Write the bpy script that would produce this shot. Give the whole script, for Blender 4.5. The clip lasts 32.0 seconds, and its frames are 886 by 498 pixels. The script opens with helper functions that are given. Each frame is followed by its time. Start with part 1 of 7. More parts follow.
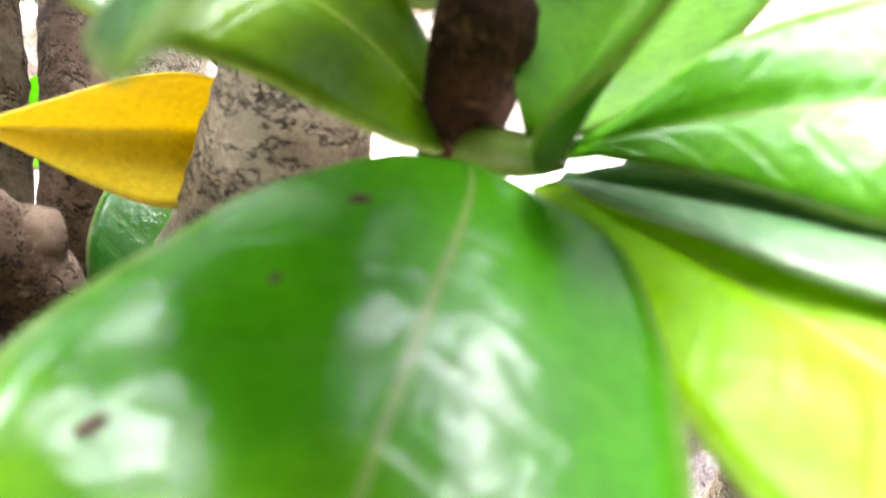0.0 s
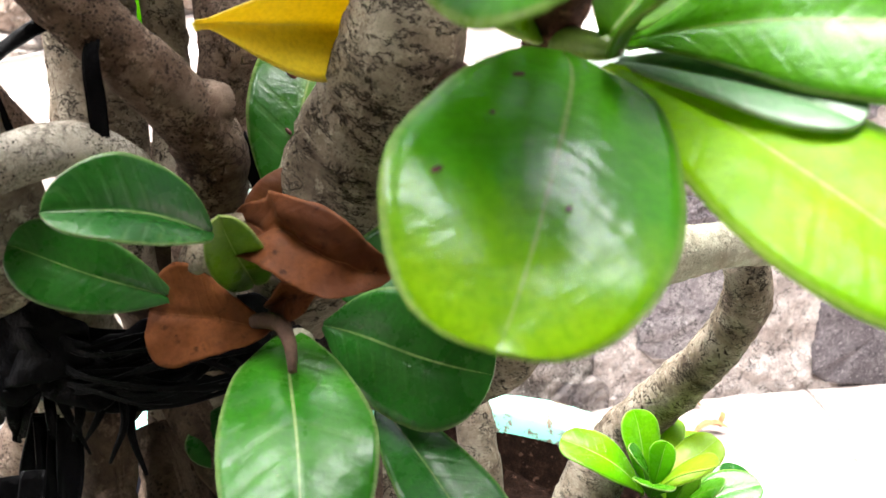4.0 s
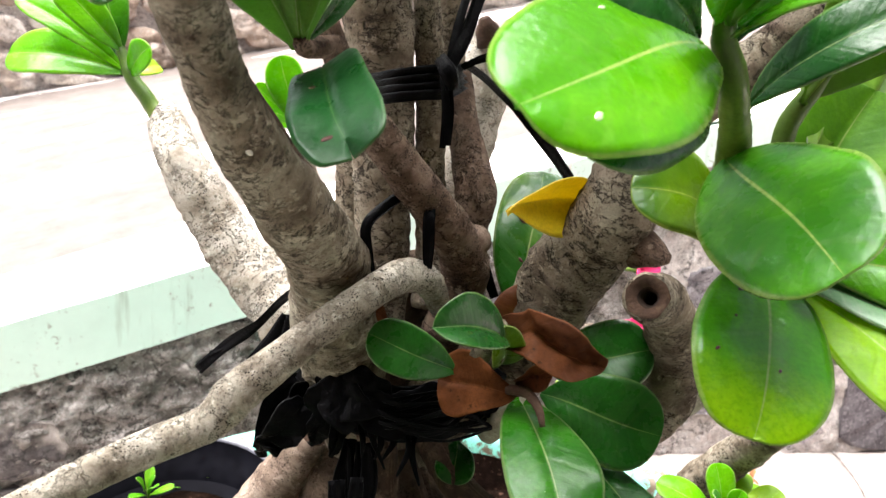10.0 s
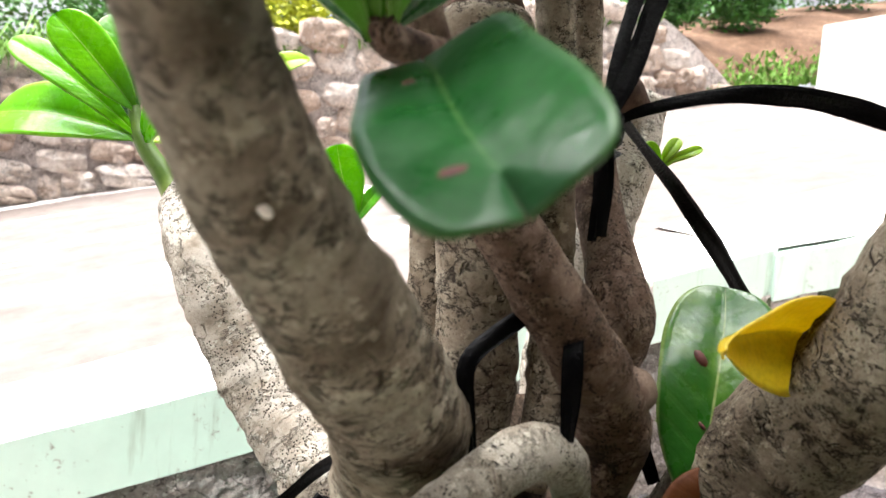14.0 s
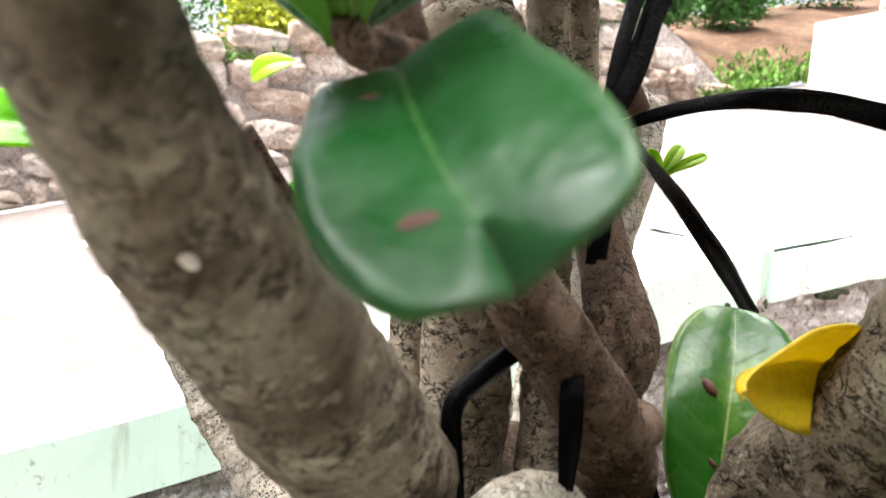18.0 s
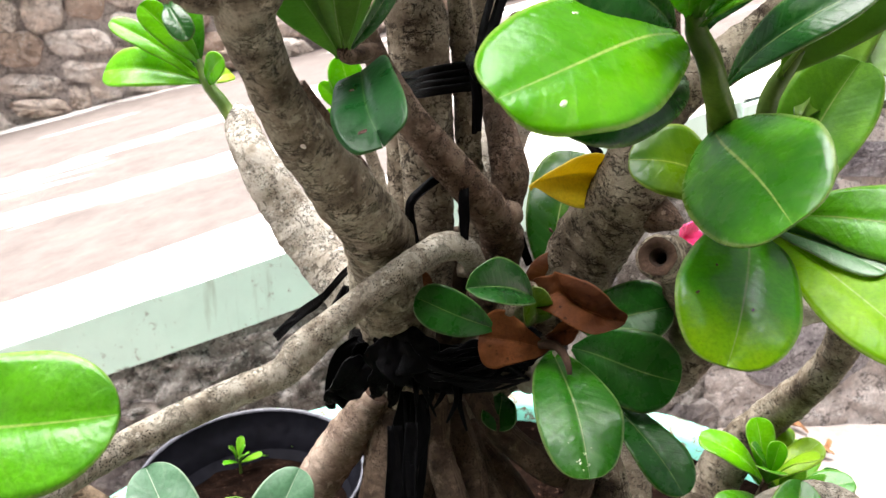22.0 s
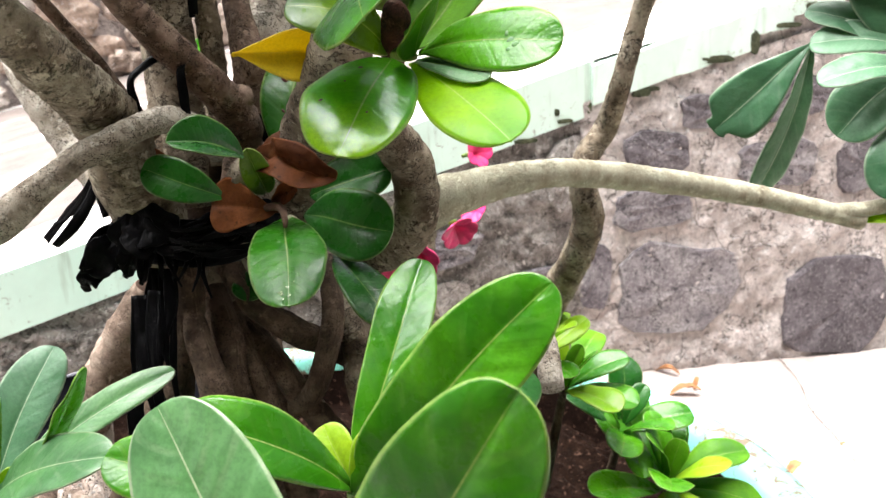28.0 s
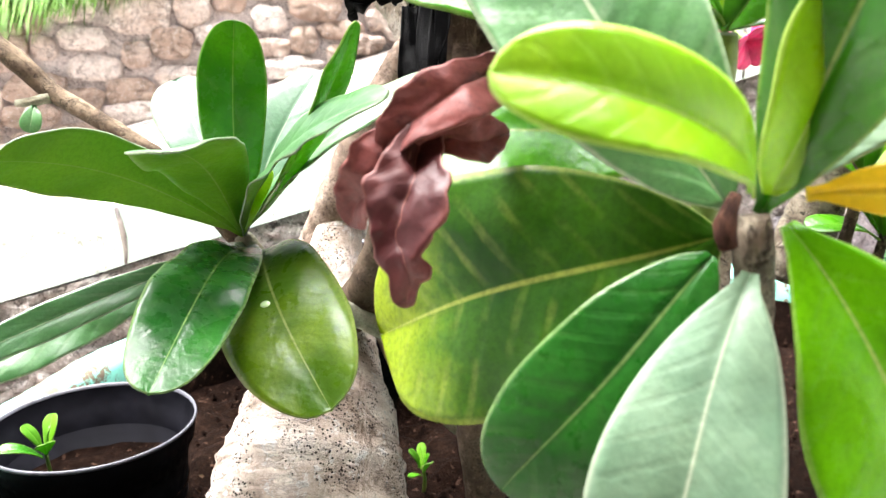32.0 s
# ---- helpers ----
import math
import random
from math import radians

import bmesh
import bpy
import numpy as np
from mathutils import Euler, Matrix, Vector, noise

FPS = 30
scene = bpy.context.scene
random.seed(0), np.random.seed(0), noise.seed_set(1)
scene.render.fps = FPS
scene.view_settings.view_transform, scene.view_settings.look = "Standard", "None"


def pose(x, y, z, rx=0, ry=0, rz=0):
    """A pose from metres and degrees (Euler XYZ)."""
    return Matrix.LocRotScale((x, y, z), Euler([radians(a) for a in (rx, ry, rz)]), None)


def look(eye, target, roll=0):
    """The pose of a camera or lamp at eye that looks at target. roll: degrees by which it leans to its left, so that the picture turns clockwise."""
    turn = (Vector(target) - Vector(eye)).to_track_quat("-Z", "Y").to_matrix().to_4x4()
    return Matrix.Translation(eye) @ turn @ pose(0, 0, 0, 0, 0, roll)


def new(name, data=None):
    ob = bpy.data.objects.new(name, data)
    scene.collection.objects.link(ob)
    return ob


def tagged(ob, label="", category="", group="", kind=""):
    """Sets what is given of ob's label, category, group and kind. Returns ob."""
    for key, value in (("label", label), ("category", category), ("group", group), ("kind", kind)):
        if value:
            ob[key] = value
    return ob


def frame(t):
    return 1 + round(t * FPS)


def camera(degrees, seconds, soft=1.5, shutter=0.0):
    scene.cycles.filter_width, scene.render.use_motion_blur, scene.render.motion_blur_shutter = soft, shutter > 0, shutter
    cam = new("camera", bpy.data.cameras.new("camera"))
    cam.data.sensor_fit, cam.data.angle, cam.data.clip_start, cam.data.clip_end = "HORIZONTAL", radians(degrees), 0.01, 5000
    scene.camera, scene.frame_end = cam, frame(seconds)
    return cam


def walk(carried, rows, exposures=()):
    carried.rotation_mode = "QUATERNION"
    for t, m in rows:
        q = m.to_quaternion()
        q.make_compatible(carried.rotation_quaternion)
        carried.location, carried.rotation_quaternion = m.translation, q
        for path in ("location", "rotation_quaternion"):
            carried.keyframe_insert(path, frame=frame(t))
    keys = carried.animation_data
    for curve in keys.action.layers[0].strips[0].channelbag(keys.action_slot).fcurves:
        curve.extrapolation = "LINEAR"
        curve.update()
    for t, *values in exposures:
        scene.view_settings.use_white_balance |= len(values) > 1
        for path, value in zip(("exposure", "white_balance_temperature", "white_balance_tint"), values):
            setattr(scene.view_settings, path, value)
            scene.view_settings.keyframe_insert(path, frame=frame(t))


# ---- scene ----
cam = camera(60.7, 32.0, soft=1.4)
METRES, EYE, TILT, LEAN, TURN = 1.6, 0.975, -8.0, 0.0, 0.0
ROWS = [
    (0.0, 0.0005, 0.0, 0.0005, -4.1, 0.8, 0.2),
    (0.5, 0.0, 0.0, 0.0, -0.0, 0.0, -0.0),
    (1.0, -0.0116, -0.01, 0.0009, -0.62, 0.17, -0.43),
    (1.5, -0.0163, -0.0207, -0.0005, -0.93, -1.32, -0.58),
    (2.0, -0.0175, -0.0316, -0.0013, -1.16, -3.7, -0.33),
    (2.5, -0.0181, -0.0353, -0.0052, -2.32, -6.4, -0.42),
    (4.5, -0.0184, -0.0624, -0.0033, -2.68, -8.32, 0.15),
    (5.0, -0.0238, -0.0736, -0.0013, -2.52, -8.12, -0.36),
    (5.5, -0.0319, -0.0938, 0.0042, -2.24, -8.3, -0.57),
    (6.0, -0.0383, -0.1074, 0.0083, -2.0, -8.51, -0.74),
    (6.5, -0.0491, -0.1194, 0.0131, -1.86, -8.37, -0.94),
    (7.0, -0.0559, -0.1219, 0.0141, -2.32, -8.41, -1.53),
    (7.5, -0.0623, -0.1213, 0.0139, -2.84, -8.58, -1.97),
    (8.0, -0.0696, -0.1164, 0.0151, -2.19, -8.13, -2.08),
    (8.5, -0.0757, -0.1242, 0.0189, -1.77, -8.14, -2.19),
    (9.0, -0.083, -0.1329, 0.026, -0.86, -7.28, -2.63),
    (9.5, -0.0881, -0.1421, 0.0288, -1.01, -6.74, -3.07),
    (10.0, -0.0913, -0.1523, 0.0335, -0.77, -5.9, -3.43),
    (10.5, -0.0962, -0.1433, 0.0389, -0.83, -4.13, -4.01),
    (11.0, -0.1049, -0.1114, 0.035, -1.86, -2.72, -4.55),
    (11.5, -0.1094, -0.0872, 0.0339, -0.39, -1.09, -4.64),
    (12.0, -0.1074, -0.0705, 0.0337, 1.1, 1.14, -4.65),
    (12.5, -0.1085, -0.0532, 0.0296, 1.4, 1.79, -5.27),
    (13.0, -0.114, -0.0448, 0.0304, 2.13, 2.25, -5.45),
    (13.5, -0.1129, -0.0428, 0.0282, 2.66, 2.31, -5.5),
    (15.5, -0.1191, -0.0181, 0.0319, 2.04, 3.66, -6.2),
    (16.0, -0.1169, -0.0148, 0.0316, 1.66, 3.51, -6.54),
    (16.5, -0.114, -0.0136, 0.0311, 1.81, 3.57, -6.31),
    (17.0, -0.1146, -0.0113, 0.0317, 1.5, 3.86, -6.63),
    (17.5, -0.1154, -0.009, 0.0315, 1.3, 3.57, -6.48),
    (18.0, -0.1131, -0.0209, 0.0352, 2.19, 2.62, -5.05),
    (18.5, -0.1112, -0.0364, 0.0362, 3.04, 0.62, -4.04),
    (19.0, -0.1096, -0.0621, 0.0402, 2.51, -1.47, -3.54),
    (19.5, -0.1048, -0.0991, 0.0412, 2.88, -3.46, -2.73),
    (20.0, -0.102, -0.1274, 0.0408, 3.25, -3.94, -1.41),
    (20.5, -0.0971, -0.1514, 0.042, 3.21, -4.16, -1.42),
    (21.0, -0.0929, -0.1673, 0.0433, 3.09, -4.48, -1.3),
    (21.5, -0.0835, -0.18, 0.0431, 4.12, -5.57, -1.22),
    (22.0, -0.0745, -0.1944, 0.0331, 4.63, -7.13, -0.61),
    (22.5, -0.0548, -0.2, 0.0238, 4.5, -7.7, -0.97),
    (23.0, -0.0349, -0.2201, 0.0253, 4.17, -7.26, -0.48),
    (23.5, -0.018, -0.2265, 0.0234, 3.07, -7.53, 0.3),
    (24.0, -0.008, -0.2303, 0.0245, 1.49, -6.72, 0.81),
    (24.5, 0.0016, -0.2322, 0.0276, -0.98, -6.12, 1.33),
    (25.0, 0.0139, -0.2362, 0.0289, -2.91, -5.82, 1.6),
    (25.5, 0.0296, -0.242, 0.0292, -4.29, -5.79, 2.03),
    (27.5, 0.0435, -0.2358, -0.0143, -2.87, -6.87, 1.91),
    (28.0, 0.024, -0.2305, -0.0308, -0.73, -6.67, 2.46),
    (28.5, -0.0124, -0.2044, -0.0429, 3.17, -6.31, 2.52),
    (29.0, -0.0478, -0.1895, -0.0629, 6.04, -5.55, 2.99),
    (29.5, -0.0684, -0.186, -0.0806, 5.68, -5.2, 3.25),
    (30.0, -0.0715, -0.1972, -0.0901, 7.62, -4.69, 2.4),
    (30.5, -0.0803, -0.1909, -0.1111, 7.84, -3.76, 1.1),
    (31.0, -0.0784, -0.1908, -0.1385, 7.58, -4.32, 0.68),
    (31.5, -0.0505, -0.1861, -0.1535, 11.94, -4.38, 0.49),
    (32.0, -0.0218, -0.1866, -0.1664, 15.02, -4.88, 0.59),
]
cam.data.dof.use_dof = True
cam.data.dof.focus_distance = 0.48
cam.data.dof.aperture_fstop = 18.0
walk(cam, [(t, pose(0, 0, EYE, TILT, LEAN, TURN) @ pose(METRES * x, METRES * y, METRES * z, 90 + pitch, roll, yaw)) for t, x, y, z, yaw, pitch, roll in ROWS],
     exposures=[(0.0, 3.48), (1.5, 3.18), (2.5, 2.78), (4.5, 2.8), (7.0, 2.85), (8.5, 2.7), (10.0, 2.35), (13.0, 2.0), (15.5, 2.95), (16.5, 2.8), (18.0, 2.45), (19.0, 2.1), (21.0, 2.06), (24.0, 2.17), (28.0, 2.25), (29.0, 2.45), (29.5, 2.5), (31.0, 2.72), (32.0, 3.1)])

# ---- light: bright overcast sky, a soft high sun over the street ----
world = bpy.data.worlds.new("world")
scene.world = world
world.use_nodes = True
wn = world.node_tree.nodes
sky = wn.new("ShaderNodeTexSky")
sky.sky_type = 'NISHITA'
sky.sun_disc = False
sky.sun_elevation, sky.sun_rotation = radians(78), radians(-80)
sky.air_density, sky.dust_density = 1.0, 3.0
soften = wn.new("ShaderNodeHueSaturation")
soften.inputs["Saturation"].default_value = 0.22
world.node_tree.links.new(sky.outputs[0], soften.inputs["Color"])
world.node_tree.links.new(soften.outputs[0], wn["Background"].inputs[0])
wn["Background"].inputs[1].default_value = 0.05
sun = new("sun", bpy.data.lights.new("sun", 'SUN'))
sun.data.energy, sun.data.angle, sun.data.color = 4.9, radians(66), (1.0, 0.97, 0.96)
sun.matrix_world = look((-0.65, 0.12, 3.2), (0, 0, 0))


# ---- materials ----
def node(nt, kind, **values):
    n = nt.nodes.new(kind)
    for key, value in values.items():
        n.inputs[key.replace("_", " ")].default_value = value
    return n


def ramp(nt, source, stops):
    r = nt.nodes.new("ShaderNodeValToRGB")
    while len(r.color_ramp.elements) < len(stops):
        r.color_ramp.elements.new(0.5)
    for e, (pos, col) in zip(r.color_ramp.elements, stops):
        e.position, e.color = pos, (*col, 1)
    nt.links.new(source, r.inputs[0])
    return r.outputs[0]


def mix(nt, fac, a, b, kind='MIX'):
    m = nt.nodes.new("ShaderNodeMix")
    m.data_type, m.blend_type = 'RGBA', kind
    for socket, value in ((m.inputs[0], fac), (m.inputs[6], a), (m.inputs[7], b)):
        if isinstance(value, (int, float)):
            socket.default_value = value
        elif isinstance(value, tuple):
            socket.default_value = (*value, 1)
        else:
            nt.links.new(value, socket)
    return m.outputs[2]


def math_node(nt, op, a, b=None):
    m = nt.nodes.new("ShaderNodeMath")
    m.operation = op
    for socket, value in ((m.inputs[0], a), (m.inputs[1], b)):
        if value is None:
            continue
        if isinstance(value, (int, float)):
            socket.default_value = value
        else:
            nt.links.new(value, socket)
    return m.outputs[0]


def base_material(name, rough=0.8, spec=0.4):
    m = bpy.data.materials.new(name)
    m.use_nodes = True
    nt = m.node_tree
    b = nt.nodes["Principled BSDF"]
    b.inputs["Roughness"].default_value = rough
    b.inputs["Specular IOR Level"].default_value = spec
    geo = nt.nodes.new("ShaderNodeNewGeometry")
    return m, nt, b, geo.outputs["Position"]


def noise_of(nt, vec, scale, detail=5.0, rough=0.6, stretch=None):
    if stretch:
        mp = nt.nodes.new("ShaderNodeMapping")
        mp.inputs["Scale"].default_value = stretch
        nt.links.new(vec, mp.inputs[0])
        vec = mp.outputs[0]
    n = node(nt, "ShaderNodeTexNoise", Scale=scale, Detail=detail, Roughness=rough)
    nt.links.new(vec, n.inputs["Vector"])
    return n.outputs["Fac"]


def bump(nt, b, height, strength, distance):
    k = node(nt, "ShaderNodeBump", Strength=strength, Distance=distance)
    nt.links.new(height, k.inputs["Height"])
    nt.links.new(k.outputs[0], b.inputs["Normal"])


def bark_material(name, light, mid, dark, spots=0.5, scale=1.0, rings=0.5, lichen=None, crackle=0.7):
    """Smooth mottled bark: pale lichen blotches, cross bands, thin wrinkles and clusters of dark specks."""
    m, nt, b, pos = base_material(name, 0.85, 0.15)
    uv = nt.nodes.new("ShaderNodeUVMap")
    patch = noise_of(nt, pos, 34 * scale, 5, 0.6)
    band = noise_of(nt, uv.outputs[0], 1.0, 5, 0.65, (3, 34, 1))
    tone = math_node(nt, 'ADD', math_node(nt, 'MULTIPLY', patch, 0.55), math_node(nt, 'MULTIPLY', band, 0.45))
    col = ramp(nt, tone, [(0.36, dark), (0.47, mid), (0.53, tuple(0.5 * (a + c) for a, c in zip(mid, light))), (0.6, light)])
    blot = noise_of(nt, pos, 120 * scale, 7, 0.72)
    pale = lichen or tuple(min(0.8, 1.35 * c) for c in light)
    col = mix(nt, ramp(nt, blot, [(0.55, (0, 0, 0)), (0.62, (0.65, 0.65, 0.65))]), col, pale)
    col = mix(nt, ramp(nt, blot, [(0.36, (0.45, 0.45, 0.45)), (0.45, (0, 0, 0))]), col, dark)
    fine = noise_of(nt, pos, 850 * scale, 6, 0.8)
    col = mix(nt, ramp(nt, fine, [(0.38, (0.4, 0.4, 0.4)), (0.47, (0, 0, 0))]), col, tuple(0.45 * c for c in mid))
    region = ramp(nt, noise_of(nt, pos, 42 * scale, 4, 0.6), [(0.46, (0, 0, 0)), (0.53, (1, 1, 1))])
    cell = node(nt, "ShaderNodeTexVoronoi", Scale=620 * scale, Randomness=1.0)
    nt.links.new(pos, cell.inputs["Vector"])
    dot = ramp(nt, cell.outputs["Distance"], [(0.3, (1, 1, 1)), (0.42, (0, 0, 0))])
    keep = ramp(nt, noise_of(nt, pos, 260 * scale, 3, 0.6), [(0.44, (0, 0, 0)), (0.5, (1, 1, 1))])
    dots = math_node(nt, 'MULTIPLY', math_node(nt, 'MULTIPLY', dot, keep), region)
    col = mix(nt, math_node(nt, 'MULTIPLY', dots, min(1.0, 1.25 * spots)), col, (0.018, 0.015, 0.012))
    bent = node(nt, "ShaderNodeTexNoise", Scale=55 * scale, Detail=3.0)
    nt.links.new(pos, bent.inputs["Vector"])
    shift = nt.nodes.new("ShaderNodeMix")
    shift.data_type, shift.blend_type = 'RGBA', 'LINEAR_LIGHT'
    shift.inputs[0].default_value = 0.016
    nt.links.new(pos, shift.inputs[6])
    nt.links.new(bent.outputs["Color"], shift.inputs[7])
    plate = node(nt, "ShaderNodeTexVoronoi", Scale=75 * scale, Randomness=1.0)
    plate.feature = 'DISTANCE_TO_EDGE'
    nt.links.new(shift.outputs[2], plate.inputs["Vector"])
    seam = ramp(nt, plate.outputs["Distance"], [(0.02, (1, 1, 1)), (0.065, (0, 0, 0))])
    wave = noise_of(nt, uv.outputs[0], 1.0, 7, 0.7, (16 * rings, 150 * rings, 1))
    line = ramp(nt, math_node(nt, 'ABSOLUTE', math_node(nt, 'SUBTRACT', wave, 0.47)), [(0.008, (1, 1, 1)), (0.024, (0, 0, 0))])
    where = ramp(nt, noise_of(nt, pos, 60 * scale, 4), [(0.44, (0, 0, 0)), (0.52, (1, 1, 1))])
    patchy = ramp(nt, noise_of(nt, pos, 48 * scale, 3), [(0.5, (0, 0, 0)), (0.56, (1, 1, 1))])
    broken = ramp(nt, noise_of(nt, pos, 210 * scale, 3), [(0.44, (0, 0, 0)), (0.54, (1, 1, 1))])
    seam = math_node(nt, 'MULTIPLY', seam, broken)
    crack = math_node(nt, 'MAXIMUM', math_node(nt, 'MULTIPLY', line, where), math_node(nt, 'MULTIPLY', seam, patchy))
    col = mix(nt, math_node(nt, 'MULTIPLY', crack, crackle), col, tuple(0.3 * c for c in dark))
    nt.links.new(col, b.inputs["Base Color"])
    h = math_node(nt, 'ADD', math_node(nt, 'MULTIPLY', fine, 0.3), math_node(nt, 'ADD', math_node(nt, 'MULTIPLY', blot, 0.7), math_node(nt, 'ADD', math_node(nt, 'MULTIPLY', crack, -1.0 * crackle), math_node(nt, 'MULTIPLY', dots, -0.35))))
    bump(nt, b, h, 1.0, 0.003)
    return m


def leaf_material(name, deep, fresh, rib, rough=0.3, lucent=0.3, spotted=0.0, tip=None, spec=0.5, vein=0.3):
    """Waxy blade: pale midrib and side veins from the leaf's own u, v; mottling at two scales."""
    m, nt, b, pos = base_material(name, rough, spec)
    uv = nt.nodes.new("ShaderNodeUVMap")
    sep = nt.nodes.new("ShaderNodeSeparateXYZ")
    nt.links.new(uv.outputs[0], sep.inputs[0])
    u, v = sep.outputs[0], sep.outputs[1]
    info = nt.nodes.new("ShaderNodeObjectInfo")
    big = noise_of(nt, pos, 26, 3, 0.5)
    tone = math_node(nt, 'ADD', big, math_node(nt, 'MULTIPLY', math_node(nt, 'SUBTRACT', info.outputs["Random"], 0.5), 0.25))
    col = ramp(nt, tone, [(0.34, deep), (0.66, fresh)])
    if tip:
        edge = math_node(nt, 'ADD', u, math_node(nt, 'MULTIPLY', math_node(nt, 'SUBTRACT', noise_of(nt, pos, 60, 4), 0.5), 0.35))
        col = mix(nt, ramp(nt, edge, [(0.66, (0, 0, 0)), (0.98, (0.9, 0.9, 0.9))]), col, tip)
        grain = ramp(nt, noise_of(nt, pos, 1500, 2, 0.5), [(0.62, (0, 0, 0)), (0.66, (1, 1, 1))])
        zone = ramp(nt, edge, [(0.84, (0, 0, 0)), (1.0, (0.4, 0.4, 0.4))])
        col = mix(nt, math_node(nt, 'MULTIPLY', grain, zone), col, (0.16, 0.07, 0.01))
    across = math_node(nt, 'ABSOLUTE', v)
    sidev = math_node(nt, 'SINE', math_node(nt, 'MULTIPLY', math_node(nt, 'SUBTRACT', u, math_node(nt, 'MULTIPLY', across, 0.16)), 62))
    sidem = ramp(nt, math_node(nt, 'ADD', sidev, math_node(nt, 'MULTIPLY', math_node(nt, 'SUBTRACT', noise_of(nt, pos, 70, 3), 0.5), 1.4)), [(0.55, (0, 0, 0)), (1.0, (1, 1, 1))])
    fade = ramp(nt, noise_of(nt, pos, 55, 3), [(0.4, (0, 0, 0)), (0.65, (1, 1, 1))])
    col = mix(nt, math_node(nt, 'MULTIPLY', math_node(nt, 'MULTIPLY', sidem, fade), 0.2 * vein), col, rib)
    width = math_node(nt, 'SUBTRACT', 0.05, math_node(nt, 'MULTIPLY', u, 0.037))
    ribm = ramp(nt, math_node(nt, 'DIVIDE', across, width), [(0.35, (1, 1, 1)), (0.95, (0, 0, 0))])
    col = mix(nt, math_node(nt, 'MULTIPLY', ribm, 0.7), col, rib)
    rimm = ramp(nt, math_node(nt, 'ADD', across, math_node(nt, 'MULTIPLY', noise_of(nt, pos, 90, 3), 0.06)), [(0.965, (0, 0, 0)), (1.02, (0.45, 0.45, 0.45))])
    col = mix(nt, rimm, col, rib)
    mott = ramp(nt, noise_of(nt, pos, 420, 5, 0.7), [(0.4, (0.3, 0.3, 0.3)), (0.55, (0, 0, 0))])
    col = mix(nt, mott, col, tuple(0.6 * c for c in deep))
    if spotted:
        spot = ramp(nt, noise_of(nt, pos, 150, 5, 0.7), [(0.58, (0, 0, 0)), (0.68, (1, 1, 1))])
        col = mix(nt, math_node(nt, 'MULTIPLY', spot, spotted), col, tuple(0.3 * c for c in deep))
    nt.links.new(col, b.inputs["Base Color"])
    rr = ramp(nt, noise_of(nt, pos, 70, 5, 0.6), [(0.35, (rough * 0.75,) * 3), (0.7, (min(1, rough * 1.5),) * 3)])
    nt.links.new(rr, b.inputs["Roughness"])
    bump(nt, b, math_node(nt, 'ADD', math_node(nt, 'MULTIPLY', sidem, -0.5 * min(0.3, vein)), math_node(nt, 'ADD', math_node(nt, 'MULTIPLY', noise_of(nt, pos, 170, 5), 0.8), math_node(nt, 'MULTIPLY', noise_of(nt, pos, 46, 3), 1.8))), 0.5, 0.001)
    if lucent:
        tr = node(nt, "ShaderNodeBsdfTranslucent")
        nt.links.new(mix(nt, 0.5, col, fresh), tr.inputs[0])
        ms = nt.nodes.new("ShaderNodeMixShader")
        ms.inputs[0].default_value = lucent
        nt.links.new(b.outputs[0], ms.inputs[1])
        nt.links.new(tr.outputs[0], ms.inputs[2])
        nt.links.new(ms.outputs[0], nt.nodes["Material Output"].inputs[0])
    return m


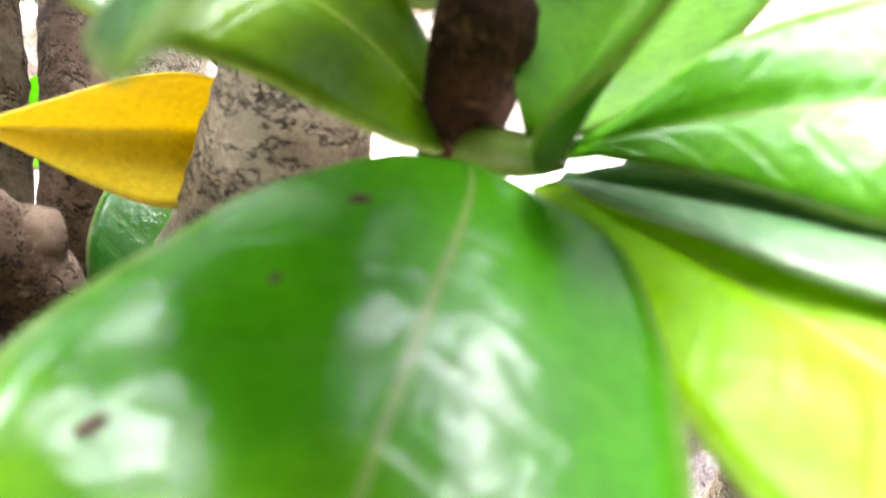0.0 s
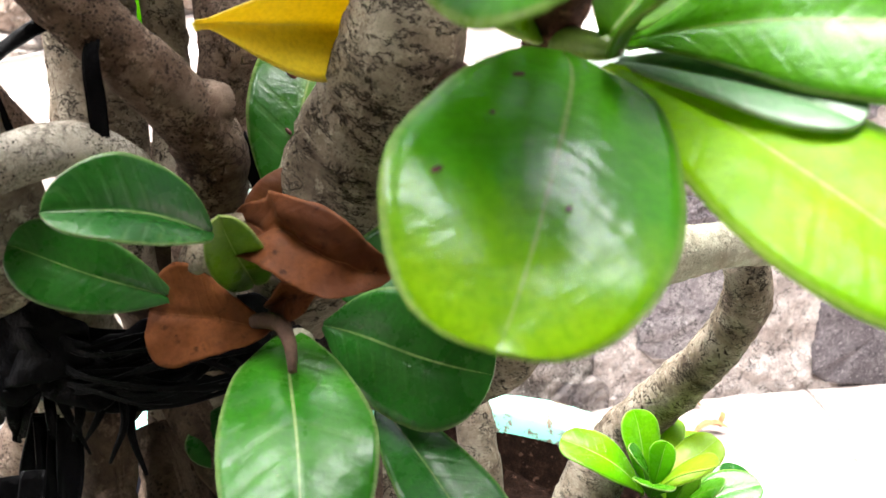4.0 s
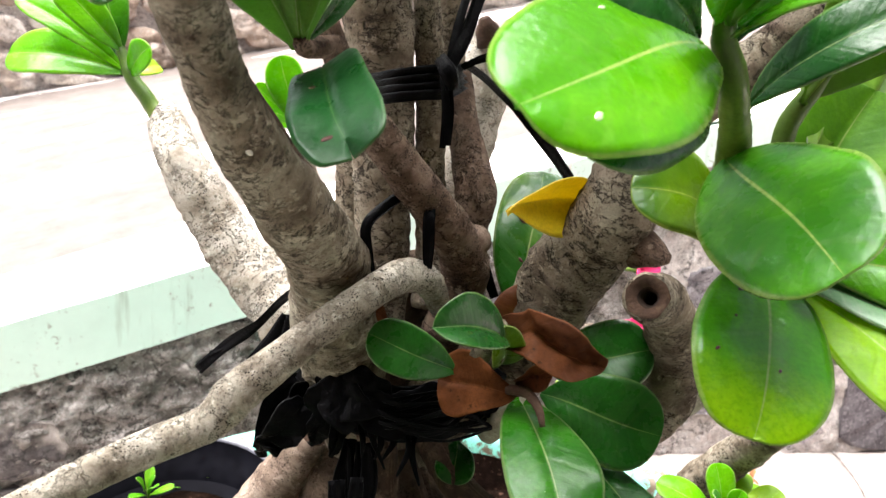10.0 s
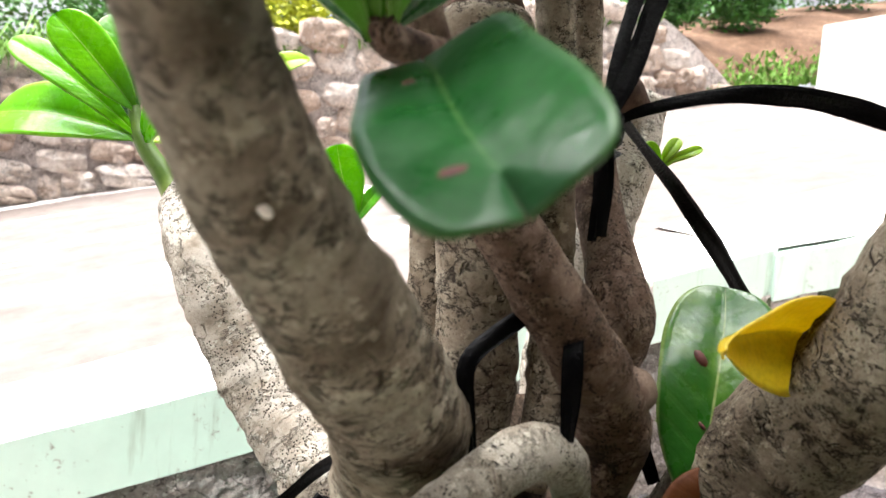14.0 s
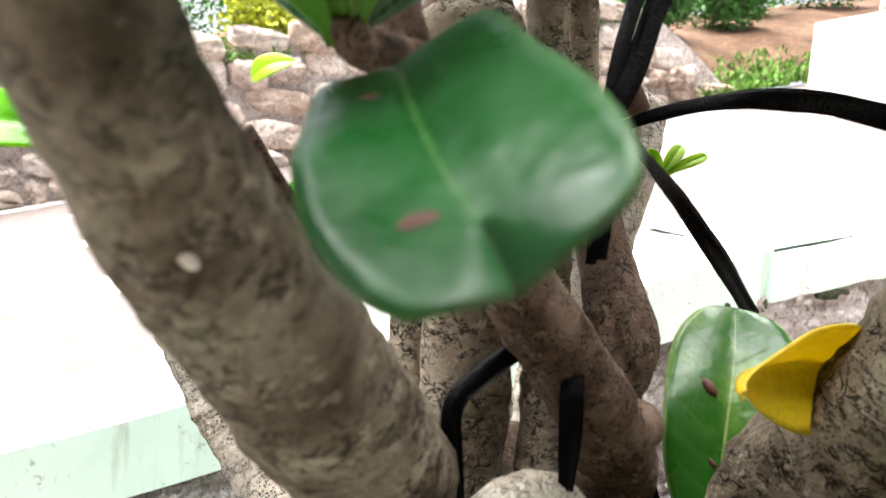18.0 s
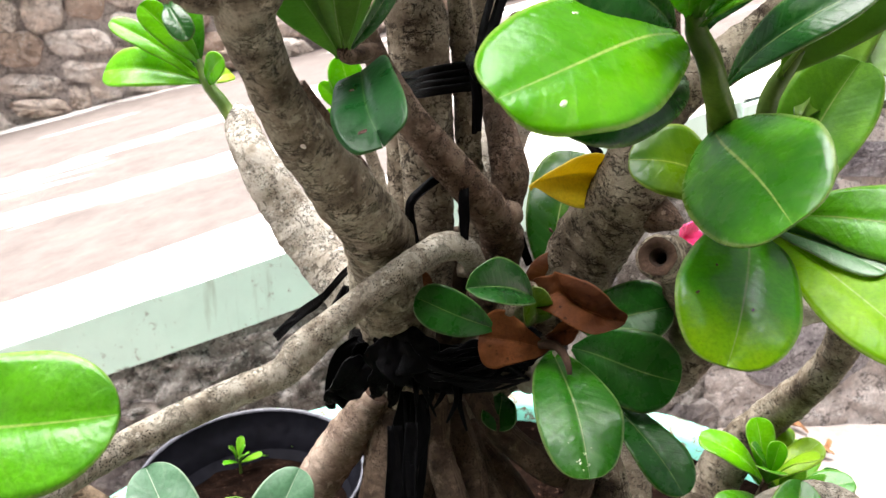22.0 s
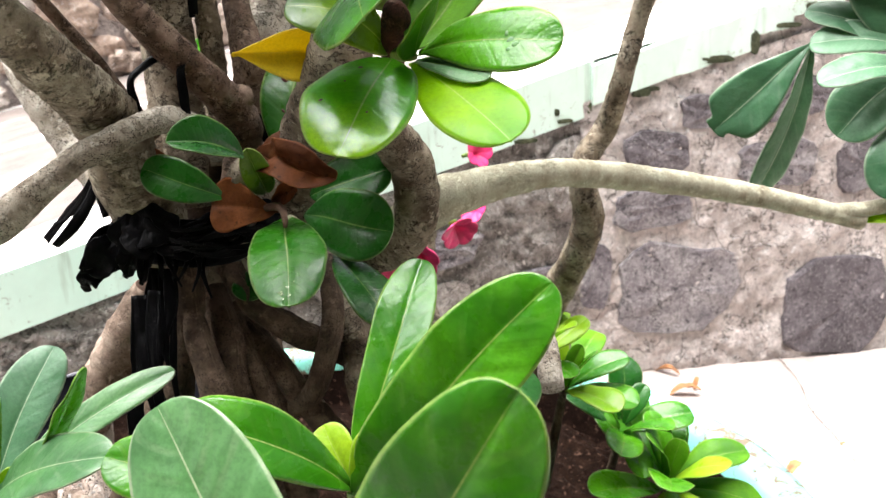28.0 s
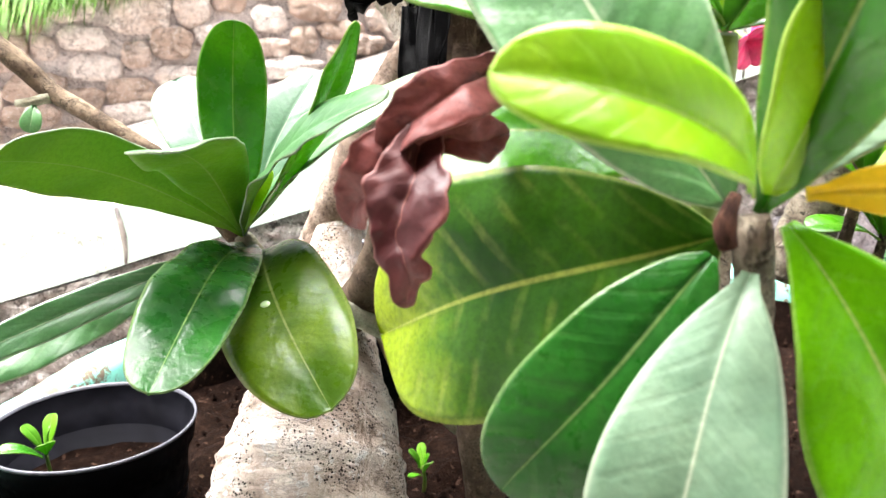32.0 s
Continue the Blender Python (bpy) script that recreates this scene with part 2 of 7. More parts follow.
def rough_material(name, a, c, d, scale, rough=0.85, relief=0.004, grain=300, rand=0.0, spec=0.3, speckle=None, smear=None, pits=0.0):
    """Stone, soil, concrete and other rough matter: three tones, stains and grain."""
    m, nt, b, pos = base_material(name, rough, spec)
    info = nt.nodes.new("ShaderNodeObjectInfo")
    big = noise_of(nt, pos, scale, 6, 0.6)
    if rand:
        big = math_node(nt, 'ADD', big, math_node(nt, 'MULTIPLY', math_node(nt, 'SUBTRACT', info.outputs["Random"], 0.5), rand))
    fine = noise_of(nt, pos, grain, 5, 0.7)
    mid = noise_of(nt, pos, scale * 6, 6, 0.7)
    col = ramp(nt, big, [(0.3, a), (0.5, c), (0.7, d)])
    col = mix(nt, ramp(nt, mid, [(0.35, (0.55, 0.55, 0.55)), (0.55, (0, 0, 0))]), col, tuple(0.6 * x for x in a))
    col = mix(nt, ramp(nt, fine, [(0.4, (0.4, 0.4, 0.4)), (0.6, (0, 0, 0))]), col, tuple(0.5 * x for x in c))
    if pits:
        hole = ramp(nt, noise_of(nt, pos, scale * 4.5, 8, 0.78), [(0.39, (pits, pits, pits)), (0.45, (0, 0, 0))])
        col = mix(nt, hole, col, tuple(0.35 * x for x in a))
        wave = noise_of(nt, pos, scale * 0.7, 6, 0.6)
        split = ramp(nt, math_node(nt, 'ABSOLUTE', math_node(nt, 'SUBTRACT', wave, 0.5)), [(0.004, (pits, pits, pits)), (0.012, (0, 0, 0))])
        col = mix(nt, split, col, tuple(0.2 * x for x in a))
        chalk = ramp(nt, noise_of(nt, pos, scale * 7.5, 7, 0.75), [(0.56, (0, 0, 0)), (0.63, (0.8 * pits,) * 3)])
        col = mix(nt, chalk, col, tuple(min(0.85, 1.25 * x) for x in d))
    if speckle:
        col = mix(nt, ramp(nt, noise_of(nt, pos, grain * 0.4, 3), [(0.62, (0, 0, 0)), (0.68, (1, 1, 1))]), col, speckle)
    if smear:
        col = mix(nt, ramp(nt, noise_of(nt, pos, 7, 7, 0.62), [(0.44, (0, 0, 0)), (0.6, (0.85, 0.85, 0.85))]), col, smear)
    nt.links.new(col, b.inputs["Base Color"])
    bump(nt, b, math_node(nt, 'ADD', math_node(nt, 'MULTIPLY', fine, 0.4), mid), 0.9, relief)
    return m


def paint_material(name, paint, under, wear=0.55, rough=0.55):
    """Old wall paint, chipped and stained, over grey render."""
    m, nt, b, pos = base_material(name, rough, 0.4)
    chips = noise_of(nt, pos, 55, 8, 0.75)
    large = noise_of(nt, pos, 7, 4)
    chip = ramp(nt, math_node(nt, 'ADD', math_node(nt, 'MULTIPLY', chips, 0.7), math_node(nt, 'MULTIPLY', large, 0.4)), [(wear + 0.06, (0, 0, 0)), (wear + 0.1, (1, 1, 1))])
    tone = mix(nt, ramp(nt, noise_of(nt, pos, 18, 5), [(0.35, (0, 0, 0)), (0.7, (0.6, 0.6, 0.6))]), paint, tuple(min(1, 1.15 * x) for x in paint))
    streak = ramp(nt, noise_of(nt, pos, 1, 5, 0.6, (22, 22, 2.5)), [(0.58, (0, 0, 0)), (0.74, (0.6, 0.6, 0.6))])
    tone = mix(nt, streak, tone, (0.16, 0.17, 0.1))
    nt.links.new(mix(nt, chip, tone, under), b.inputs["Base Color"])
    bump(nt, b, math_node(nt, 'SUBTRACT', math_node(nt, 'MULTIPLY', noise_of(nt, pos, 260, 4), 0.3), chip), 0.5, 0.0015)
    return m


def road_material():
    """Pinkish-brown concrete street, worn to white in long uneven patches along its way, with thin cracks."""
    m, nt, b, pos = base_material("worn_road", 0.8, 0.3)
    mp = nt.nodes.new("ShaderNodeMapping")
    mp.inputs["Rotation"].default_value = (0, 0, radians(-27))
    nt.links.new(pos, mp.inputs[0])
    along = mp.outputs[0]
    big = noise_of(nt, along, 1.0, 5, 0.6, (0.32, 2.1, 1))
    sharp = noise_of(nt, along, 1.0, 6, 0.65, (1.1, 7.5, 1))
    n = math_node(nt, 'ADD', math_node(nt, 'MULTIPLY', big, 0.65), math_node(nt, 'MULTIPLY', sharp, 0.35))
    worn = ramp(nt, n, [(0.545, (0, 0, 0)), (0.565, (0.95, 0.95, 0.95))])
    dark = ramp(nt, noise_of(nt, pos, 9, 6, 0.7), [(0.3, (0.092, 0.074, 0.066)), (0.7, (0.15, 0.125, 0.114))])
    col = mix(nt, worn, dark, (0.74, 0.72, 0.69))
    wave = noise_of(nt, along, 1.0, 6, 0.6, (0.8, 3.0, 1))
    line = ramp(nt, math_node(nt, 'ABSOLUTE', math_node(nt, 'SUBTRACT', wave, 0.5)), [(0.003, (1, 1, 1)), (0.009, (0, 0, 0))])
    col = mix(nt, math_node(nt, 'MULTIPLY', line, 0.6), col, (0.16, 0.13, 0.11))
    nt.links.new(col, b.inputs["Base Color"])
    bump(nt, b, noise_of(nt, pos, 90, 5, 0.7), 0.6, 0.004)
    return m


def plain_material(name, colour, rough, spec=0.5, vary=0.25, scale=90, relief=0.0006, metal=0.0):
    m, nt, b, pos = base_material(name, rough, spec)
    n = noise_of(nt, pos, scale, 5, 0.65)
    nt.links.new(ramp(nt, n, [(0.35, tuple(c * (1 - vary) for c in colour)), (0.7, tuple(min(1, c * (1 + vary)) for c in colour))]), b.inputs["Base Color"])
    nt.links.new(ramp(nt, noise_of(nt, pos, scale * 2, 4), [(0.3, (rough * 0.7,) * 3), (0.7, (min(1, rough * 1.3),) * 3)]), b.inputs["Roughness"])
    bump(nt, b, noise_of(nt, pos, scale * 3, 4), 0.5, relief)
    return m


BARK = bark_material("grey_bark", (0.355, 0.31, 0.238), (0.215, 0.172, 0.124), (0.07, 0.049, 0.033), 0.45, 1.0, 0.5, None, 0.9)
BARK_LIMB = bark_material("smooth_limb_bark", (0.38, 0.34, 0.262), (0.215, 0.175, 0.127), (0.07, 0.05, 0.034), 0.2, 0.8, 0.5, None, 0.7)
BARK_PALE = bark_material("pale_bark", (0.64, 0.6, 0.53), (0.48, 0.43, 0.36), (0.27, 0.22, 0.165), 0.7, 1.0, 0.5, None, 0.6)
BARK_BROWN = bark_material("brown_bark", (0.26, 0.19, 0.145), (0.15, 0.098, 0.07), (0.05, 0.028, 0.018), 0.6)
# root bark kept dark: shade round trunk and roots is in the colour
BARK_ROOT_SHADED = bark_material("root_bark_shaded", (0.155, 0.112, 0.08), (0.085, 0.057, 0.039), (0.028, 0.018, 0.012), 0.45, 0.8, 0.5, None, 0.2)
BARK_GREEN = leaf_material("green_shoot_skin", (0.055, 0.11, 0.012), (0.12, 0.19, 0.025), (0.18, 0.25, 0.05), 0.4, 0.0, 0.3, None, 0.35, 0.0)
BARK_OLIVE = bark_material("olive_bark", (0.46, 0.45, 0.34), (0.36, 0.34, 0.25), (0.22, 0.19, 0.13), 0.2, 1.0, 0.5, None, 0.12)
BARK_ARCH = bark_material("speckled_bark", (0.51, 0.47, 0.395), (0.355, 0.31, 0.245), (0.11, 0.085, 0.06), 0.9, 1.3, 0.5, None, 0.45)
BARK_PINK = bark_material("pinkish_bark", (0.46, 0.36, 0.29), (0.3, 0.22, 0.17), (0.11, 0.075, 0.055), 0.5, 0.9, 0.5, None, 0.25)
BARK_CAUDEX = bark_material("caudex_bark", (0.8, 0.71, 0.64), (0.55, 0.44, 0.37), (0.2, 0.145, 0.11), 0.8, 0.7, 0.5, None, 0.3)
BARK_TWIG = bark_material("twig_bark", (0.2, 0.15, 0.1), (0.11, 0.075, 0.048), (0.045, 0.028, 0.018), 0.5)
BARK_STUB = bark_material("stub_bark", (0.12, 0.05, 0.03), (0.06, 0.024, 0.015), (0.022, 0.009, 0.006), 0.3, 1.0, 0.5, (0.2, 0.1, 0.06), 0.6)
CUT = rough_material("cut_wood", (0.042, 0.021, 0.0126), (0.084, 0.0462, 0.0294), (0.134, 0.084, 0.0546), 60, 0.9, 0.002)
# near-black bore lining: the hole's shade is put into this colour
HOLLOW_SHADE = rough_material("hollow_shade_wood", (0.012, 0.007, 0.005), (0.03, 0.016, 0.01), (0.06, 0.03, 0.02), 90, 0.95, 0.001)
LEAF = leaf_material("leaf_green", (0.03, 0.17, 0.005), (0.095, 0.35, 0.008), (0.38, 0.47, 0.13), 0.26, 0.3, 0.0, None, 0.45)
LEAF_MATTE = leaf_material("leaf_matte", (0.05, 0.19, 0.005), (0.14, 0.37, 0.008), (0.38, 0.47, 0.13), 0.5, 0.4, 0.0, None, 0.2)
LEAF_HEART = leaf_material("leaf_dark_smooth", (0.005, 0.05, 0.01), (0.012, 0.085, 0.016), (0.07, 0.17, 0.045), 0.34, 0.15, 0.0, None, 0.3, 0.02)
LEAF_DARK = leaf_material("leaf_dark", (0.006, 0.055, 0.006), (0.018, 0.12, 0.012), (0.24, 0.35, 0.12), 0.27, 0.18, 0.0, None, 0.38)
LEAF_BRIGHT = leaf_material("leaf_bright", (0.09, 0.38, 0.002), (0.185, 0.56, 0.004), (0.58, 0.68, 0.2), 0.24, 0.45, 0.0, None, 0.35)
LEAF_TIP = leaf_material("leaf_lime_tip", (0.05, 0.28, 0.003), (0.095, 0.41, 0.005), (0.46, 0.54, 0.2), 0.18, 0.45, 0.0, (0.32, 0.6, 0.004), 0.5)
LEAF_LIME = leaf_material("leaf_lime", (0.17, 0.42, 0.002), (0.32, 0.58, 0.004), (0.58, 0.68, 0.2), 0.34, 0.45, 0.0, (0.1, 0.34, 0.004), 0.2)
LEAF_YOUNG = leaf_material("leaf_young", (0.22, 0.45, 0.008), (0.4, 0.62, 0.02), (0.6, 0.66, 0.25), 0.34, 0.45)
# greyer green: part of the sky's sheen is put into the base colour
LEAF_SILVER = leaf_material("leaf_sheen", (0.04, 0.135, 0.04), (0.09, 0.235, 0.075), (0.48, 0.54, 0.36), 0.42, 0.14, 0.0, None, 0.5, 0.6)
for wax in (LEAF_SILVER,):
    wax.node_tree.nodes["Principled BSDF"].inputs["Coat Weight"].default_value = 0.3
    wax.node_tree.nodes["Principled BSDF"].inputs["Coat Roughness"].default_value = 0.22
# bluish grey-green stands in for sky reflected off these leaves
LEAF_SKY_SHEEN = leaf_material("leaf_sky_sheen", (0.028, 0.1, 0.042), (0.06, 0.16, 0.075), (0.4, 0.47, 0.34), 0.48, 0.08, 0.0, None, 0.45)
LEAF_TIP.node_tree.nodes["Principled BSDF"].inputs["Coat Weight"].default_value = 0.3
LEAF_TIP.node_tree.nodes["Principled BSDF"].inputs["Coat Roughness"].default_value = 0.3
# pale grey-green base paints a broad sky reflection on the blade
LEAF_PALE_SHEEN = leaf_material("leaf_pale_sheen", (0.12, 0.22, 0.13), (0.2, 0.31, 0.19), (0.5, 0.55, 0.4), 0.5, 0.2, 0.0, None, 0.6, 0.3)
LEAF_STALK = leaf_material("leaf_yellowish", (0.09, 0.21, 0.003), (0.19, 0.35, 0.005), (0.42, 0.5, 0.1), 0.3, 0.35, 0.15, (0.02, 0.1, 0.005), 0.4)
LEAF_OLIVE = leaf_material("leaf_olive", (0.12, 0.29, 0.012), (0.22, 0.43, 0.025), (0.38, 0.46, 0.14), 0.45, 0.6)
LEAF_AGED = leaf_material("leaf_aged", (0.045, 0.11, 0.004), (0.14, 0.23, 0.008), (0.36, 0.42, 0.14), 0.3, 0.3, 0.4, None, 0.35)
# shade on this leaf is mixed into its dark green; the tip stays lime
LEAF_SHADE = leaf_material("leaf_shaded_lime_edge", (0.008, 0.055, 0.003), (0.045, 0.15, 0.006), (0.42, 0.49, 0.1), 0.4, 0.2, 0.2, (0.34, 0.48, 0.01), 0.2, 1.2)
LEAF_UNDER = leaf_material("leaf_underside", (0.09, 0.25, 0.02), (0.16, 0.38, 0.035), (0.4, 0.5, 0.2), 0.5, 0.5)
LEAF_YELLOW = leaf_material("leaf_yellow", (0.68, 0.5, 0.015), (0.85, 0.68, 0.03), (0.7, 0.58, 0.1), 0.42, 0.45, 0.1, None, 0.5, 0.2)
LEAF_BROWN = leaf_material("leaf_dry_brown", (0.055, 0.017, 0.006), (0.175, 0.058, 0.018), (0.18, 0.07, 0.03), 0.7, 0.12, 0.85, None, 0.1, 0.3)
LEAF_RUST = leaf_material("leaf_dry_orange", (0.1, 0.026, 0.006), (0.2, 0.065, 0.014), (0.18, 0.07, 0.03), 0.55, 0.2, 0.3, None, 0.3, 0.3)
LEAF_WET = leaf_material("leaf_wet", (0.018, 0.13, 0.006), (0.05, 0.23, 0.012), (0.36, 0.46, 0.18), 0.26, 0.2, 0.1, None, 0.35)
LEAF_MOTTLED = leaf_material("leaf_mottled", (0.015, 0.1, 0.008), (0.2, 0.36, 0.05), (0.36, 0.45, 0.16), 0.25, 0.2, 0.2, None, 0.5)
LEAF_MAROON = leaf_material("leaf_dead_maroon", (0.06, 0.013, 0.014), (0.21, 0.06, 0.052), (0.3, 0.12, 0.1), 0.5, 0.1, 0.6, None, 0.3, 0.2)
PETAL = plain_material("pink_petal", (0.8, 0.045, 0.2), 0.5, 0.4, 0.35, 60)
STRAP = plain_material("black_plastic_strip", (0.0015, 0.0015, 0.002), 0.4, 0.06, 0.5, 200, 0.0016)
POT = plain_material("black_pot_plastic", (0.004, 0.004, 0.006), 0.55, 0.06, 0.35, 40, 0.0003)
POT_RIM = plain_material("scuffed_pot_rim", (0.07, 0.07, 0.085), 0.4, 0.5, 0.3, 60, 0.0003)
SOIL = rough_material("soil", (0.006, 0.003, 0.002), (0.015, 0.0075, 0.005), (0.035, 0.018, 0.012), 60, 0.95, 0.02, 240, 0.0, 0.03, (0.09, 0.05, 0.035))
MINT = paint_material("mint_paint", (0.53, 0.67, 0.59), (0.3, 0.31, 0.26), 0.58)
TEAL = paint_material("teal_paint", (0.2, 0.58, 0.47), (0.12, 0.09, 0.06), 0.49)
RENDER = rough_material("ledge_render", (0.56, 0.54, 0.5), (0.72, 0.7, 0.66), (0.8, 0.79, 0.76), 3, 0.85, 0.002)
ROAD = road_material()
MORTAR = rough_material("mortar", (0.42, 0.36, 0.33), (0.74, 0.66, 0.62), (0.86, 0.8, 0.76), 9, 0.95, 0.03, 120, pits=0.75)
DIRTY = rough_material("dirty_mortar", (0.16, 0.14, 0.127), (0.42, 0.375, 0.345), (0.72, 0.67, 0.63), 14, 0.95, 0.03, 120, 0.0, 0.3, (0.55, 0.51, 0.47), pits=0.7)
STONE = rough_material("wall_stone", (0.12, 0.104, 0.114), (0.24, 0.215, 0.23), (0.42, 0.39, 0.39), 14, 0.9, 0.016, 150, 0.3, 0.3, (0.05, 0.045, 0.05), pits=0.7)
STONE_DARK = rough_material("dark_stone", (0.065, 0.055, 0.055), (0.135, 0.118, 0.118), (0.28, 0.25, 0.24), 8, 0.9, 0.014, 150, 0.3, 0.3, (0.04, 0.035, 0.035), (0.5, 0.44, 0.4), pits=0.6)
STONE_FAR = rough_material("field_stone", (0.5, 0.37, 0.29), (0.76, 0.63, 0.54), (0.88, 0.8, 0.74), 5, 0.9, 0.02, 80, 0.5, pits=0.55)
EARTH = rough_material("bank_earth", (0.07, 0.036, 0.02), (0.14, 0.078, 0.045), (0.24, 0.15, 0.095), 4, 0.95, 0.02, 60)
PAVING = rough_material("patio_concrete", (0.36, 0.31, 0.28), (0.45, 0.39, 0.36), (0.52, 0.46, 0.43), 4, 0.85, 0.0015, 300)
MOSS = rough_material("black_moss", (0.02, 0.025, 0.014), (0.06, 0.07, 0.035), (0.16, 0.17, 0.1), 40, 0.95, 0.004)
GRASS = plain_material("grass_blade", (0.13, 0.27, 0.04), 0.6, 0.3, 0.5, 12)
SHRUB = plain_material("shrub_leaf", (0.055, 0.17, 0.03), 0.5, 0.3, 0.6, 9)
SHRUB_YELLOW = plain_material("yellow_shrub_leaf", (0.42, 0.46, 0.03), 0.5, 0.3, 0.4, 20)
BLEMISH = plain_material("brown_blemish", (0.1, 0.03, 0.025), 0.6, 0.3, 0.5, 300)
LICHEN = plain_material("white_lichen", (0.7, 0.66, 0.6), 0.9, 0.2, 0.3, 300)
DRY = plain_material("dry_leaf", (0.3, 0.14, 0.06), 0.7, 0.3, 0.4, 60)
WATER = plain_material("water_drop", (0.45, 0.62, 0.3), 0.03, 1.0, 0.05, 60, 0.00001)


# ---- builders ----
def mesh_object(name, verts, faces, mats, parent=None, label="", smooth=True, slots=None, uvs=None):
    me = bpy.data.meshes.new(name)
    me.from_pydata(verts, [], faces)
    for m in (mats if isinstance(mats, (list, tuple)) else [mats]):
        me.materials.append(m)
    if slots:
        me.polygons.foreach_set("material_index", slots)
    if smooth:
        me.polygons.foreach_set("use_smooth", [True] * len(faces))
    if uvs:
        layer = me.uv_layers.new(name="UVMap")
        flat = np.array([uvs[i] for f in faces for i in f], dtype=np.float32).ravel()
        layer.data.foreach_set("uv", flat)
    me.update()
    ob = new(name, me)
    if parent is not None:
        ob.parent = parent
        ob.matrix_parent_inverse = parent.matrix_basis.inverted()
    if label:
        ob["label"] = label
    return ob


def part(name, bm, material, parent, label="", smooth=True):
    me = bpy.data.meshes.new(name)
    bm.to_mesh(me)
    bm.free()
    me.materials.append(material)
    if smooth:
        me.polygons.foreach_set("use_smooth", [True] * len(me.polygons))
    ob = new(name, me)
    if parent is not None:
        ob.parent = parent
        ob.matrix_parent_inverse = parent.matrix_basis.inverted()
    if label:
        ob["label"] = label
    return ob


def thing(name, place, label, category, group="", kind=""):
    ob = new(name)
    ob.location = place
    ob.empty_display_size = 0.05
    scene.view_layers[0].update()
    return tagged(ob, label, category, group, kind)


def spline(points, step):
    """Catmull-Rom through rows of x, y, z, radius."""
    p = [np.array(q, float) for q in points]
    p = [2 * p[0] - p[1]] + p + [2 * p[-1] - p[-2]]
    rows = []
    for i in range(1, len(p) - 2):
        a, b, c, d = p[i - 1:i + 3]
        n = max(2, int(np.linalg.norm((c - b)[:3]) / step))
        for k in range(n):
            t = k / n
            rows.append(0.5 * (2 * b + (c - a) * t + (2 * a - 5 * b + 4 * c - d) * t * t + (3 * b - a - 3 * c + d) * t ** 3))
    rows.append(p[-2])
    return rows


def sweep(points, sides, step, lump, flat=None, ripple=0.0, seed=0.0):
    """Tube along a spline: verts, faces, uvs. flat=(normal, ratio) squashes it to a strip."""
    rows = spline(points, step)
    verts, uvs, faces = [], [], []
    up = Vector((0.3, 0.9, 0.2))
    dist = 0.0
    for i, r in enumerate(rows):
        c = Vector(r[:3])
        rad = max(r[3], 0.0004)
        ahead = (Vector(rows[min(i + 1, len(rows) - 1)][:3]) - Vector(rows[max(i - 1, 0)][:3])).normalized()
        if i:
            dist += (c - Vector(rows[i - 1][:3])).length
        if flat:
            n = Vector(flat[0])
            n = (n - ahead * n.dot(ahead)).normalized()
            twist = 0.5 * math.sin(dist * 60 + seed)
            n = Matrix.Rotation(twist, 3, ahead) @ n
        else:
            n = (up - ahead * up.dot(ahead)).normalized()
            up = n
        s = ahead.cross(n)
        ring = 1 + ripple * (math.sin(dist * 520 + seed) * 0.5 + 0.5) ** 6
        for k in range(sides):
            a = 2 * math.pi * k / sides
            off = s * math.cos(a) * rad + n * math.sin(a) * rad * (flat[1] if flat else 1)
            q = c + off
            w = noise.noise(q * 45 + Vector((seed, 0, 0))) + 0.6 * noise.noise(q * 110)
            if flat:
                q = q + n * rad * (0.13 * math.sin(11 * math.cos(a) + seed) + 0.1 * math.sin(4 * math.cos(a) + dist * 40)) + n * w * lump * rad
            else:
                q = c + off * (ring + lump * w)
            verts.append(q)
            uvs.append((k / sides, dist * 1.6))
    m = len(rows)
    for i in range(m - 1):
        for k in range(sides):
            j = (k + 1) % sides
            faces.append((i * sides + k, i * sides + j, (i + 1) * sides + j, (i + 1) * sides + k))
    faces.append(tuple(range(sides - 1, -1, -1)))
    faces.append(tuple((m - 1) * sides + k for k in range(sides)))
    return verts, faces, uvs


def stem(owner, name, mat, points, cut=None, label="", sides=18, lump=0.09, ripple=0.05, step=0.005, bore=0.0):
    """A bark-covered stem; cut: material of a sawn or broken far end."""
    v, f, uv = sweep(points, sides, step, lump, None, ripple, len(points) * 1.7 + points[0][0] * 31)
    o = Vector(owner.location)
    slots = [0] * (len(f) - 1) + [1]
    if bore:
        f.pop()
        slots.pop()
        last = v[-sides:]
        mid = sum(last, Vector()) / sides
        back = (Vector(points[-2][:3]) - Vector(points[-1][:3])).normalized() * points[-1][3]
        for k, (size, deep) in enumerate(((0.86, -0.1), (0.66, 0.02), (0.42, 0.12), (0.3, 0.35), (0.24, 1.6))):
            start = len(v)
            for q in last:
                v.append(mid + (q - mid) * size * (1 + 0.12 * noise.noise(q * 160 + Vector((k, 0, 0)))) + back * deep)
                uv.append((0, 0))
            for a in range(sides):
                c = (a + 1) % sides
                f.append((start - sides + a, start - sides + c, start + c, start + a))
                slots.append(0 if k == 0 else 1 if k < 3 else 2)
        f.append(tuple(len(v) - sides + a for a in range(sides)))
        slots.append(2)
    ob = mesh_object(name, [p - o for p in v], f, [mat, cut or mat, HOLLOW_SHADE], None, label, True, slots, uv)
    ob.parent = owner
    return ob


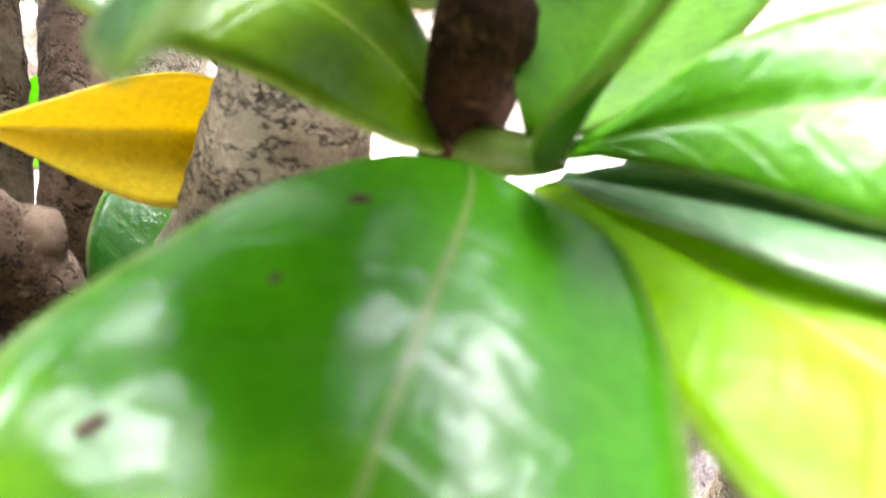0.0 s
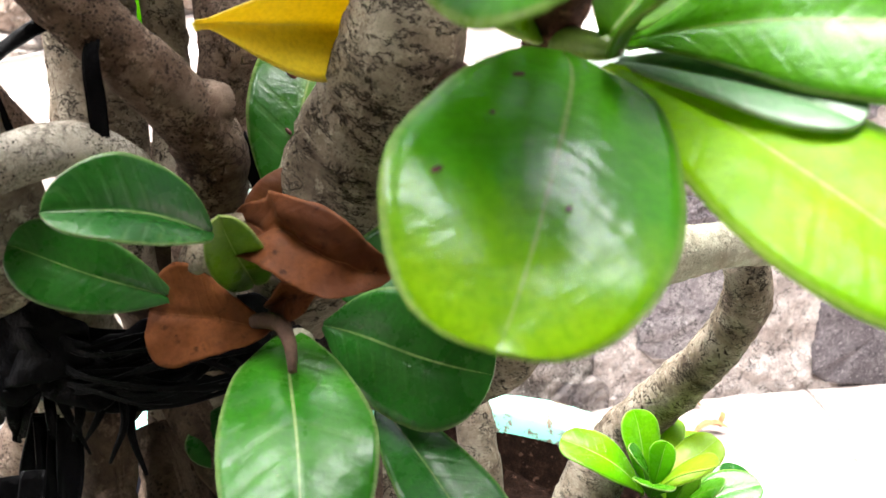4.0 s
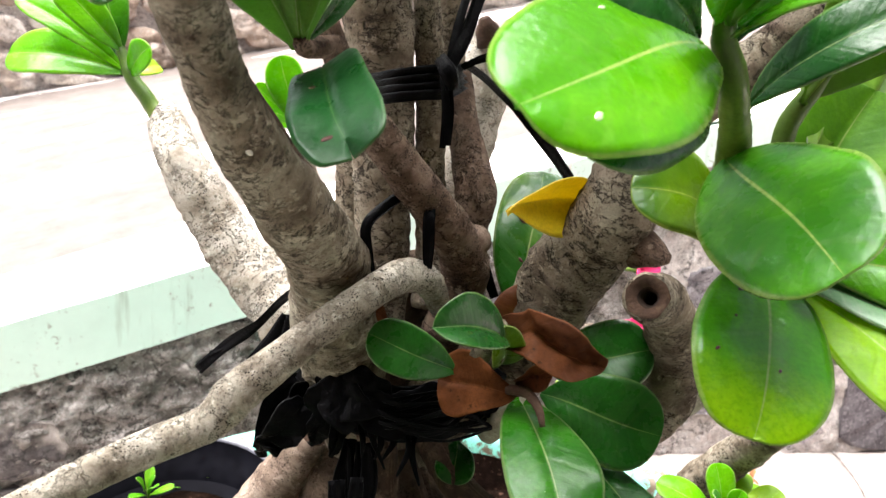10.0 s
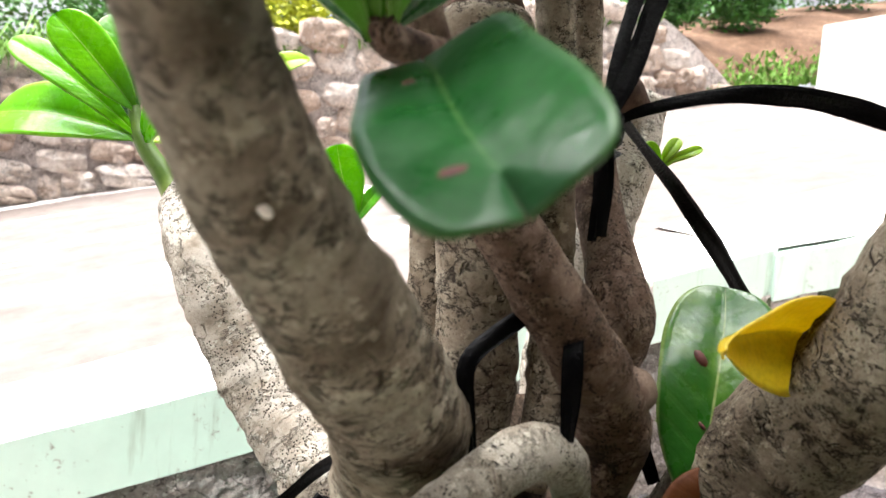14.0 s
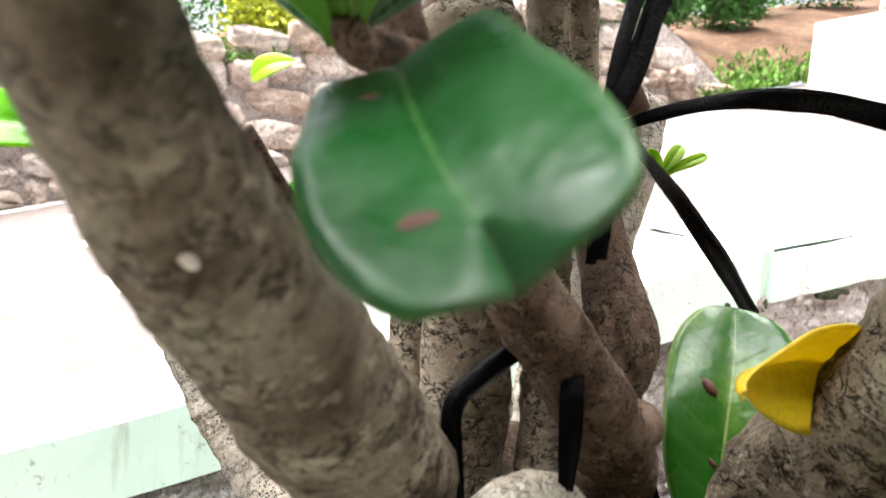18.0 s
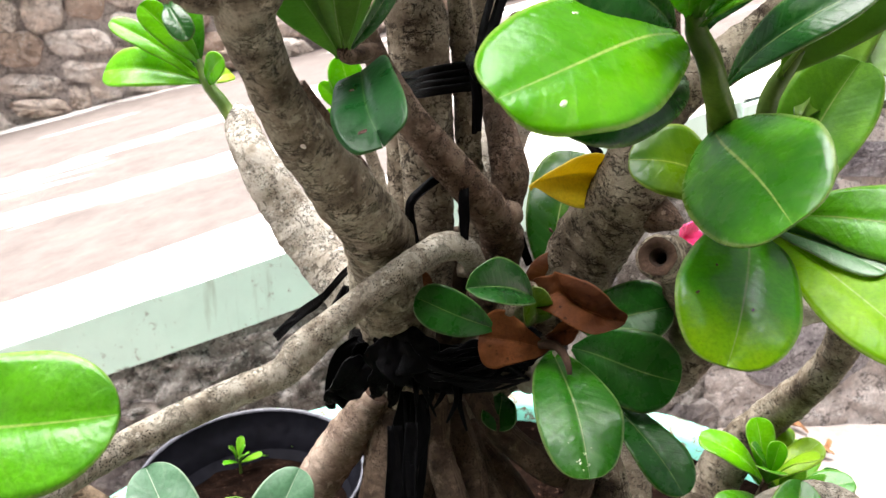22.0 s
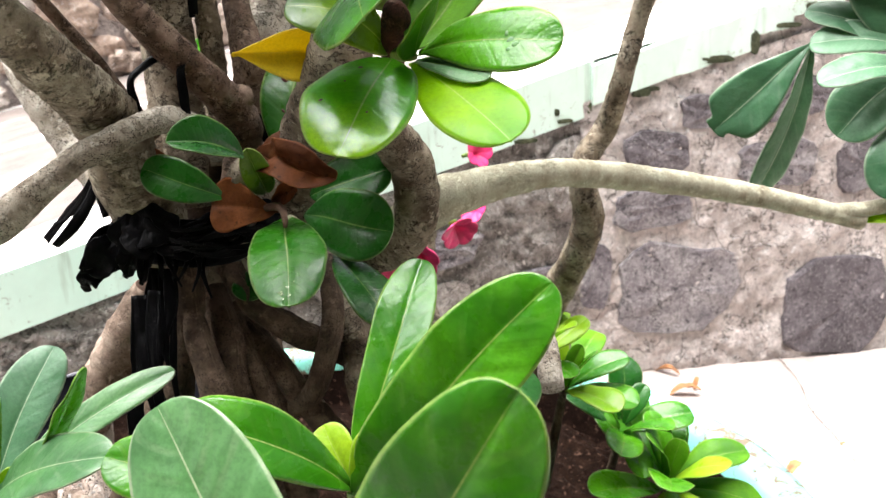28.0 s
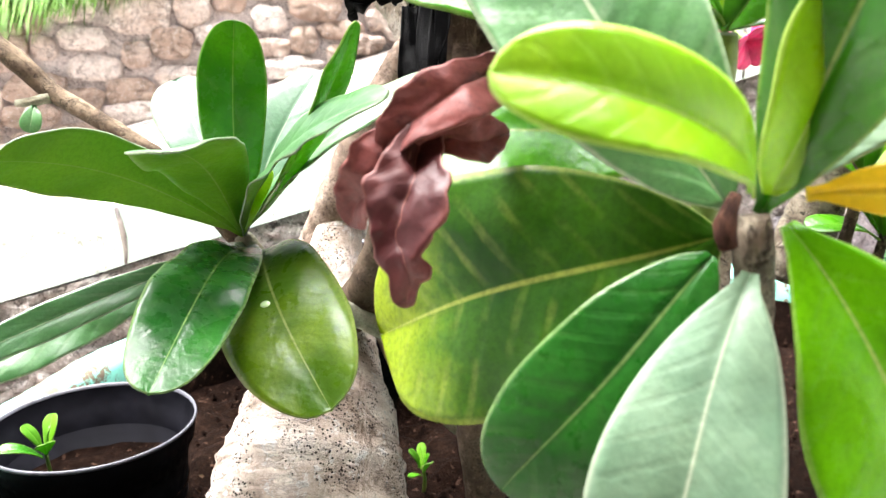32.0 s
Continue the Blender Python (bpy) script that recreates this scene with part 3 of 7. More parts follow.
def strip(owner, name, points, normal, label="", ratio=0.07):
    v, f, uv = sweep(points, 20, 0.004, 0.25, (normal, ratio), 0.0, points[0][0] * 77)
    o = Vector(owner.location)
    ob = mesh_object(name, [p - o for p in v], f, STRAP, None, label, True, None, uv)
    ob.parent = owner
    return ob


def leaf(owner, base, tip, normal, width, bend=0.12, fold=14, um=0.68, mat=None, under=None, name="leaf", label="", curl=0.0, crumple=0.0, notch=0.0, retuse=0.0, veins=0.0, skew=0.0, blunt=0.42, bow=0.0):
    """An obovate leaf with thickness: bends back along its length, folds along the midrib, waves at the margin."""
    mat = mat or LEAF
    under = under or (LEAF_UNDER if mat in (LEAF, LEAF_DARK, LEAF_BRIGHT, LEAF_TIP, LEAF_SILVER, LEAF_SKY_SHEEN, LEAF_AGED, LEAF_SHADE) else mat)
    b, t, n = Vector(base), Vector(tip), Vector(normal)
    axis = t - b
    length = axis.length
    axis.normalize()
    n = (n - axis * n.dot(axis)).normalized()
    side = axis.cross(n)
    nu, nv = (40, 20) if crumple else (84, 20) if veins else (28, 12)
    q = blunt
    p = q * um / (1 - um)
    peak = um ** p * (1 - um) ** q
    seed = Vector((b.x * 91, b.y * 83, b.z * 71))
    ph = (b.x * 613 + b.z * 377) % 6.28
    top, uvs = [], []
    for i in range(nu + 1):
        u = i / nu
        uu = 1 - (1 - u) ** 1.6
        half = 0.5 * width * (max(uu, 1e-4) ** p * max(1 - uu, 0) ** q) / peak
        half = max(half, 0.0018 * (1 - uu) + 0.0003)
        if notch:
            half *= 1 - notch * math.exp(-((uu - 0.93) / 0.05) ** 2)
        wide = [1 + 0.09 * noise.noise(Vector((uu * 2.6, ph + 5 * k, 0.0))) + (skew, -skew)[k] for k in (0, 1)]
        for j in range(-nv // 2, nv // 2 + 1):
            v = 2 * j / nv
            wave = 0.05 * half * math.sin(uu * 9 + ph + (1.7 if v > 0 else 0)) * abs(v) ** 2
            lift = abs(v) * half * math.tan(radians(fold)) - 0.12 * half * v * v
            rib = -0.0009 * math.exp(-(v / 0.09) ** 2) * (1 - 0.6 * uu)
            along = uu * (1 - retuse * math.exp(-(v / 0.45) ** 2) * uu ** 5)
            rise = bend * length * 4 * along * (1 - along) - curl * length * max(0, along - 0.45) ** 2
            sway = (0.03 * math.sin(uu * 3.4 + ph) + bow) * width * uu * (1 - uu) * 4
            c = b + axis * (along * length) + side * (v * half * wide[v > 0] * math.cos(radians(fold)) + sway) + n * (rise + lift + wave + rib)
            if veins:
                c = c + n * veins * length * math.cos((uu - 0.17 * abs(v)) * 76) * min(1.0, 5 * abs(v)) * (1 - 0.7 * abs(v)) * min(1.0, 8 * uu) * min(1.0, 5 * (1 - uu))
            if crumple:
                c = c + Vector((noise.noise(c * 55 + seed), noise.noise(c * 55 + seed + Vector((7, 1, 3))), noise.noise(c * 55 + seed + Vector((2, 9, 4))))) * crumple * length
                c = c + Vector((noise.noise(c * 170 + seed), noise.noise(c * 170 - seed), noise.noise(c * 150 + seed))) * crumple * 0.28 * length
            else:
                c = c + n * noise.noise(c * 40 + seed) * 0.02 * length * abs(v)
            top.append(c)
            uvs.append((uu, v))
    cols = nv + 1
    count = len(top)
    thick = 0.0011
    verts = top + [c - n * thick for c in top]
    uvs = uvs + uvs
    faces, slots = [], []
    for i in range(nu):
        for j in range(nv):
            a = i * cols + j
            faces.append((a, a + 1, a + cols + 1, a + cols))
            slots.append(0)
            faces.append((count + a, count + a + cols, count + a + cols + 1, count + a + 1))
            slots.append(1)
    rim = [i * cols for i in range(nu + 1)] + [nu * cols + j for j in range(1, cols)] + [i * cols + nv for i in range(nu - 1, -1, -1)] + [j for j in range(nv - 1, 0, -1)]
    for a, c in zip(rim, rim[1:] + rim[:1]):
        faces.append((a, c, count + c, count + a))
        slots.append(0)
    o = Vector(owner.location)
    ob = mesh_object(name, [c - o for c in verts], faces, [mat, under], None, label, True, slots, uvs)
    ob.parent = owner
    BLADES[ob.name] = (top, uvs)
    return ob


BLADES = {}


def on_blade(ob, u, v):
    """The place on a leaf's upper face at a share u of its length and v of its half width."""
    top, uvs = BLADES[ob.name]
    return min(zip(top, uvs), key=lambda q: (q[1][0] - u) ** 2 + 0.3 * (q[1][1] - v) ** 2)[0]


def rosette(owner, hub, axis, count, length, width, mats, seed, spread=(25, 95), bend=0.1):
    """Leaves in a spiral round the tip of a shoot, the youngest upright in the middle."""
    rnd = random.Random(seed)
    z = Vector(axis).normalized()
    x = z.orthogonal().normalized()
    y = z.cross(x)
    for i in range(count):
        a = i * 2.399 + rnd.uniform(-0.25, 0.25)
        open_ = radians(spread[0] + (spread[1] - spread[0]) * (i + 0.5) / count + rnd.uniform(-8, 8))
        out = x * math.cos(a) + y * math.sin(a)
        d = z * math.cos(open_) + out * math.sin(open_)
        n = z * math.sin(open_) - out * math.cos(open_)
        k = rnd.uniform(0.8, 1.1) * (0.6 + 0.4 * min(1, i / (0.4 * count)))
        start = Vector(hub) + out * 0.003 - z * 0.012 * i / count
        leaf(owner, start, start + d * length * k, n, width * k * rnd.uniform(0.85, 1.1), rnd.uniform(0.5, 1.3) * bend, rnd.uniform(6, 20), 0.7, mats[i % len(mats)])


# ---- the ground, the street and its walls ----
P0 = Vector((0.43, 1.62))                       # where the garden wall turns
WAY_L = Vector((math.cos(radians(27)), math.sin(radians(27))))
WAY_R = Vector((math.cos(radians(13)), math.sin(radians(13))))
OUT_L = Vector((-WAY_L.y, WAY_L.x))
OUT_R = Vector((-WAY_R.y, WAY_R.x))


def on_wall(way, out, s, away, z):
    p = P0 + way * s + out * away
    return Vector((p.x, p.y, z))


def ledge_top(s):
    return 0.93 + 0.237 * s


def ledge_foot(s):
    return 0.79 + 0.222 * s


def road_z(s, away):
    return ledge_top(s) - 0.012 + 0.05 * away


def grid_sheet(name, fn, nu, nv, mat, label, category, thick=0.0):
    verts = [fn(i / nu, j / nv) for i in range(nu + 1) for j in range(nv + 1)]
    c = nv + 1
    faces = [(i * c + j, (i + 1) * c + j, (i + 1) * c + j + 1, i * c + j + 1) for i in range(nu) for j in range(nv)]
    return tagged(mesh_object(name, verts, faces, mat), label, category, "", "structure")


def stretch(u, near, far):
    """0..1 to -far..far, dense near the middle."""
    w = 2 * u - 1
    return math.copysign(abs(w) * near + abs(w) ** 5 * (far - near), w)


def patio(u, v):
    x, y = stretch(u, 4, 300), stretch(v, 4, 300)
    z = 0.045 - 0.05 * max(-1.5, min(1.5, x - 0.6)) * (1 if abs(x) < 30 else 0)
    return Vector((x, y + 0.5, z + 0.004 * noise.noise(Vector((x * 2, y * 2, 0)))))


ground = grid_sheet("ground", patio, 60, 60, PAVING, "pale pinkish concrete yard floor with thin cracks", "ground")
crack = mesh_object("floor_crack", *sweep([(1.08, 1.86, 0.028, 0.0025), (1.05, 1.6, 0.03, 0.002), (1.0, 1.42, 0.032, 0.003), (0.98, 1.2, 0.033, 0.002), (0.9, 0.9, 0.036, 0.002)], 5, 0.02, 0.5)[:2], MORTAR, ground)


def prism(name, way, out, s0, s1, foot, top, a0, a1, mat, parent=None, label="", cuts=24, rough=0.004):
    """A wall block between s0 and s1, from foot(s) to top(s), from a0 to a1 across, with uneven edges."""
    verts, faces = [], []
    for i in range(cuts + 1):
        s = s0 + (s1 - s0) * i / cuts
        for a, z in ((a0, foot(s)), (a0, top(s)), (a1, top(s)), (a1, foot(s))):
            p = on_wall(way, out, s, a, z)
            k = noise.noise(p * 14) + 0.6 * noise.noise(p * 40)
            verts.append(p + Vector((out.x * k, out.y * k, 0.8 * k)) * rough)
    for i in range(cuts):
        for k in range(4):
            j = (k + 1) % 4
            faces.append((i * 4 + k, i * 4 + j, i * 4 + 4 + j, i * 4 + 4 + k))
    faces += [(0, 3, 2, 1), tuple(cuts * 4 + k for k in range(4))]
    return mesh_object(name, verts, faces, mat, parent, label, False)


wall_street = prism("wall_garden", WAY_L, OUT_L, -9, 0.0, lambda s: -0.05, lambda s: ledge_foot(s) + 0.02, 0.03, 0.35, DIRTY, None, "", 60, 0.012)
tagged(wall_street, "rough rubble garden wall with crumbling mortar under a sloping ledge", "wall", "", "structure")
wall_right = prism("wall_garden_end", WAY_R, OUT_R, -0.02, 4.5, lambda s: -0.05, lambda s: min(2.2, 0.84 + 0.24 * s + (0.35 if s > 1.1 else 0.0)), 0.03, 0.35, MORTAR, None, "", 40, 0.012)
tagged(wall_right, "rubble garden wall of grey stones in pale mortar", "wall", "", "structure")


def rough_face(parent, way, out, s0, s1, top, mat, deep, seed):
    """Uneven crumbling mortar face in front of a wall core."""
    nu, nv = int((s1 - s0) / 0.01), 90
    verts = []
    for i in range(nu + 1):
        s = s0 + (s1 - s0) * i / nu
        for j in range(nv + 1):
            z = top(s) * j / nv
            q = Vector((s * 9 + seed, z * 9, 0))
            k = noise.noise(q) + 0.6 * noise.noise(q * 2.7) + 0.45 * noise.noise(q * 7) + 0.3 * noise.noise(q * 15) + 0.25 * noise.noise(q * 31)
            verts.append(on_wall(way, out, s, 0.004 - deep * k, z))
    c = nv + 1
    faces = [(i * c + j, (i + 1) * c + j, (i + 1) * c + j + 1, i * c + j + 1) for i in range(nu) for j in range(nv)]
    return mesh_object("crumbling_face", verts, faces, mat, parent, "crumbling mortar face")


rough_face(wall_street, WAY_L, OUT_L, -2.6, 0.0, lambda s: ledge_foot(s) - 0.004, DIRTY, 0.022, 3)
rough_face(wall_right, WAY_R, OUT_R, 0.0, 2.2, lambda s: 0.83 + 0.235 * s, MORTAR, 0.014, 8)
ledge = prism("ledge", WAY_L, OUT_L, -9, 0.035, ledge_foot, ledge_top, 0.0, 0.5, MINT, None, "", 90, 0.003)
tagged(ledge, "sloping wall ledge in stained mint green paint", "ledge", "", "structure")
prism("ledge_cap", WAY_L, OUT_L, -9, 0.05, lambda s: ledge_top(s) - 0.03, lambda s: ledge_top(s) + 0.003, 0.012, 0.62, RENDER, ledge, "bleached concrete top", 60, 0.002)
for s in (-1.62, -0.86, -0.3):
    mesh_object("joint", *sweep([tuple(on_wall(WAY_L, OUT_L, s, -0.001, ledge_top(s) - 0.002)) + (0.004,), tuple(on_wall(WAY_L, OUT_L, s + 0.008, -0.001, 0.5 * (ledge_top(s) + ledge_foot(s)))) + (0.006,), tuple(on_wall(WAY_L, OUT_L, s + 0.004, -0.001, ledge_foot(s) + 0.003)) + (0.003,)], 5, 0.02, 0.4)[:2], STONE_DARK, ledge, "dark vertical crack")
steps = thing("stepped_ledge", on_wall(WAY_R, OUT_R, 0, 0, 0.8), "stepped mint and white painted ledge blocks, mossy at the ends", "ledge", "", "structure")
for s0, s1, z0, z1, h in ((0.03, 0.5, 0.825, 0.945, 0.10), (0.5, 0.62, 0.985, 1.0, 0.07), (0.62, 0.78, 1.03, 1.06, 0.08), (0.78, 1.05, 1.1, 1.16, 0.09), (1.05, 1.7, 1.22, 1.36, 0.1)):
    fz = lambda s, a=s0, b=s1, p=z0, q=z1: p + (q - p) * (s - a) / (b - a)
    prism("backing", WAY_R, OUT_R, s0 - 0.02, s1 + 0.02, lambda s, g=fz: g(s) - 0.35, lambda s, g=fz: g(s) + 0.02, 0.02, 0.6, MORTAR, steps, "rough mortar backing", 8, 0.004)
    prism("ledge_block", WAY_R, OUT_R, s0, s1, fz, lambda s, g=fz, k=h: g(s) + k, -0.004, 0.55, MINT, steps, "", 12, 0.005)
mint_post = tagged(prism("mint_post", WAY_R, OUT_R, 1.02, 1.3, lambda s: 1.2, lambda s: 2.3, -0.02, 0.3, MINT, None, "", 6, 0.002), "tall pale mint painted post at the top of the steps", "post", "", "structure")


def road_sheet(u, v):
    s = stretch(u, 7, 60)
    a = 0.3 + 3.3 * v
    k = max(-14, min(14, s))
    return on_wall(WAY_L, OUT_L, s, a, road_z(k, a) + 0.006 * noise.noise(Vector((s * 1.5, a * 3, 0))) - 0.002)


road = grid_sheet("road", road_sheet, 70, 22, ROAD, "sloping worn concrete street with pale patches", "road")


def stone_piece(parent, way, out, s, z, w, h, proud, mat, rnd, away=0.0, facing=-1):
    """One wall stone: an uneven many-sided face with a rounded edge, standing proud of the mortar."""
    sides = 22
    verts, faces = [], []
    turn = rnd.uniform(0, 6.28)
    tilt, skewed, cut = rnd.uniform(-0.25, 0.25), rnd.uniform(-0.25, 0.25), rnd.uniform(0, 99)
    outline = []
    for k in range(sides):
        a = turn + 2 * math.pi * k / sides
        c, d = math.cos(a), math.sin(a)
        m = max(abs(c + tilt * d), abs(d + skewed * c), 0.62 * (abs(c) + abs(d)))
        g = 1 + 0.16 * noise.noise(Vector((c * 1.3 + cut, d * 1.3, cut))) + 0.07 * noise.noise(Vector((c * 4 + cut, d * 4, 0)))
        outline.append((0.5 * w * c / m * g, 0.5 * h * d / m * g))
    for scale, depth in ((1.0, -0.03), (0.97, 0.5 * proud), (0.93, 0.85 * proud), (0.5, proud)):
        for x, y in outline:
            j = rnd.uniform(-0.4, 0.4) * proud if depth > 0 else 0
            p = on_wall(way, out, s + x * scale, away + facing * (depth + j), z + y * scale)
            verts.append(p)
    for r in range(3):
        for k in range(sides):
            j = (k + 1) % sides
            faces.append((r * sides + k, r * sides + j, r * sides + sides + j, r * sides + sides + k))
    centre = on_wall(way, out, s + rnd.uniform(-0.1, 0.1) * w, away + facing * proud * rnd.uniform(0.9, 1.25), z)
    verts.append(centre)
    for k in range(sides):
        faces.append((3 * sides + k, 3 * sides + (k + 1) % sides, len(verts) - 1))
    return mesh_object("stone", verts, faces, mat, parent, "", proud > 0.02)


def lay_stones(parent, way, out, s0, s1, foot, top, w, h, proud, mats, seed, away=0.0, skip=0.0):
    rnd = random.Random(seed)
    z = 0.0
    height = max(top(s0) - foot(s0), top(s1) - foot(s1))
    while z < height:
        rh = h * rnd.uniform(0.75, 1.25)
        s = s0 + rnd.uniform(0, w)
        while s < s1:
            rw = w * rnd.uniform(0.45, 1.6)
            base = foot(s + rw / 2) + z
            if base + rh * 0.8 < top(s + rw / 2) and rnd.random() >= skip:
                stone_piece(parent, way, out, s + rw / 2, base + rh / 2 + rnd.uniform(-0.1, 0.1) * rh, rw * 0.97, rh * rnd.uniform(0.68, 1.15), proud * rnd.uniform(0.5, 1.3), rnd.choice(mats), rnd, away)
            s += rw
        z += rh


# ---- far side of the street ----
FAR = 3.45
far_wall = prism("wall_far", WAY_L, OUT_L, -9, 3.3, lambda s: road_z(s, FAR) - 0.1, lambda s: road_z(s, FAR) + 0.8 + 0.06 * math.sin(s * 3) - 0.72 * max(0.0, min(1.0, (s - 2.2) / 1.0)), FAR + 0.04, FAR + 0.5, MORTAR, None, "", 80, 0.03)
tagged(far_wall, "retaining wall of rounded tan field stones across the street", "wall", "", "structure")


def bank_sheet(u, v):
    s = stretch(u, 9, 60)
    k = max(-14, min(14, s))
    a = FAR + 0.1 + 14 * v ** 1.5
    low = max(0.0, min(1.0, (s - 2.2) / 1.0))
    z = road_z(k, FAR) + 0.66 - 0.62 * low + 1.8 * (1 - 0.4 * low) * (1 - math.exp(-(1.0 + 4.0 * low) * v)) + (0.0 if v == 0 else 0.06 * noise.noise(Vector((s * 2, a * 2, 0))))
    return on_wall(WAY_L, OUT_L, s, a, z)


bank = grid_sheet("bank", bank_sheet, 70, 18, EARTH, "bare brown earth bank above the street", "bank")


def tuft_cloud(name, count, seed, place, blade, label, category, mat):
    """Many small blades or leaves as one object."""
    rnd = random.Random(seed)
    verts, faces = [], []
    for _ in range(count):
        p, d, w = place(rnd)
        n = d.orthogonal().normalized()
        n = Matrix.Rotation(rnd.uniform(0, 6.28), 3, d.normalized()) @ n
        drop = Vector((0, 0, -1)) * d.length * blade
        k = len(verts)
        verts += [p - n * w * 0.4, p + n * w * 0.4, p + d * 0.5 + n * w, p + d * 0.5 - n * w, p + d + drop]
        faces += [(k, k + 1, k + 2, k + 3), (k + 3, k + 2, k + 4)]
    return tagged(mesh_object(name, verts, faces, mat, None, "", False), label, category, "", "stuff")


def grass_place(rnd):
    s = rnd.gauss(-2.45, 0.38)
    p = on_wall(WAY_L, OUT_L, s, FAR - 0.02 + rnd.uniform(-0.06, 0.2), road_z(s, FAR) + 0.78 + rnd.uniform(-0.04, 0.08))
    return p, Vector((rnd.uniform(-0.14, 0.14), rnd.uniform(-0.3, 0.0), rnd.uniform(0.05, 0.24))), 0.008


tuft_cloud("grass", 1500, 3, grass_place, 0.9, "long green grass hanging over the far stone wall", "grass", GRASS)


def low_place(rnd):
    s = rnd.uniform(2.8, 9)
    a = FAR + 0.35 * rnd.random() ** 2
    p = on_wall(WAY_L, OUT_L, s, a, road_z(s, FAR) + 0.02 + 0.8 * (a - FAR))
    return p, Vector((rnd.uniform(-0.05, 0.05), rnd.uniform(-0.05, 0.05), rnd.uniform(0.03, 0.11))), 0.012


tuft_cloud("weeds", 4500, 5, low_place, 0.2, "low green weeds along the edge of the street", "weeds", GRASS)


def wall_top_place(rnd):
    s = rnd.uniform(-1.6, 2.4)
    a = FAR + rnd.uniform(0.02, 0.9)
    p = on_wall(WAY_L, OUT_L, s, a, road_z(s, FAR) + 0.66 + 0.22 * (a - FAR))
    return p, Vector((rnd.uniform(-0.07, 0.07), rnd.uniform(-0.1, 0.02), rnd.uniform(0.03, 0.13))), 0.011


tuft_cloud("weeds", 5000, 6, wall_top_place, 0.4, "patchy green weeds on the earth above the far wall", "weeds", GRASS)


def bush(name, s, away, lift, size, count, seed, mat, label):
    def place(rnd):
        v = Vector((rnd.gauss(0, 1), rnd.gauss(0, 1), rnd.gauss(0, 0.8))).normalized() * size * rnd.uniform(0.35, 1.0) ** 0.6
        lobes = 1 + 0.35 * noise.noise(v * 4 / size + Vector((seed, 0, 0)))
        p = on_wall(WAY_L, OUT_L, s, away, road_z(max(-14, min(14, s)), FAR) + lift) + Vector((v.x * lobes, v.y * 0.7 * lobes, v.z * lobes))
        return p, Vector((rnd.uniform(-1, 1), rnd.uniform(-1, 1), rnd.uniform(-0.3, 1))).normalized() * rnd.uniform(0.035, 0.075), 0.015
    return tuft_cloud(name, count, seed, place, 0.1, label, "shrub", mat)


bush("shrub", -0.3, 4.05, 0.98, 0.34, 2400, 11, SHRUB_YELLOW, "yellow-green garden shrub above the far wall")
bush("shrub", 0.5, 4.5, 0.98, 0.4, 2500, 12, SHRUB, "dark green shrub above the far wall")
bush("shrub", -1.3, 4.8, 1.1, 0.5, 2200, 17, SHRUB, "dark green shrub above the far wall")
bush("shrub", 1.5, 4.4, 0.95, 0.4, 2400, 23, SHRUB, "dark green shrub above the far wall")
bush("shrub", 2.3, 4.2, 0.9, 0.42, 2600, 13, SHRUB, "dark green shrub on the earth bank")
for s, away, lift, size, seed in ((2.9, 4.1, 0.95, 0.36, 18), (3.9, 4.3, 0.9, 0.36, 19), (4.7, 4.9, 1.25, 0.45, 20), (5.8, 4.9, 1.2, 0.5, 21), (3.6, 5.4, 1.2, 0.7, 15), (5.4, 6.2, 1.4, 0.9, 14), (7.2, 6.0, 1.3, 1.0, 22), (1.2, 6.0, 1.3, 0.8, 24), (-0.4, 6.2, 1.3, 0.8, 25), (2.5, 6.3, 1.4, 0.8, 26), (-2.0, 6.4, 1.3, 0.8, 27)):
    bush("shrub", s, away, lift, size, 2800, seed, SHRUB, "dense dark green bush overhanging the earth bank")
bush("shrub", -2.6, 5.0, 1.4, 0.9, 1600, 16, SHRUB, "green bush behind the hanging grass")
block = thing("white_block", on_wall(WAY_L, OUT_L, 2.9, 1.75, road_z(2.9, 1.75)), "low whitewashed concrete block at the roadside", "block")
prism("block_body", WAY_L, OUT_L, 2.43, 3.6, lambda s: road_z(2.43, 1.4) - 0.05, lambda s: road_z(2.43, 2.05) + 0.5, 1.4, 2.05, RENDER, block, "", 6, 0.006)
prism("block_top", WAY_L, OUT_L, 2.75, 3.5, lambda s: road_z(2.43, 2.05) + 0.5, lambda s: road_z(2.43, 2.05) + 1.1, 1.5, 1.9, MORTAR, block, "grey upper block", 6, 0.006)

# ---- the round planter with its soil ----
CENTRE = Vector((-0.12, 0.42, 0.0))
planter = thing("planter", CENTRE, "big round concrete planter with chipped turquoise rim", "planter")
SEG = 72


def ring_mesh(name, profile, mat, parent, label="", wob=0.006, seg=SEG, centre=CENTRE):
    verts, faces = [], []
    for i in range(seg):
        a = 2 * math.pi * i / seg
        for r, z in profile:
            q = Vector((math.cos(a) * r, math.sin(a) * r, z))
            k = noise.noise((q + centre) * 9) * wob
            verts.append(centre + q + Vector((math.cos(a) * k, math.sin(a) * k, k * 0.6)))
    m = len(profile)
    for i in range(seg):
        j = (i + 1) % seg
        for k in range(m - 1):
            faces.append((i * m + k, j * m + k, j * m + k + 1, i * m + k + 1))
    return mesh_object(name, verts, faces, mat, parent, label)


ring_mesh("planter_wall", [(0.54, 0.0), (0.6, 0.22), (0.615, 0.36), (0.618, 0.39)], MORTAR, planter, "rough concrete side")
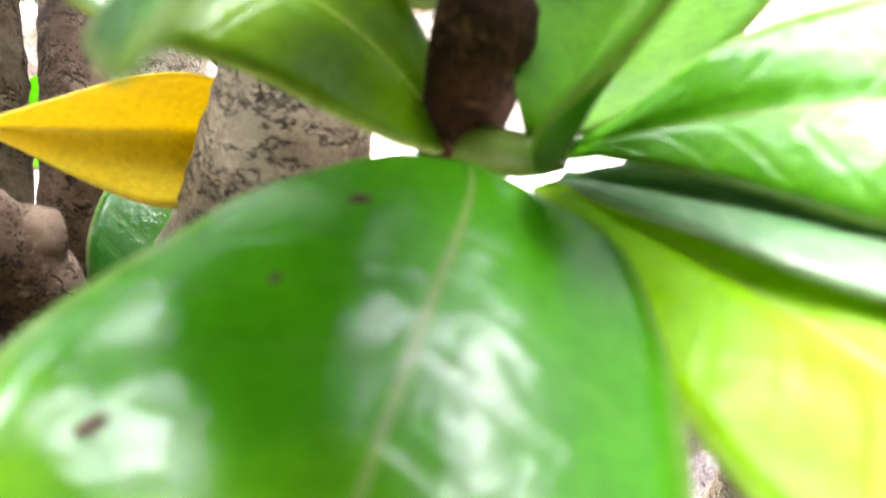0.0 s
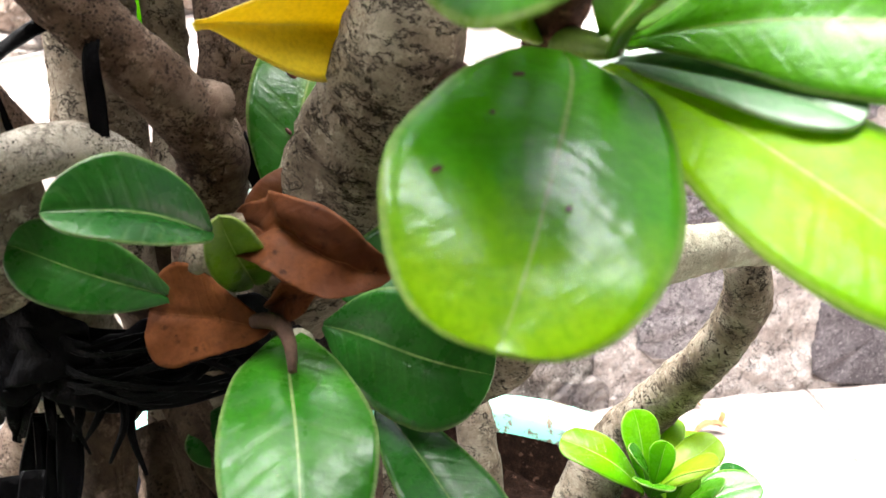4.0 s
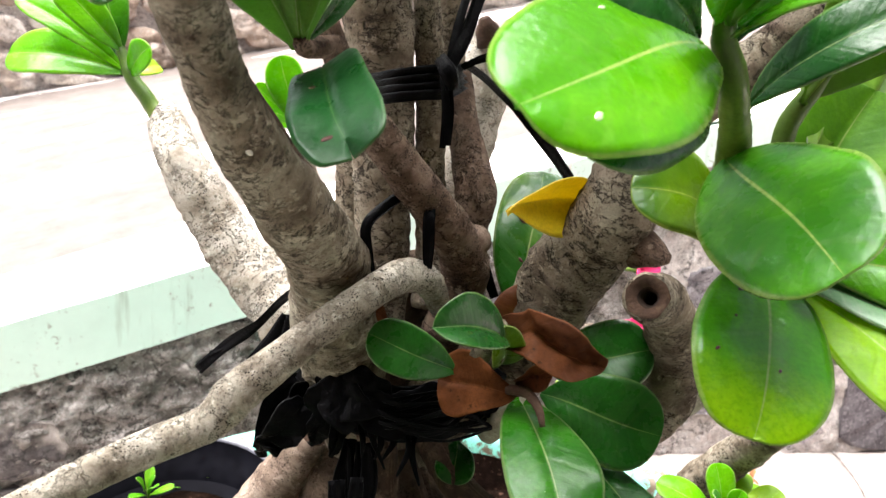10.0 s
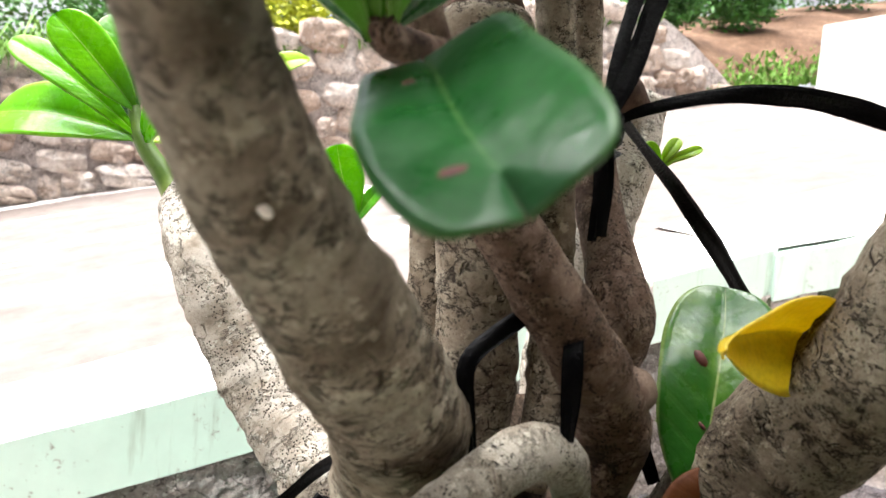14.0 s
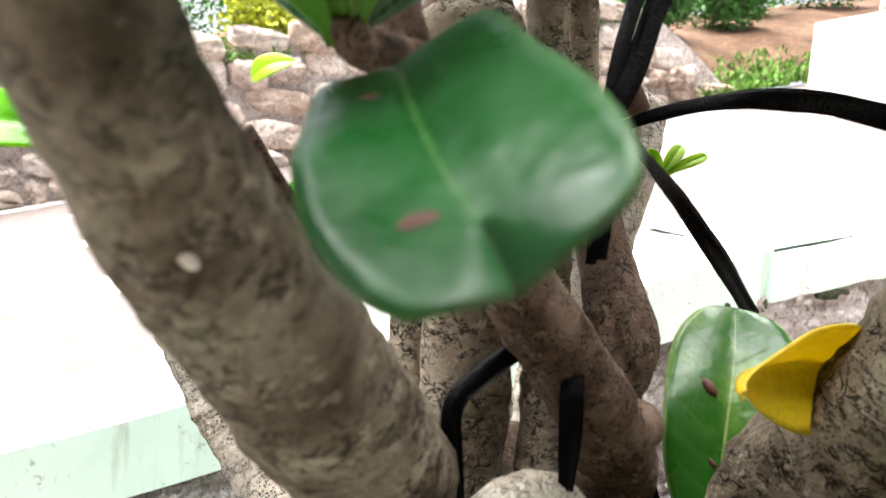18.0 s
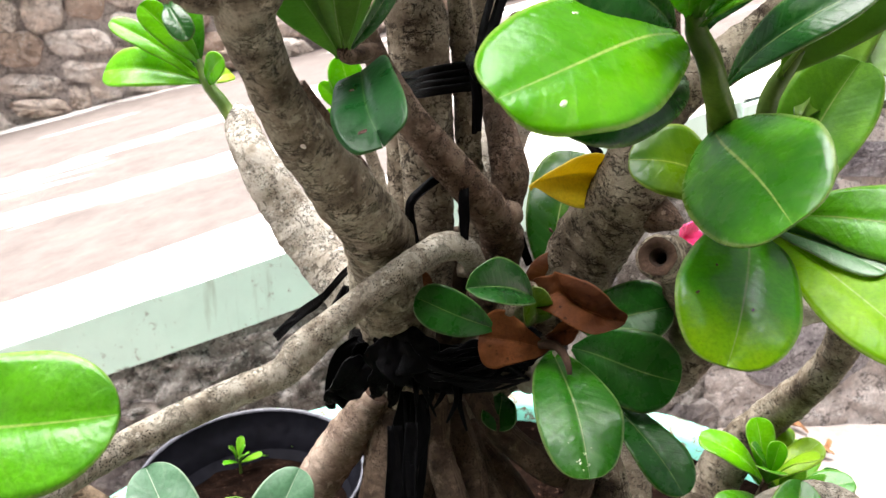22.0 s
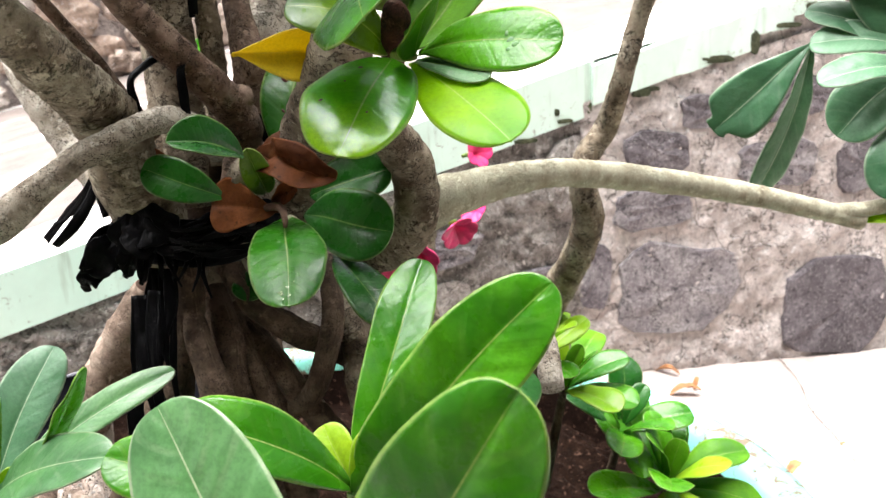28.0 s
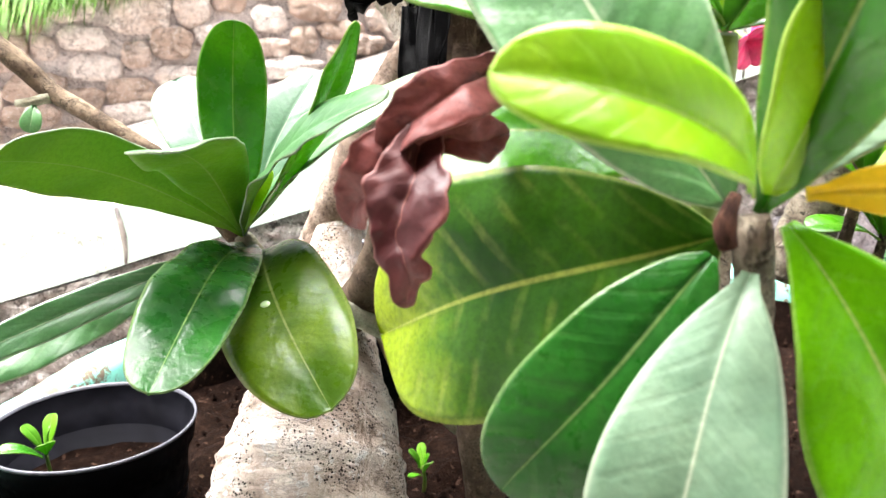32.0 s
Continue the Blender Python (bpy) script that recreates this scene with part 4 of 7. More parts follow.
ring_mesh("rim", [(0.618, 0.39), (0.626, 0.405), (0.622, 0.422), (0.605, 0.428), (0.58, 0.424), (0.573, 0.41), (0.572, 0.385)], TEAL, planter, "turquoise painted rim with chipped spots", 0.01)
ring_mesh("planter_inside", [(0.572, 0.385), (0.565, 0.32), (0.555, 0.23)], SOIL, planter, "soil-stained inner wall", 0.012)


def soil_mesh(name, centre, radius, z, parent, seg=48, rings=22, lump=0.012, fine=1.0):
    verts = [Vector((centre.x, centre.y, z))]
    faces = []
    for r in range(1, rings + 1):
        for i in range(seg):
            a = 2 * math.pi * i / seg
            q = Vector((centre.x + math.cos(a) * radius * r / rings, centre.y + math.sin(a) * radius * r / rings, 0))
            k = noise.noise(q * 14 * fine) + 0.6 * noise.noise(q * 45 * fine) + 0.4 * noise.noise(q * 110 * fine)
            verts.append(Vector((q.x, q.y, z + lump * k)))
    for i in range(seg):
        faces.append((0, 1 + i, 1 + (i + 1) % seg))
    for r in range(rings - 1):
        for i in range(seg):
            j = (i + 1) % seg
            faces.append((1 + r * seg + i, 1 + (r + 1) * seg + i, 1 + (r + 1) * seg + j, 1 + r * seg + j))
    return mesh_object(name, verts, faces, SOIL, parent)


SOIL_Z = 0.325
soil_mesh("soil", CENTRE, 0.57, SOIL_Z, planter, 90, 50, 0.018)
rnd = random.Random(8)
verts, faces = [], []
for _ in range(1400):
    a, r = rnd.uniform(0, 6.28), 0.55 * rnd.random() ** 0.5
    p = CENTRE + Vector((math.cos(a) * r, math.sin(a) * r, SOIL_Z + rnd.uniform(0.0, 0.014)))
    g = rnd.uniform(0.002, 0.007)
    k = len(verts)
    for d in ((1, 0, 0), (0, 1, 0), (-1, 0, 0), (0, -1, 0), (0, 0, 1), (0, 0, -1)):
        verts.append(p + Vector(d) * g * rnd.uniform(0.6, 1.2))
    for i in range(4):
        faces += [(k + i, k + (i + 1) % 4, k + 4), (k + (i + 1) % 4, k + i, k + 5)]
tagged(mesh_object("soil_crumbs", verts, faces, SOIL, None, "", False), "loose dark brown soil crumbs in the planter", "soil", "", "stuff")


def pot(place, radius, height, label, tilt=(0, 0), fill=0.6):
    """A thin nursery pot with a rolled rim and an inner step."""
    ob = thing("plant_pot", place, label, "pot", "nursery pots")
    c = Vector((0, 0, 0))
    spin = Euler((radians(tilt[0]), radians(tilt[1]), 0)).to_matrix()

    def turned(name, profile, mat, lab=""):
        verts, faces = [], []
        m = len(profile)
        for i in range(48):
            a = 2 * math.pi * i / 48
            for r, z in profile:
                verts.append(spin @ Vector((math.cos(a) * r, math.sin(a) * r, z)))
        for i in range(48):
            j = (i + 1) % 48
            for k in range(m - 1):
                faces.append((i * m + k, j * m + k, j * m + k + 1, i * m + k + 1))
        o = mesh_object(name, verts, faces, mat, None, lab)
        o.parent = ob
        return o
    r, h = radius, height
    turned("pot_wall", [(0.0, 0.002), (0.74 * r, 0.0), (0.93 * r, 0.8 * h), (0.97 * r, 0.82 * h), (1.0 * r, 0.985 * h)], POT)
    turned("pot_rim", [(1.0 * r, 0.985 * h), (1.012 * r, 0.992 * h), (1.008 * r, h + 0.002), (0.99 * r, h + 0.002), (0.982 * r, 0.99 * h)], POT_RIM, "scuffed grey rim")
    turned("pot_lining", [(0.982 * r, 0.99 * h), (0.95 * r, 0.82 * h), (0.905 * r, 0.79 * h), (0.86 * r, fill * h - 0.02)], POT, "inner step")
    s = soil_mesh("pot_soil", Vector((0, 0, 0)), 0.89 * r, fill * h, None, 32, 16, 0.008)
    s.parent = ob
    s.rotation_euler = (radians(tilt[0]), radians(tilt[1]), 0)
    return ob


pot((-0.572, 0.25, 0.315), 0.098, 0.12, "round black plastic pot with soil and a seedling", (0, 3), 0.45)
pot((-0.467, 0.643, 0.325), 0.158, 0.163, "round black plastic pot half full of soil", (7, 0), 0.5)

# ---- unseen wall and roof slab added behind the viewer to cut front light ----
unseen_wall = tagged(prism("wall_house", Vector((1, 0)), Vector((0, -1)), -4.5, 4.0, lambda s: -0.05, lambda s: 2.75, 4.3, 4.5, EARTH, None, "", 8, 0.002), "plain brown unseen wall added behind the yard to cut front light", "wall", "", "structure")
roof = tagged(prism("roof", Vector((1, 0)), Vector((0, -1)), -4.5, 4.0, lambda s: 2.5, lambda s: 2.62, 2.1, 4.6, EARTH, None, "", 8, 0.002), "plain brown unseen roof slab added behind the viewer to cut front light", "roof", "", "structure")


def bend_fill(u, v):
    s = 0.02 + 7 * u
    a = (0.03 - 0.25 * s) * (1 - v) + 0.4 * v
    return on_wall(WAY_L, OUT_L, s, a, road_z(s, max(0.0, a)) + 0.008)


grid_sheet("verge", bend_fill, 30, 6, RENDER, "bleached cement verge above the stepped ledge", "verge")


# ---- the plants ----
tree = thing("desert_rose", (-0.13, 0.30, SOIL_Z), "old multi-stemmed desert rose with grey bark, tied with black strips", "plant", "desert roses")
stem(tree, "trunk", BARK_ROOT_SHADED, [(-0.174, 0.340, 0.915, 0.0225), (-0.168, 0.332, 0.881, 0.0350), (-0.163, 0.338, 0.844, 0.0384), (-0.169, 0.370, 0.789, 0.0327), (-0.175, 0.404, 0.721, 0.0379), (-0.186, 0.424, 0.638, 0.0459), (-0.195, 0.433, 0.553, 0.0571), (-0.202, 0.428, 0.455, 0.0715)], lump=0.14)
stem(tree, "root", BARK_ROOT_SHADED, [(-0.185, 0.255, 0.827, 0.0121), (-0.172, 0.239, 0.802, 0.0128), (-0.173, 0.228, 0.759, 0.0128), (-0.189, 0.223, 0.703, 0.0139), (-0.207, 0.225, 0.632, 0.0160)])
stem(tree, "root", BARK_ROOT_SHADED, [(-0.144, 0.255, 0.816, 0.0105), (-0.121, 0.237, 0.782, 0.0110), (-0.086, 0.232, 0.754, 0.0119), (-0.056, 0.240, 0.736, 0.0112), (-0.025, 0.264, 0.701, 0.0110)])
stem(tree, "root", BARK_ROOT_SHADED, [(-0.159, 0.266, 0.784, 0.0108), (-0.142, 0.237, 0.745, 0.0121), (-0.137, 0.219, 0.713, 0.0128), (-0.121, 0.206, 0.661, 0.0137), (-0.105, 0.206, 0.573, 0.0157)])
stem(tree, "root", BARK_ROOT_SHADED, [(-0.147, 0.272, 0.763, 0.0100), (-0.112, 0.245, 0.731, 0.0106), (-0.081, 0.227, 0.693, 0.0112), (-0.050, 0.219, 0.652, 0.0121), (-0.021, 0.215, 0.592, 0.0141)])
stem(tree, "root", BARK_ROOT_SHADED, [(-0.059, 0.266, 0.800, 0.0088), (-0.052, 0.238, 0.770, 0.0094), (-0.057, 0.220, 0.739, 0.0097), (-0.073, 0.220, 0.701, 0.0094), (-0.101, 0.232, 0.676, 0.0088)])
stem(tree, "root", BARK, [(-0.051, 0.272, 0.779, 0.0118), (-0.035, 0.244, 0.748, 0.0148), (-0.026, 0.223, 0.703, 0.0175), (-0.014, 0.212, 0.659, 0.0190), (-0.003, 0.205, 0.588, 0.0216)])
stem(tree, "root", BARK_ROOT_SHADED, [(-0.176, 0.241, 0.795, 0.0074), (-0.159, 0.213, 0.752, 0.0111), (-0.143, 0.194, 0.706, 0.0133), (-0.133, 0.185, 0.657, 0.0140), (-0.134, 0.183, 0.604, 0.0151), (-0.146, 0.185, 0.532, 0.0182)])
stem(tree, "root", BARK_ROOT_SHADED, [(-0.144, 0.258, 0.760, 0.0103), (-0.119, 0.230, 0.712, 0.0115), (-0.099, 0.221, 0.660, 0.0132), (-0.088, 0.209, 0.600, 0.0147), (-0.085, 0.211, 0.516, 0.0188)])
stem(tree, "root", BARK_ROOT_SHADED, [(-0.193, 0.215, 0.704, 0.0142), (-0.218, 0.201, 0.656, 0.0159), (-0.237, 0.198, 0.604, 0.0179), (-0.278, 0.214, 0.564, 0.0170), (-0.314, 0.233, 0.530, 0.0160)])
stem(tree, "root", BARK_ROOT_SHADED, [(-0.167, 0.178, 0.612, 0.0107), (-0.158, 0.158, 0.561, 0.0121), (-0.150, 0.149, 0.514, 0.0135), (-0.143, 0.148, 0.462, 0.0153)])
stem(tree, "root", BARK, [(0.025, 0.476, 0.815, 0.0159), (0.02, 0.473, 0.76, 0.0167), (0.013, 0.472, 0.717, 0.0153), (0.025, 0.458, 0.664, 0.0162), (0.03, 0.442, 0.598, 0.0176), (0.024, 0.423, 0.519, 0.0203)])
stem(tree, "root", BARK_ROOT_SHADED, [(-0.219, 0.297, 0.798, 0.0057), (-0.223, 0.282, 0.741, 0.0067), (-0.236, 0.274, 0.671, 0.0085), (-0.248, 0.263, 0.588, 0.0117)])
stem(tree, "root", BARK_ROOT_SHADED, [(-0.21, 0.316, 0.817, 0.02), (-0.213, 0.299, 0.755, 0.021), (-0.217, 0.282, 0.694, 0.022), (-0.223, 0.26, 0.617, 0.024)])
left_limb = stem(tree, "limb", BARK_LIMB, [(-0.191, 0.280, 0.790, 0.0251), (-0.199, 0.252, 0.852, 0.0272), (-0.204, 0.226, 0.899, 0.0272), (-0.204, 0.208, 0.935, 0.0244), (-0.215, 0.144, 0.985, 0.0191), (-0.230, 0.100, 1.025, 0.0154), (-0.236, 0.071, 1.057, 0.0126), (-0.238, 0.048, 1.083, 0.0136), (-0.232, 0.038, 1.096, 0.0161), (-0.224, 0.025, 1.112, 0.0151), (-0.218, 0.013, 1.129, 0.0137)], label="thick pale left limb")
stem(tree, "branch", BARK, [(-0.237, 0.039, 1.088, 0.0079), (-0.248, 0.035, 1.093, 0.0097), (-0.262, 0.034, 1.094, 0.0089), (-0.270, 0.030, 1.102, 0.0081), (-0.278, 0.028, 1.116, 0.0070)])
stem(tree, "branch", BARK_ARCH, [(-0.136, 0.246, 0.903, 0.0075), (-0.145, 0.221, 0.928, 0.0094), (-0.160, 0.202, 0.936, 0.0100), (-0.180, 0.177, 0.930, 0.0096), (-0.209, 0.148, 0.913, 0.0094), (-0.244, 0.130, 0.885, 0.0114), (-0.253, 0.124, 0.875, 0.0101), (-0.283, 0.106, 0.866, 0.0095), (-0.308, 0.075, 0.862, 0.0086), (-0.334, 0.029, 0.859, 0.0082), (-0.339, -0.031, 0.863, 0.0073), (-0.350, -0.076, 0.863, 0.0065)], label="long low arching branch")
leaf(tree, (-0.397, -0.011, 0.89), (-0.285, -0.013, 0.915), (-0.15, -0.765, 0.627), 0.07, 0.08, 14, 0.6, LEAF)
stem(tree, "shoot", BARK_GREEN, [(-0.504, 0.015, 0.827, 0.0089), (-0.446, 0.002, 0.862, 0.0069), (-0.394, -0.010, 0.890, 0.0039)])
stem(tree, "stem", BARK_PALE, [(-0.228, 0.378, 0.782, 0.0291), (-0.259, 0.388, 0.834, 0.0291), (-0.299, 0.405, 0.874, 0.0265), (-0.330, 0.411, 0.913, 0.0235), (-0.359, 0.411, 0.965, 0.0192), (-0.379, 0.427, 0.998, 0.0155), (-0.387, 0.428, 1.005, 0.0125)], CUT)
stem(tree, "shoot", BARK_GREEN, [(-0.384, 0.427, 1.000, 0.0075), (-0.396, 0.430, 1.017, 0.0065), (-0.411, 0.433, 1.036, 0.0055), (-0.420, 0.438, 1.058, 0.0040)])
stem(tree, "stump", BARK, [(-0.176, 0.294, 0.852, 0.0167), (-0.180, 0.302, 0.936, 0.0195), (-0.183, 0.299, 1.018, 0.0222), (-0.188, 0.303, 1.076, 0.0238), (-0.191, 0.304, 1.093, 0.0249), (-0.192, 0.306, 1.102, 0.0229)], CUT, "sawn-off grey stump")
stem(tree, "sawn_top", CUT, [(-0.192, 0.305, 1.097, 0.0229), (-0.193, 0.310, 1.110, 0.0195), (-0.195, 0.314, 1.118, 0.0118)])
stem(tree, "stem", BARK, [(-0.144, 0.293, 0.888, 0.0123), (-0.145, 0.300, 0.946, 0.0106), (-0.149, 0.308, 1.006, 0.0101), (-0.154, 0.313, 1.077, 0.0095), (-0.161, 0.314, 1.134, 0.0097), (-0.165, 0.315, 1.185, 0.0095)], ripple=0.12)
stem(tree, "stem", BARK, [(-0.132, 0.352, 1.014, 0.0100), (-0.137, 0.352, 1.065, 0.0106), (-0.142, 0.352, 1.114, 0.0113), (-0.148, 0.352, 1.161, 0.0111), (-0.151, 0.360, 1.202, 0.0111)])
stem(tree, "stem", BARK_BROWN, [(-0.134, 0.322, 0.878, 0.0130), (-0.124, 0.308, 0.927, 0.0145), (-0.115, 0.297, 0.968, 0.0152), (-0.119, 0.307, 0.991, 0.0133), (-0.127, 0.323, 1.021, 0.0115), (-0.132, 0.340, 1.053, 0.0105)], label="dark curved stem")
stem(tree, "spur", BARK_BROWN, [(-0.117, 0.292, 0.971, 0.0119), (-0.108, 0.292, 0.975, 0.0059), (-0.104, 0.291, 0.978, 0.0028)])
stem(tree, "stem", BARK, [(-0.199, 0.324, 0.857, 0.0154), (-0.206, 0.332, 0.918, 0.0140), (-0.206, 0.336, 0.962, 0.0130), (-0.209, 0.338, 0.996, 0.0115), (-0.213, 0.336, 1.025, 0.0105)])
stem(tree, "stem", BARK_BROWN, [(-0.198, 0.276, 0.917, 0.0091), (-0.214, 0.257, 0.954, 0.0075), (-0.224, 0.247, 0.979, 0.0070), (-0.234, 0.240, 0.998, 0.0057), (-0.246, 0.229, 1.021, 0.0049), (-0.260, 0.218, 1.045, 0.0044)])
stem(tree, "stem", BARK_BROWN, [(-0.133, 0.289, 0.864, 0.0164), (-0.121, 0.273, 0.909, 0.0165), (-0.121, 0.263, 0.932, 0.0160), (-0.130, 0.246, 0.952, 0.0146), (-0.152, 0.221, 0.984, 0.0134), (-0.176, 0.206, 1.015, 0.0115), (-0.196, 0.197, 1.048, 0.0092), (-0.206, 0.191, 1.073, 0.0074), (-0.215, 0.192, 1.102, 0.0070), (-0.221, 0.189, 1.137, 0.0069)], label="reddish-brown slanting stem")
stem(tree, "spur", BARK_BROWN, [(-0.129, 0.254, 0.942, 0.0146), (-0.118, 0.256, 0.947, 0.0116), (-0.110, 0.262, 0.948, 0.0087)], CUT, "broken spur with a red-brown end")
stem(tree, "stem", BARK_PALE, [(-0.138, 0.385, 0.886, 0.0167), (-0.130, 0.389, 0.949, 0.0198), (-0.116, 0.393, 1.010, 0.0222), (-0.105, 0.404, 1.060, 0.0213), (-0.100, 0.410, 1.087, 0.0176)], CUT)
stem(tree, "knob", CUT, [(-0.106, 0.387, 1.078, 0.0112), (-0.110, 0.384, 1.089, 0.0093), (-0.113, 0.381, 1.097, 0.0044)])
stem(tree, "limb", BARK, [(-0.154, 0.305, 0.776, 0.0296), (-0.108, 0.300, 0.828, 0.0308), (-0.078, 0.271, 0.875, 0.0291), (-0.052, 0.260, 0.928, 0.0285), (-0.031, 0.234, 0.974, 0.0250), (-0.021, 0.225, 1.019, 0.0194), (-0.005, 0.226, 1.040, 0.0175), (0.018, 0.218, 1.057, 0.0155), (0.046, 0.211, 1.083, 0.0134), (0.071, 0.174, 1.117, 0.0112), (0.090, 0.162, 1.150, 0.0100)], label="thick right limb")
stem(tree, "stem", BARK_BROWN, [(-0.017, 0.237, 1.013, 0.0176), (-0.012, 0.242, 1.052, 0.0122), (-0.010, 0.247, 1.090, 0.0078), (-0.009, 0.240, 1.141, 0.0063)], ripple=0.2)
stem(tree, "knob", BARK_PALE, [(-0.036, 0.246, 0.974, 0.0125), (-0.037, 0.243, 0.985, 0.0103), (-0.037, 0.240, 0.993, 0.0063)])
stem(tree, "knob", BARK_BROWN, [(-0.020, 0.241, 0.957, 0.0161), (-0.009, 0.226, 0.956, 0.0121), (-0.001, 0.220, 0.953, 0.0072), (0.004, 0.218, 0.952, 0.0027)], CUT, "woody red-brown knob", lump=0.2)
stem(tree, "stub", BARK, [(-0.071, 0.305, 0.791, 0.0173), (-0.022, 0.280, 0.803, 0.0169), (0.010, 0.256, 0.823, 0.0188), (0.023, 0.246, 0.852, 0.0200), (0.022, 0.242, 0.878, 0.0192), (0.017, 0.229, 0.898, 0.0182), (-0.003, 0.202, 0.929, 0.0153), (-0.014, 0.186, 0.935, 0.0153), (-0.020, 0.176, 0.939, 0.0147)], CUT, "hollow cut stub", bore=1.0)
stem(tree, "branch", BARK_OLIVE, [(0.008, 0.252, 0.836, 0.0170), (0.026, 0.254, 0.848, 0.0205), (0.048, 0.261, 0.857, 0.0195), (0.073, 0.276, 0.861, 0.0170), (0.131, 0.299, 0.867, 0.0135), (0.198, 0.336, 0.858, 0.0128), (0.287, 0.362, 0.841, 0.0119), (0.366, 0.378, 0.822, 0.0111), (0.434, 0.387, 0.803, 0.0104), (0.481, 0.390, 0.788, 0.0092)], CUT, "long smooth olive branch")
stem(tree, "branch", BARK_OLIVE, [(0.450, 0.387, 0.800, 0.0079), (0.497, 0.388, 0.803, 0.0080), (0.552, 0.397, 0.809, 0.0081), (0.591, 0.404, 0.847, 0.0074), (0.605, 0.417, 0.901, 0.0068)])
stem(tree, "shoot", BARK_GREEN, [(0.006, 0.178, 0.992, 0.005), (0.012, 0.16, 0.98, 0.0048), (0.018, 0.144, 0.977, 0.0045), (0.025, 0.133, 0.9755, 0.004), (0.03, 0.127, 0.975, 0.002)], label="fat green shoot tip")
tip_leaf = leaf(tree, (0.0145, 0.128, 0.9745), (-0.0135, 0.037, 0.925), (0.137, -0.478, 0.867), 0.062, 0.11, 5, 0.64, LEAF_TIP, None, "leaf", "", 0.0, 0.0, 0.0, 0.0, 0.0, -0.08, 0.42, -0.07)
leaf(tree, (0.027, 0.129, 0.971), (0.081, 0.038, 0.929), (-0.092, -0.554, 0.828), 0.052, 0.06, 8, 0.7, LEAF_LIME)
stem(tree, "stub", BARK_STUB, [(0.014, 0.16, 0.972, 0.007), (0.016, 0.148, 0.986, 0.0092), (0.0175, 0.14, 0.997, 0.0098), (0.018, 0.136, 1.006, 0.0075), (0.018, 0.134, 1.01, 0.003)], CUT, "knobbly dark red-brown stub", lump=0.3)
leaf(tree, (0.0285, 0.125, 0.976), (0.0403, 0.0795, 1.0054), (-0.789, 0.176, 0.588), 0.042, 0.04, 8, 0.6, LEAF_MATTE)
bitten_leaf = leaf(tree, (0.032, 0.13, 0.977), (0.115, 0.076, 0.981), (-0.203, -0.8, 0.56), 0.046, 0.08, 8, 0.7, LEAF)
leaf(tree, (0.03, 0.129, 0.972), (0.072, 0.078, 0.961), (0.052, -0.698, 0.715), 0.026, 0.04, 14, 0.68, LEAF_SILVER)
leaf(tree, (0.026, 0.13, 0.978), (0.092, 0.185, 1.061), (-0.466, -0.881, -0.082), 0.06, -0.05, 24, 0.62, LEAF_MATTE)
leaf(tree, (-0.002, 0.139, 1.024), (0.006, 0.03, 0.995), (-0.66, -0.22, 0.68), 0.073, 0.06, 5, 0.6, LEAF)
leaf(tree, (0.0132, 0.1491, 0.9783), (-0.05, 0.127, 1.009), (0.5, -0.65, 0.5), 0.05, 0.12, 10, 0.6, LEAF_STALK, None, "leaf", "", 0.0, 0.0, 0.0, 0.0, 0.0, 0.0, 0.42, 0.1)
leaf(tree, (0.093, 0.119, 1.023), (0.151, 0.137, 1.015), (0.216, -0.303, 0.928), 0.021, 0.05, 14, 0.68, LEAF_BRIGHT)
stem(tree, "shoot", BARK_GREEN, [(0.011, 0.165, 1.012, 0.0089), (0.003, 0.143, 1.029, 0.0081), (-0.015, 0.110, 1.061, 0.0065), (-0.026, 0.099, 1.078, 0.0056), (-0.029, 0.091, 1.090, 0.0042)], label="stout green shoot")
broad_leaf = leaf(tree, (-0.034, 0.098, 1.076), (-0.123, -0.012, 1.051), (0.429, -0.514, 0.743), 0.070, 0.06, 4, 0.62, LEAF_BRIGHT)
leaf(tree, (-0.024, 0.118, 1.053), (-0.1, 0.03, 1.04), (0.6, -0.595, 0.534), 0.052, 0.08, 14, 0.68, LEAF_DARK)
leaf(tree, (-0.036, 0.099, 1.078), (-0.089, 0.064, 1.109), (0.588, -0.802, 0.102), 0.053, 0.08, 14, 0.68, LEAF_DARK)
leaf(tree, (-0.028, 0.09, 1.084), (-0.026, 0.06, 1.127), (-0.01, 0.823, 0.568), 0.034, 0.03, 14, 0.68, LEAF)
leaf(tree, (-0.032, 0.09, 1.084), (-0.047, 0.036, 1.119), (0.351, -0.582, -0.734), 0.030, 0.03, 14, 0.68, LEAF_BRIGHT)
leaf(tree, (-0.023, 0.095, 1.084), (0.001, 0.068, 1.116), (0.296, -0.622, -0.725), 0.025, 0.05, 14, 0.68, LEAF)
leaf(tree, (-0.026, 0.089, 1.08), (0.009, 0.012, 1.097), (-0.618, -0.114, 0.778), 0.026, 0.08, 14, 0.68, LEAF)
leaf(tree, (-0.021, 0.099, 1.079), (0.023, 0.136, 1.137), (0.307, -0.891, 0.334), 0.034, 0.12, 14, 0.68, LEAF_DARK)
stem(tree, "shoot", BARK_GREEN, [(0.026, 0.182, 0.998, 0.0060), (0.026, 0.148, 1.022, 0.0052), (0.028, 0.143, 1.043, 0.0051), (0.034, 0.137, 1.059, 0.0043), (0.040, 0.135, 1.071, 0.0032)])
leaf(tree, (-0.001, 0.128, 1.049), (0.053, 0.086, 1.098), (-0.754, -0.558, 0.347), 0.032, 0.14, 14, 0.68, LEAF_DARK)
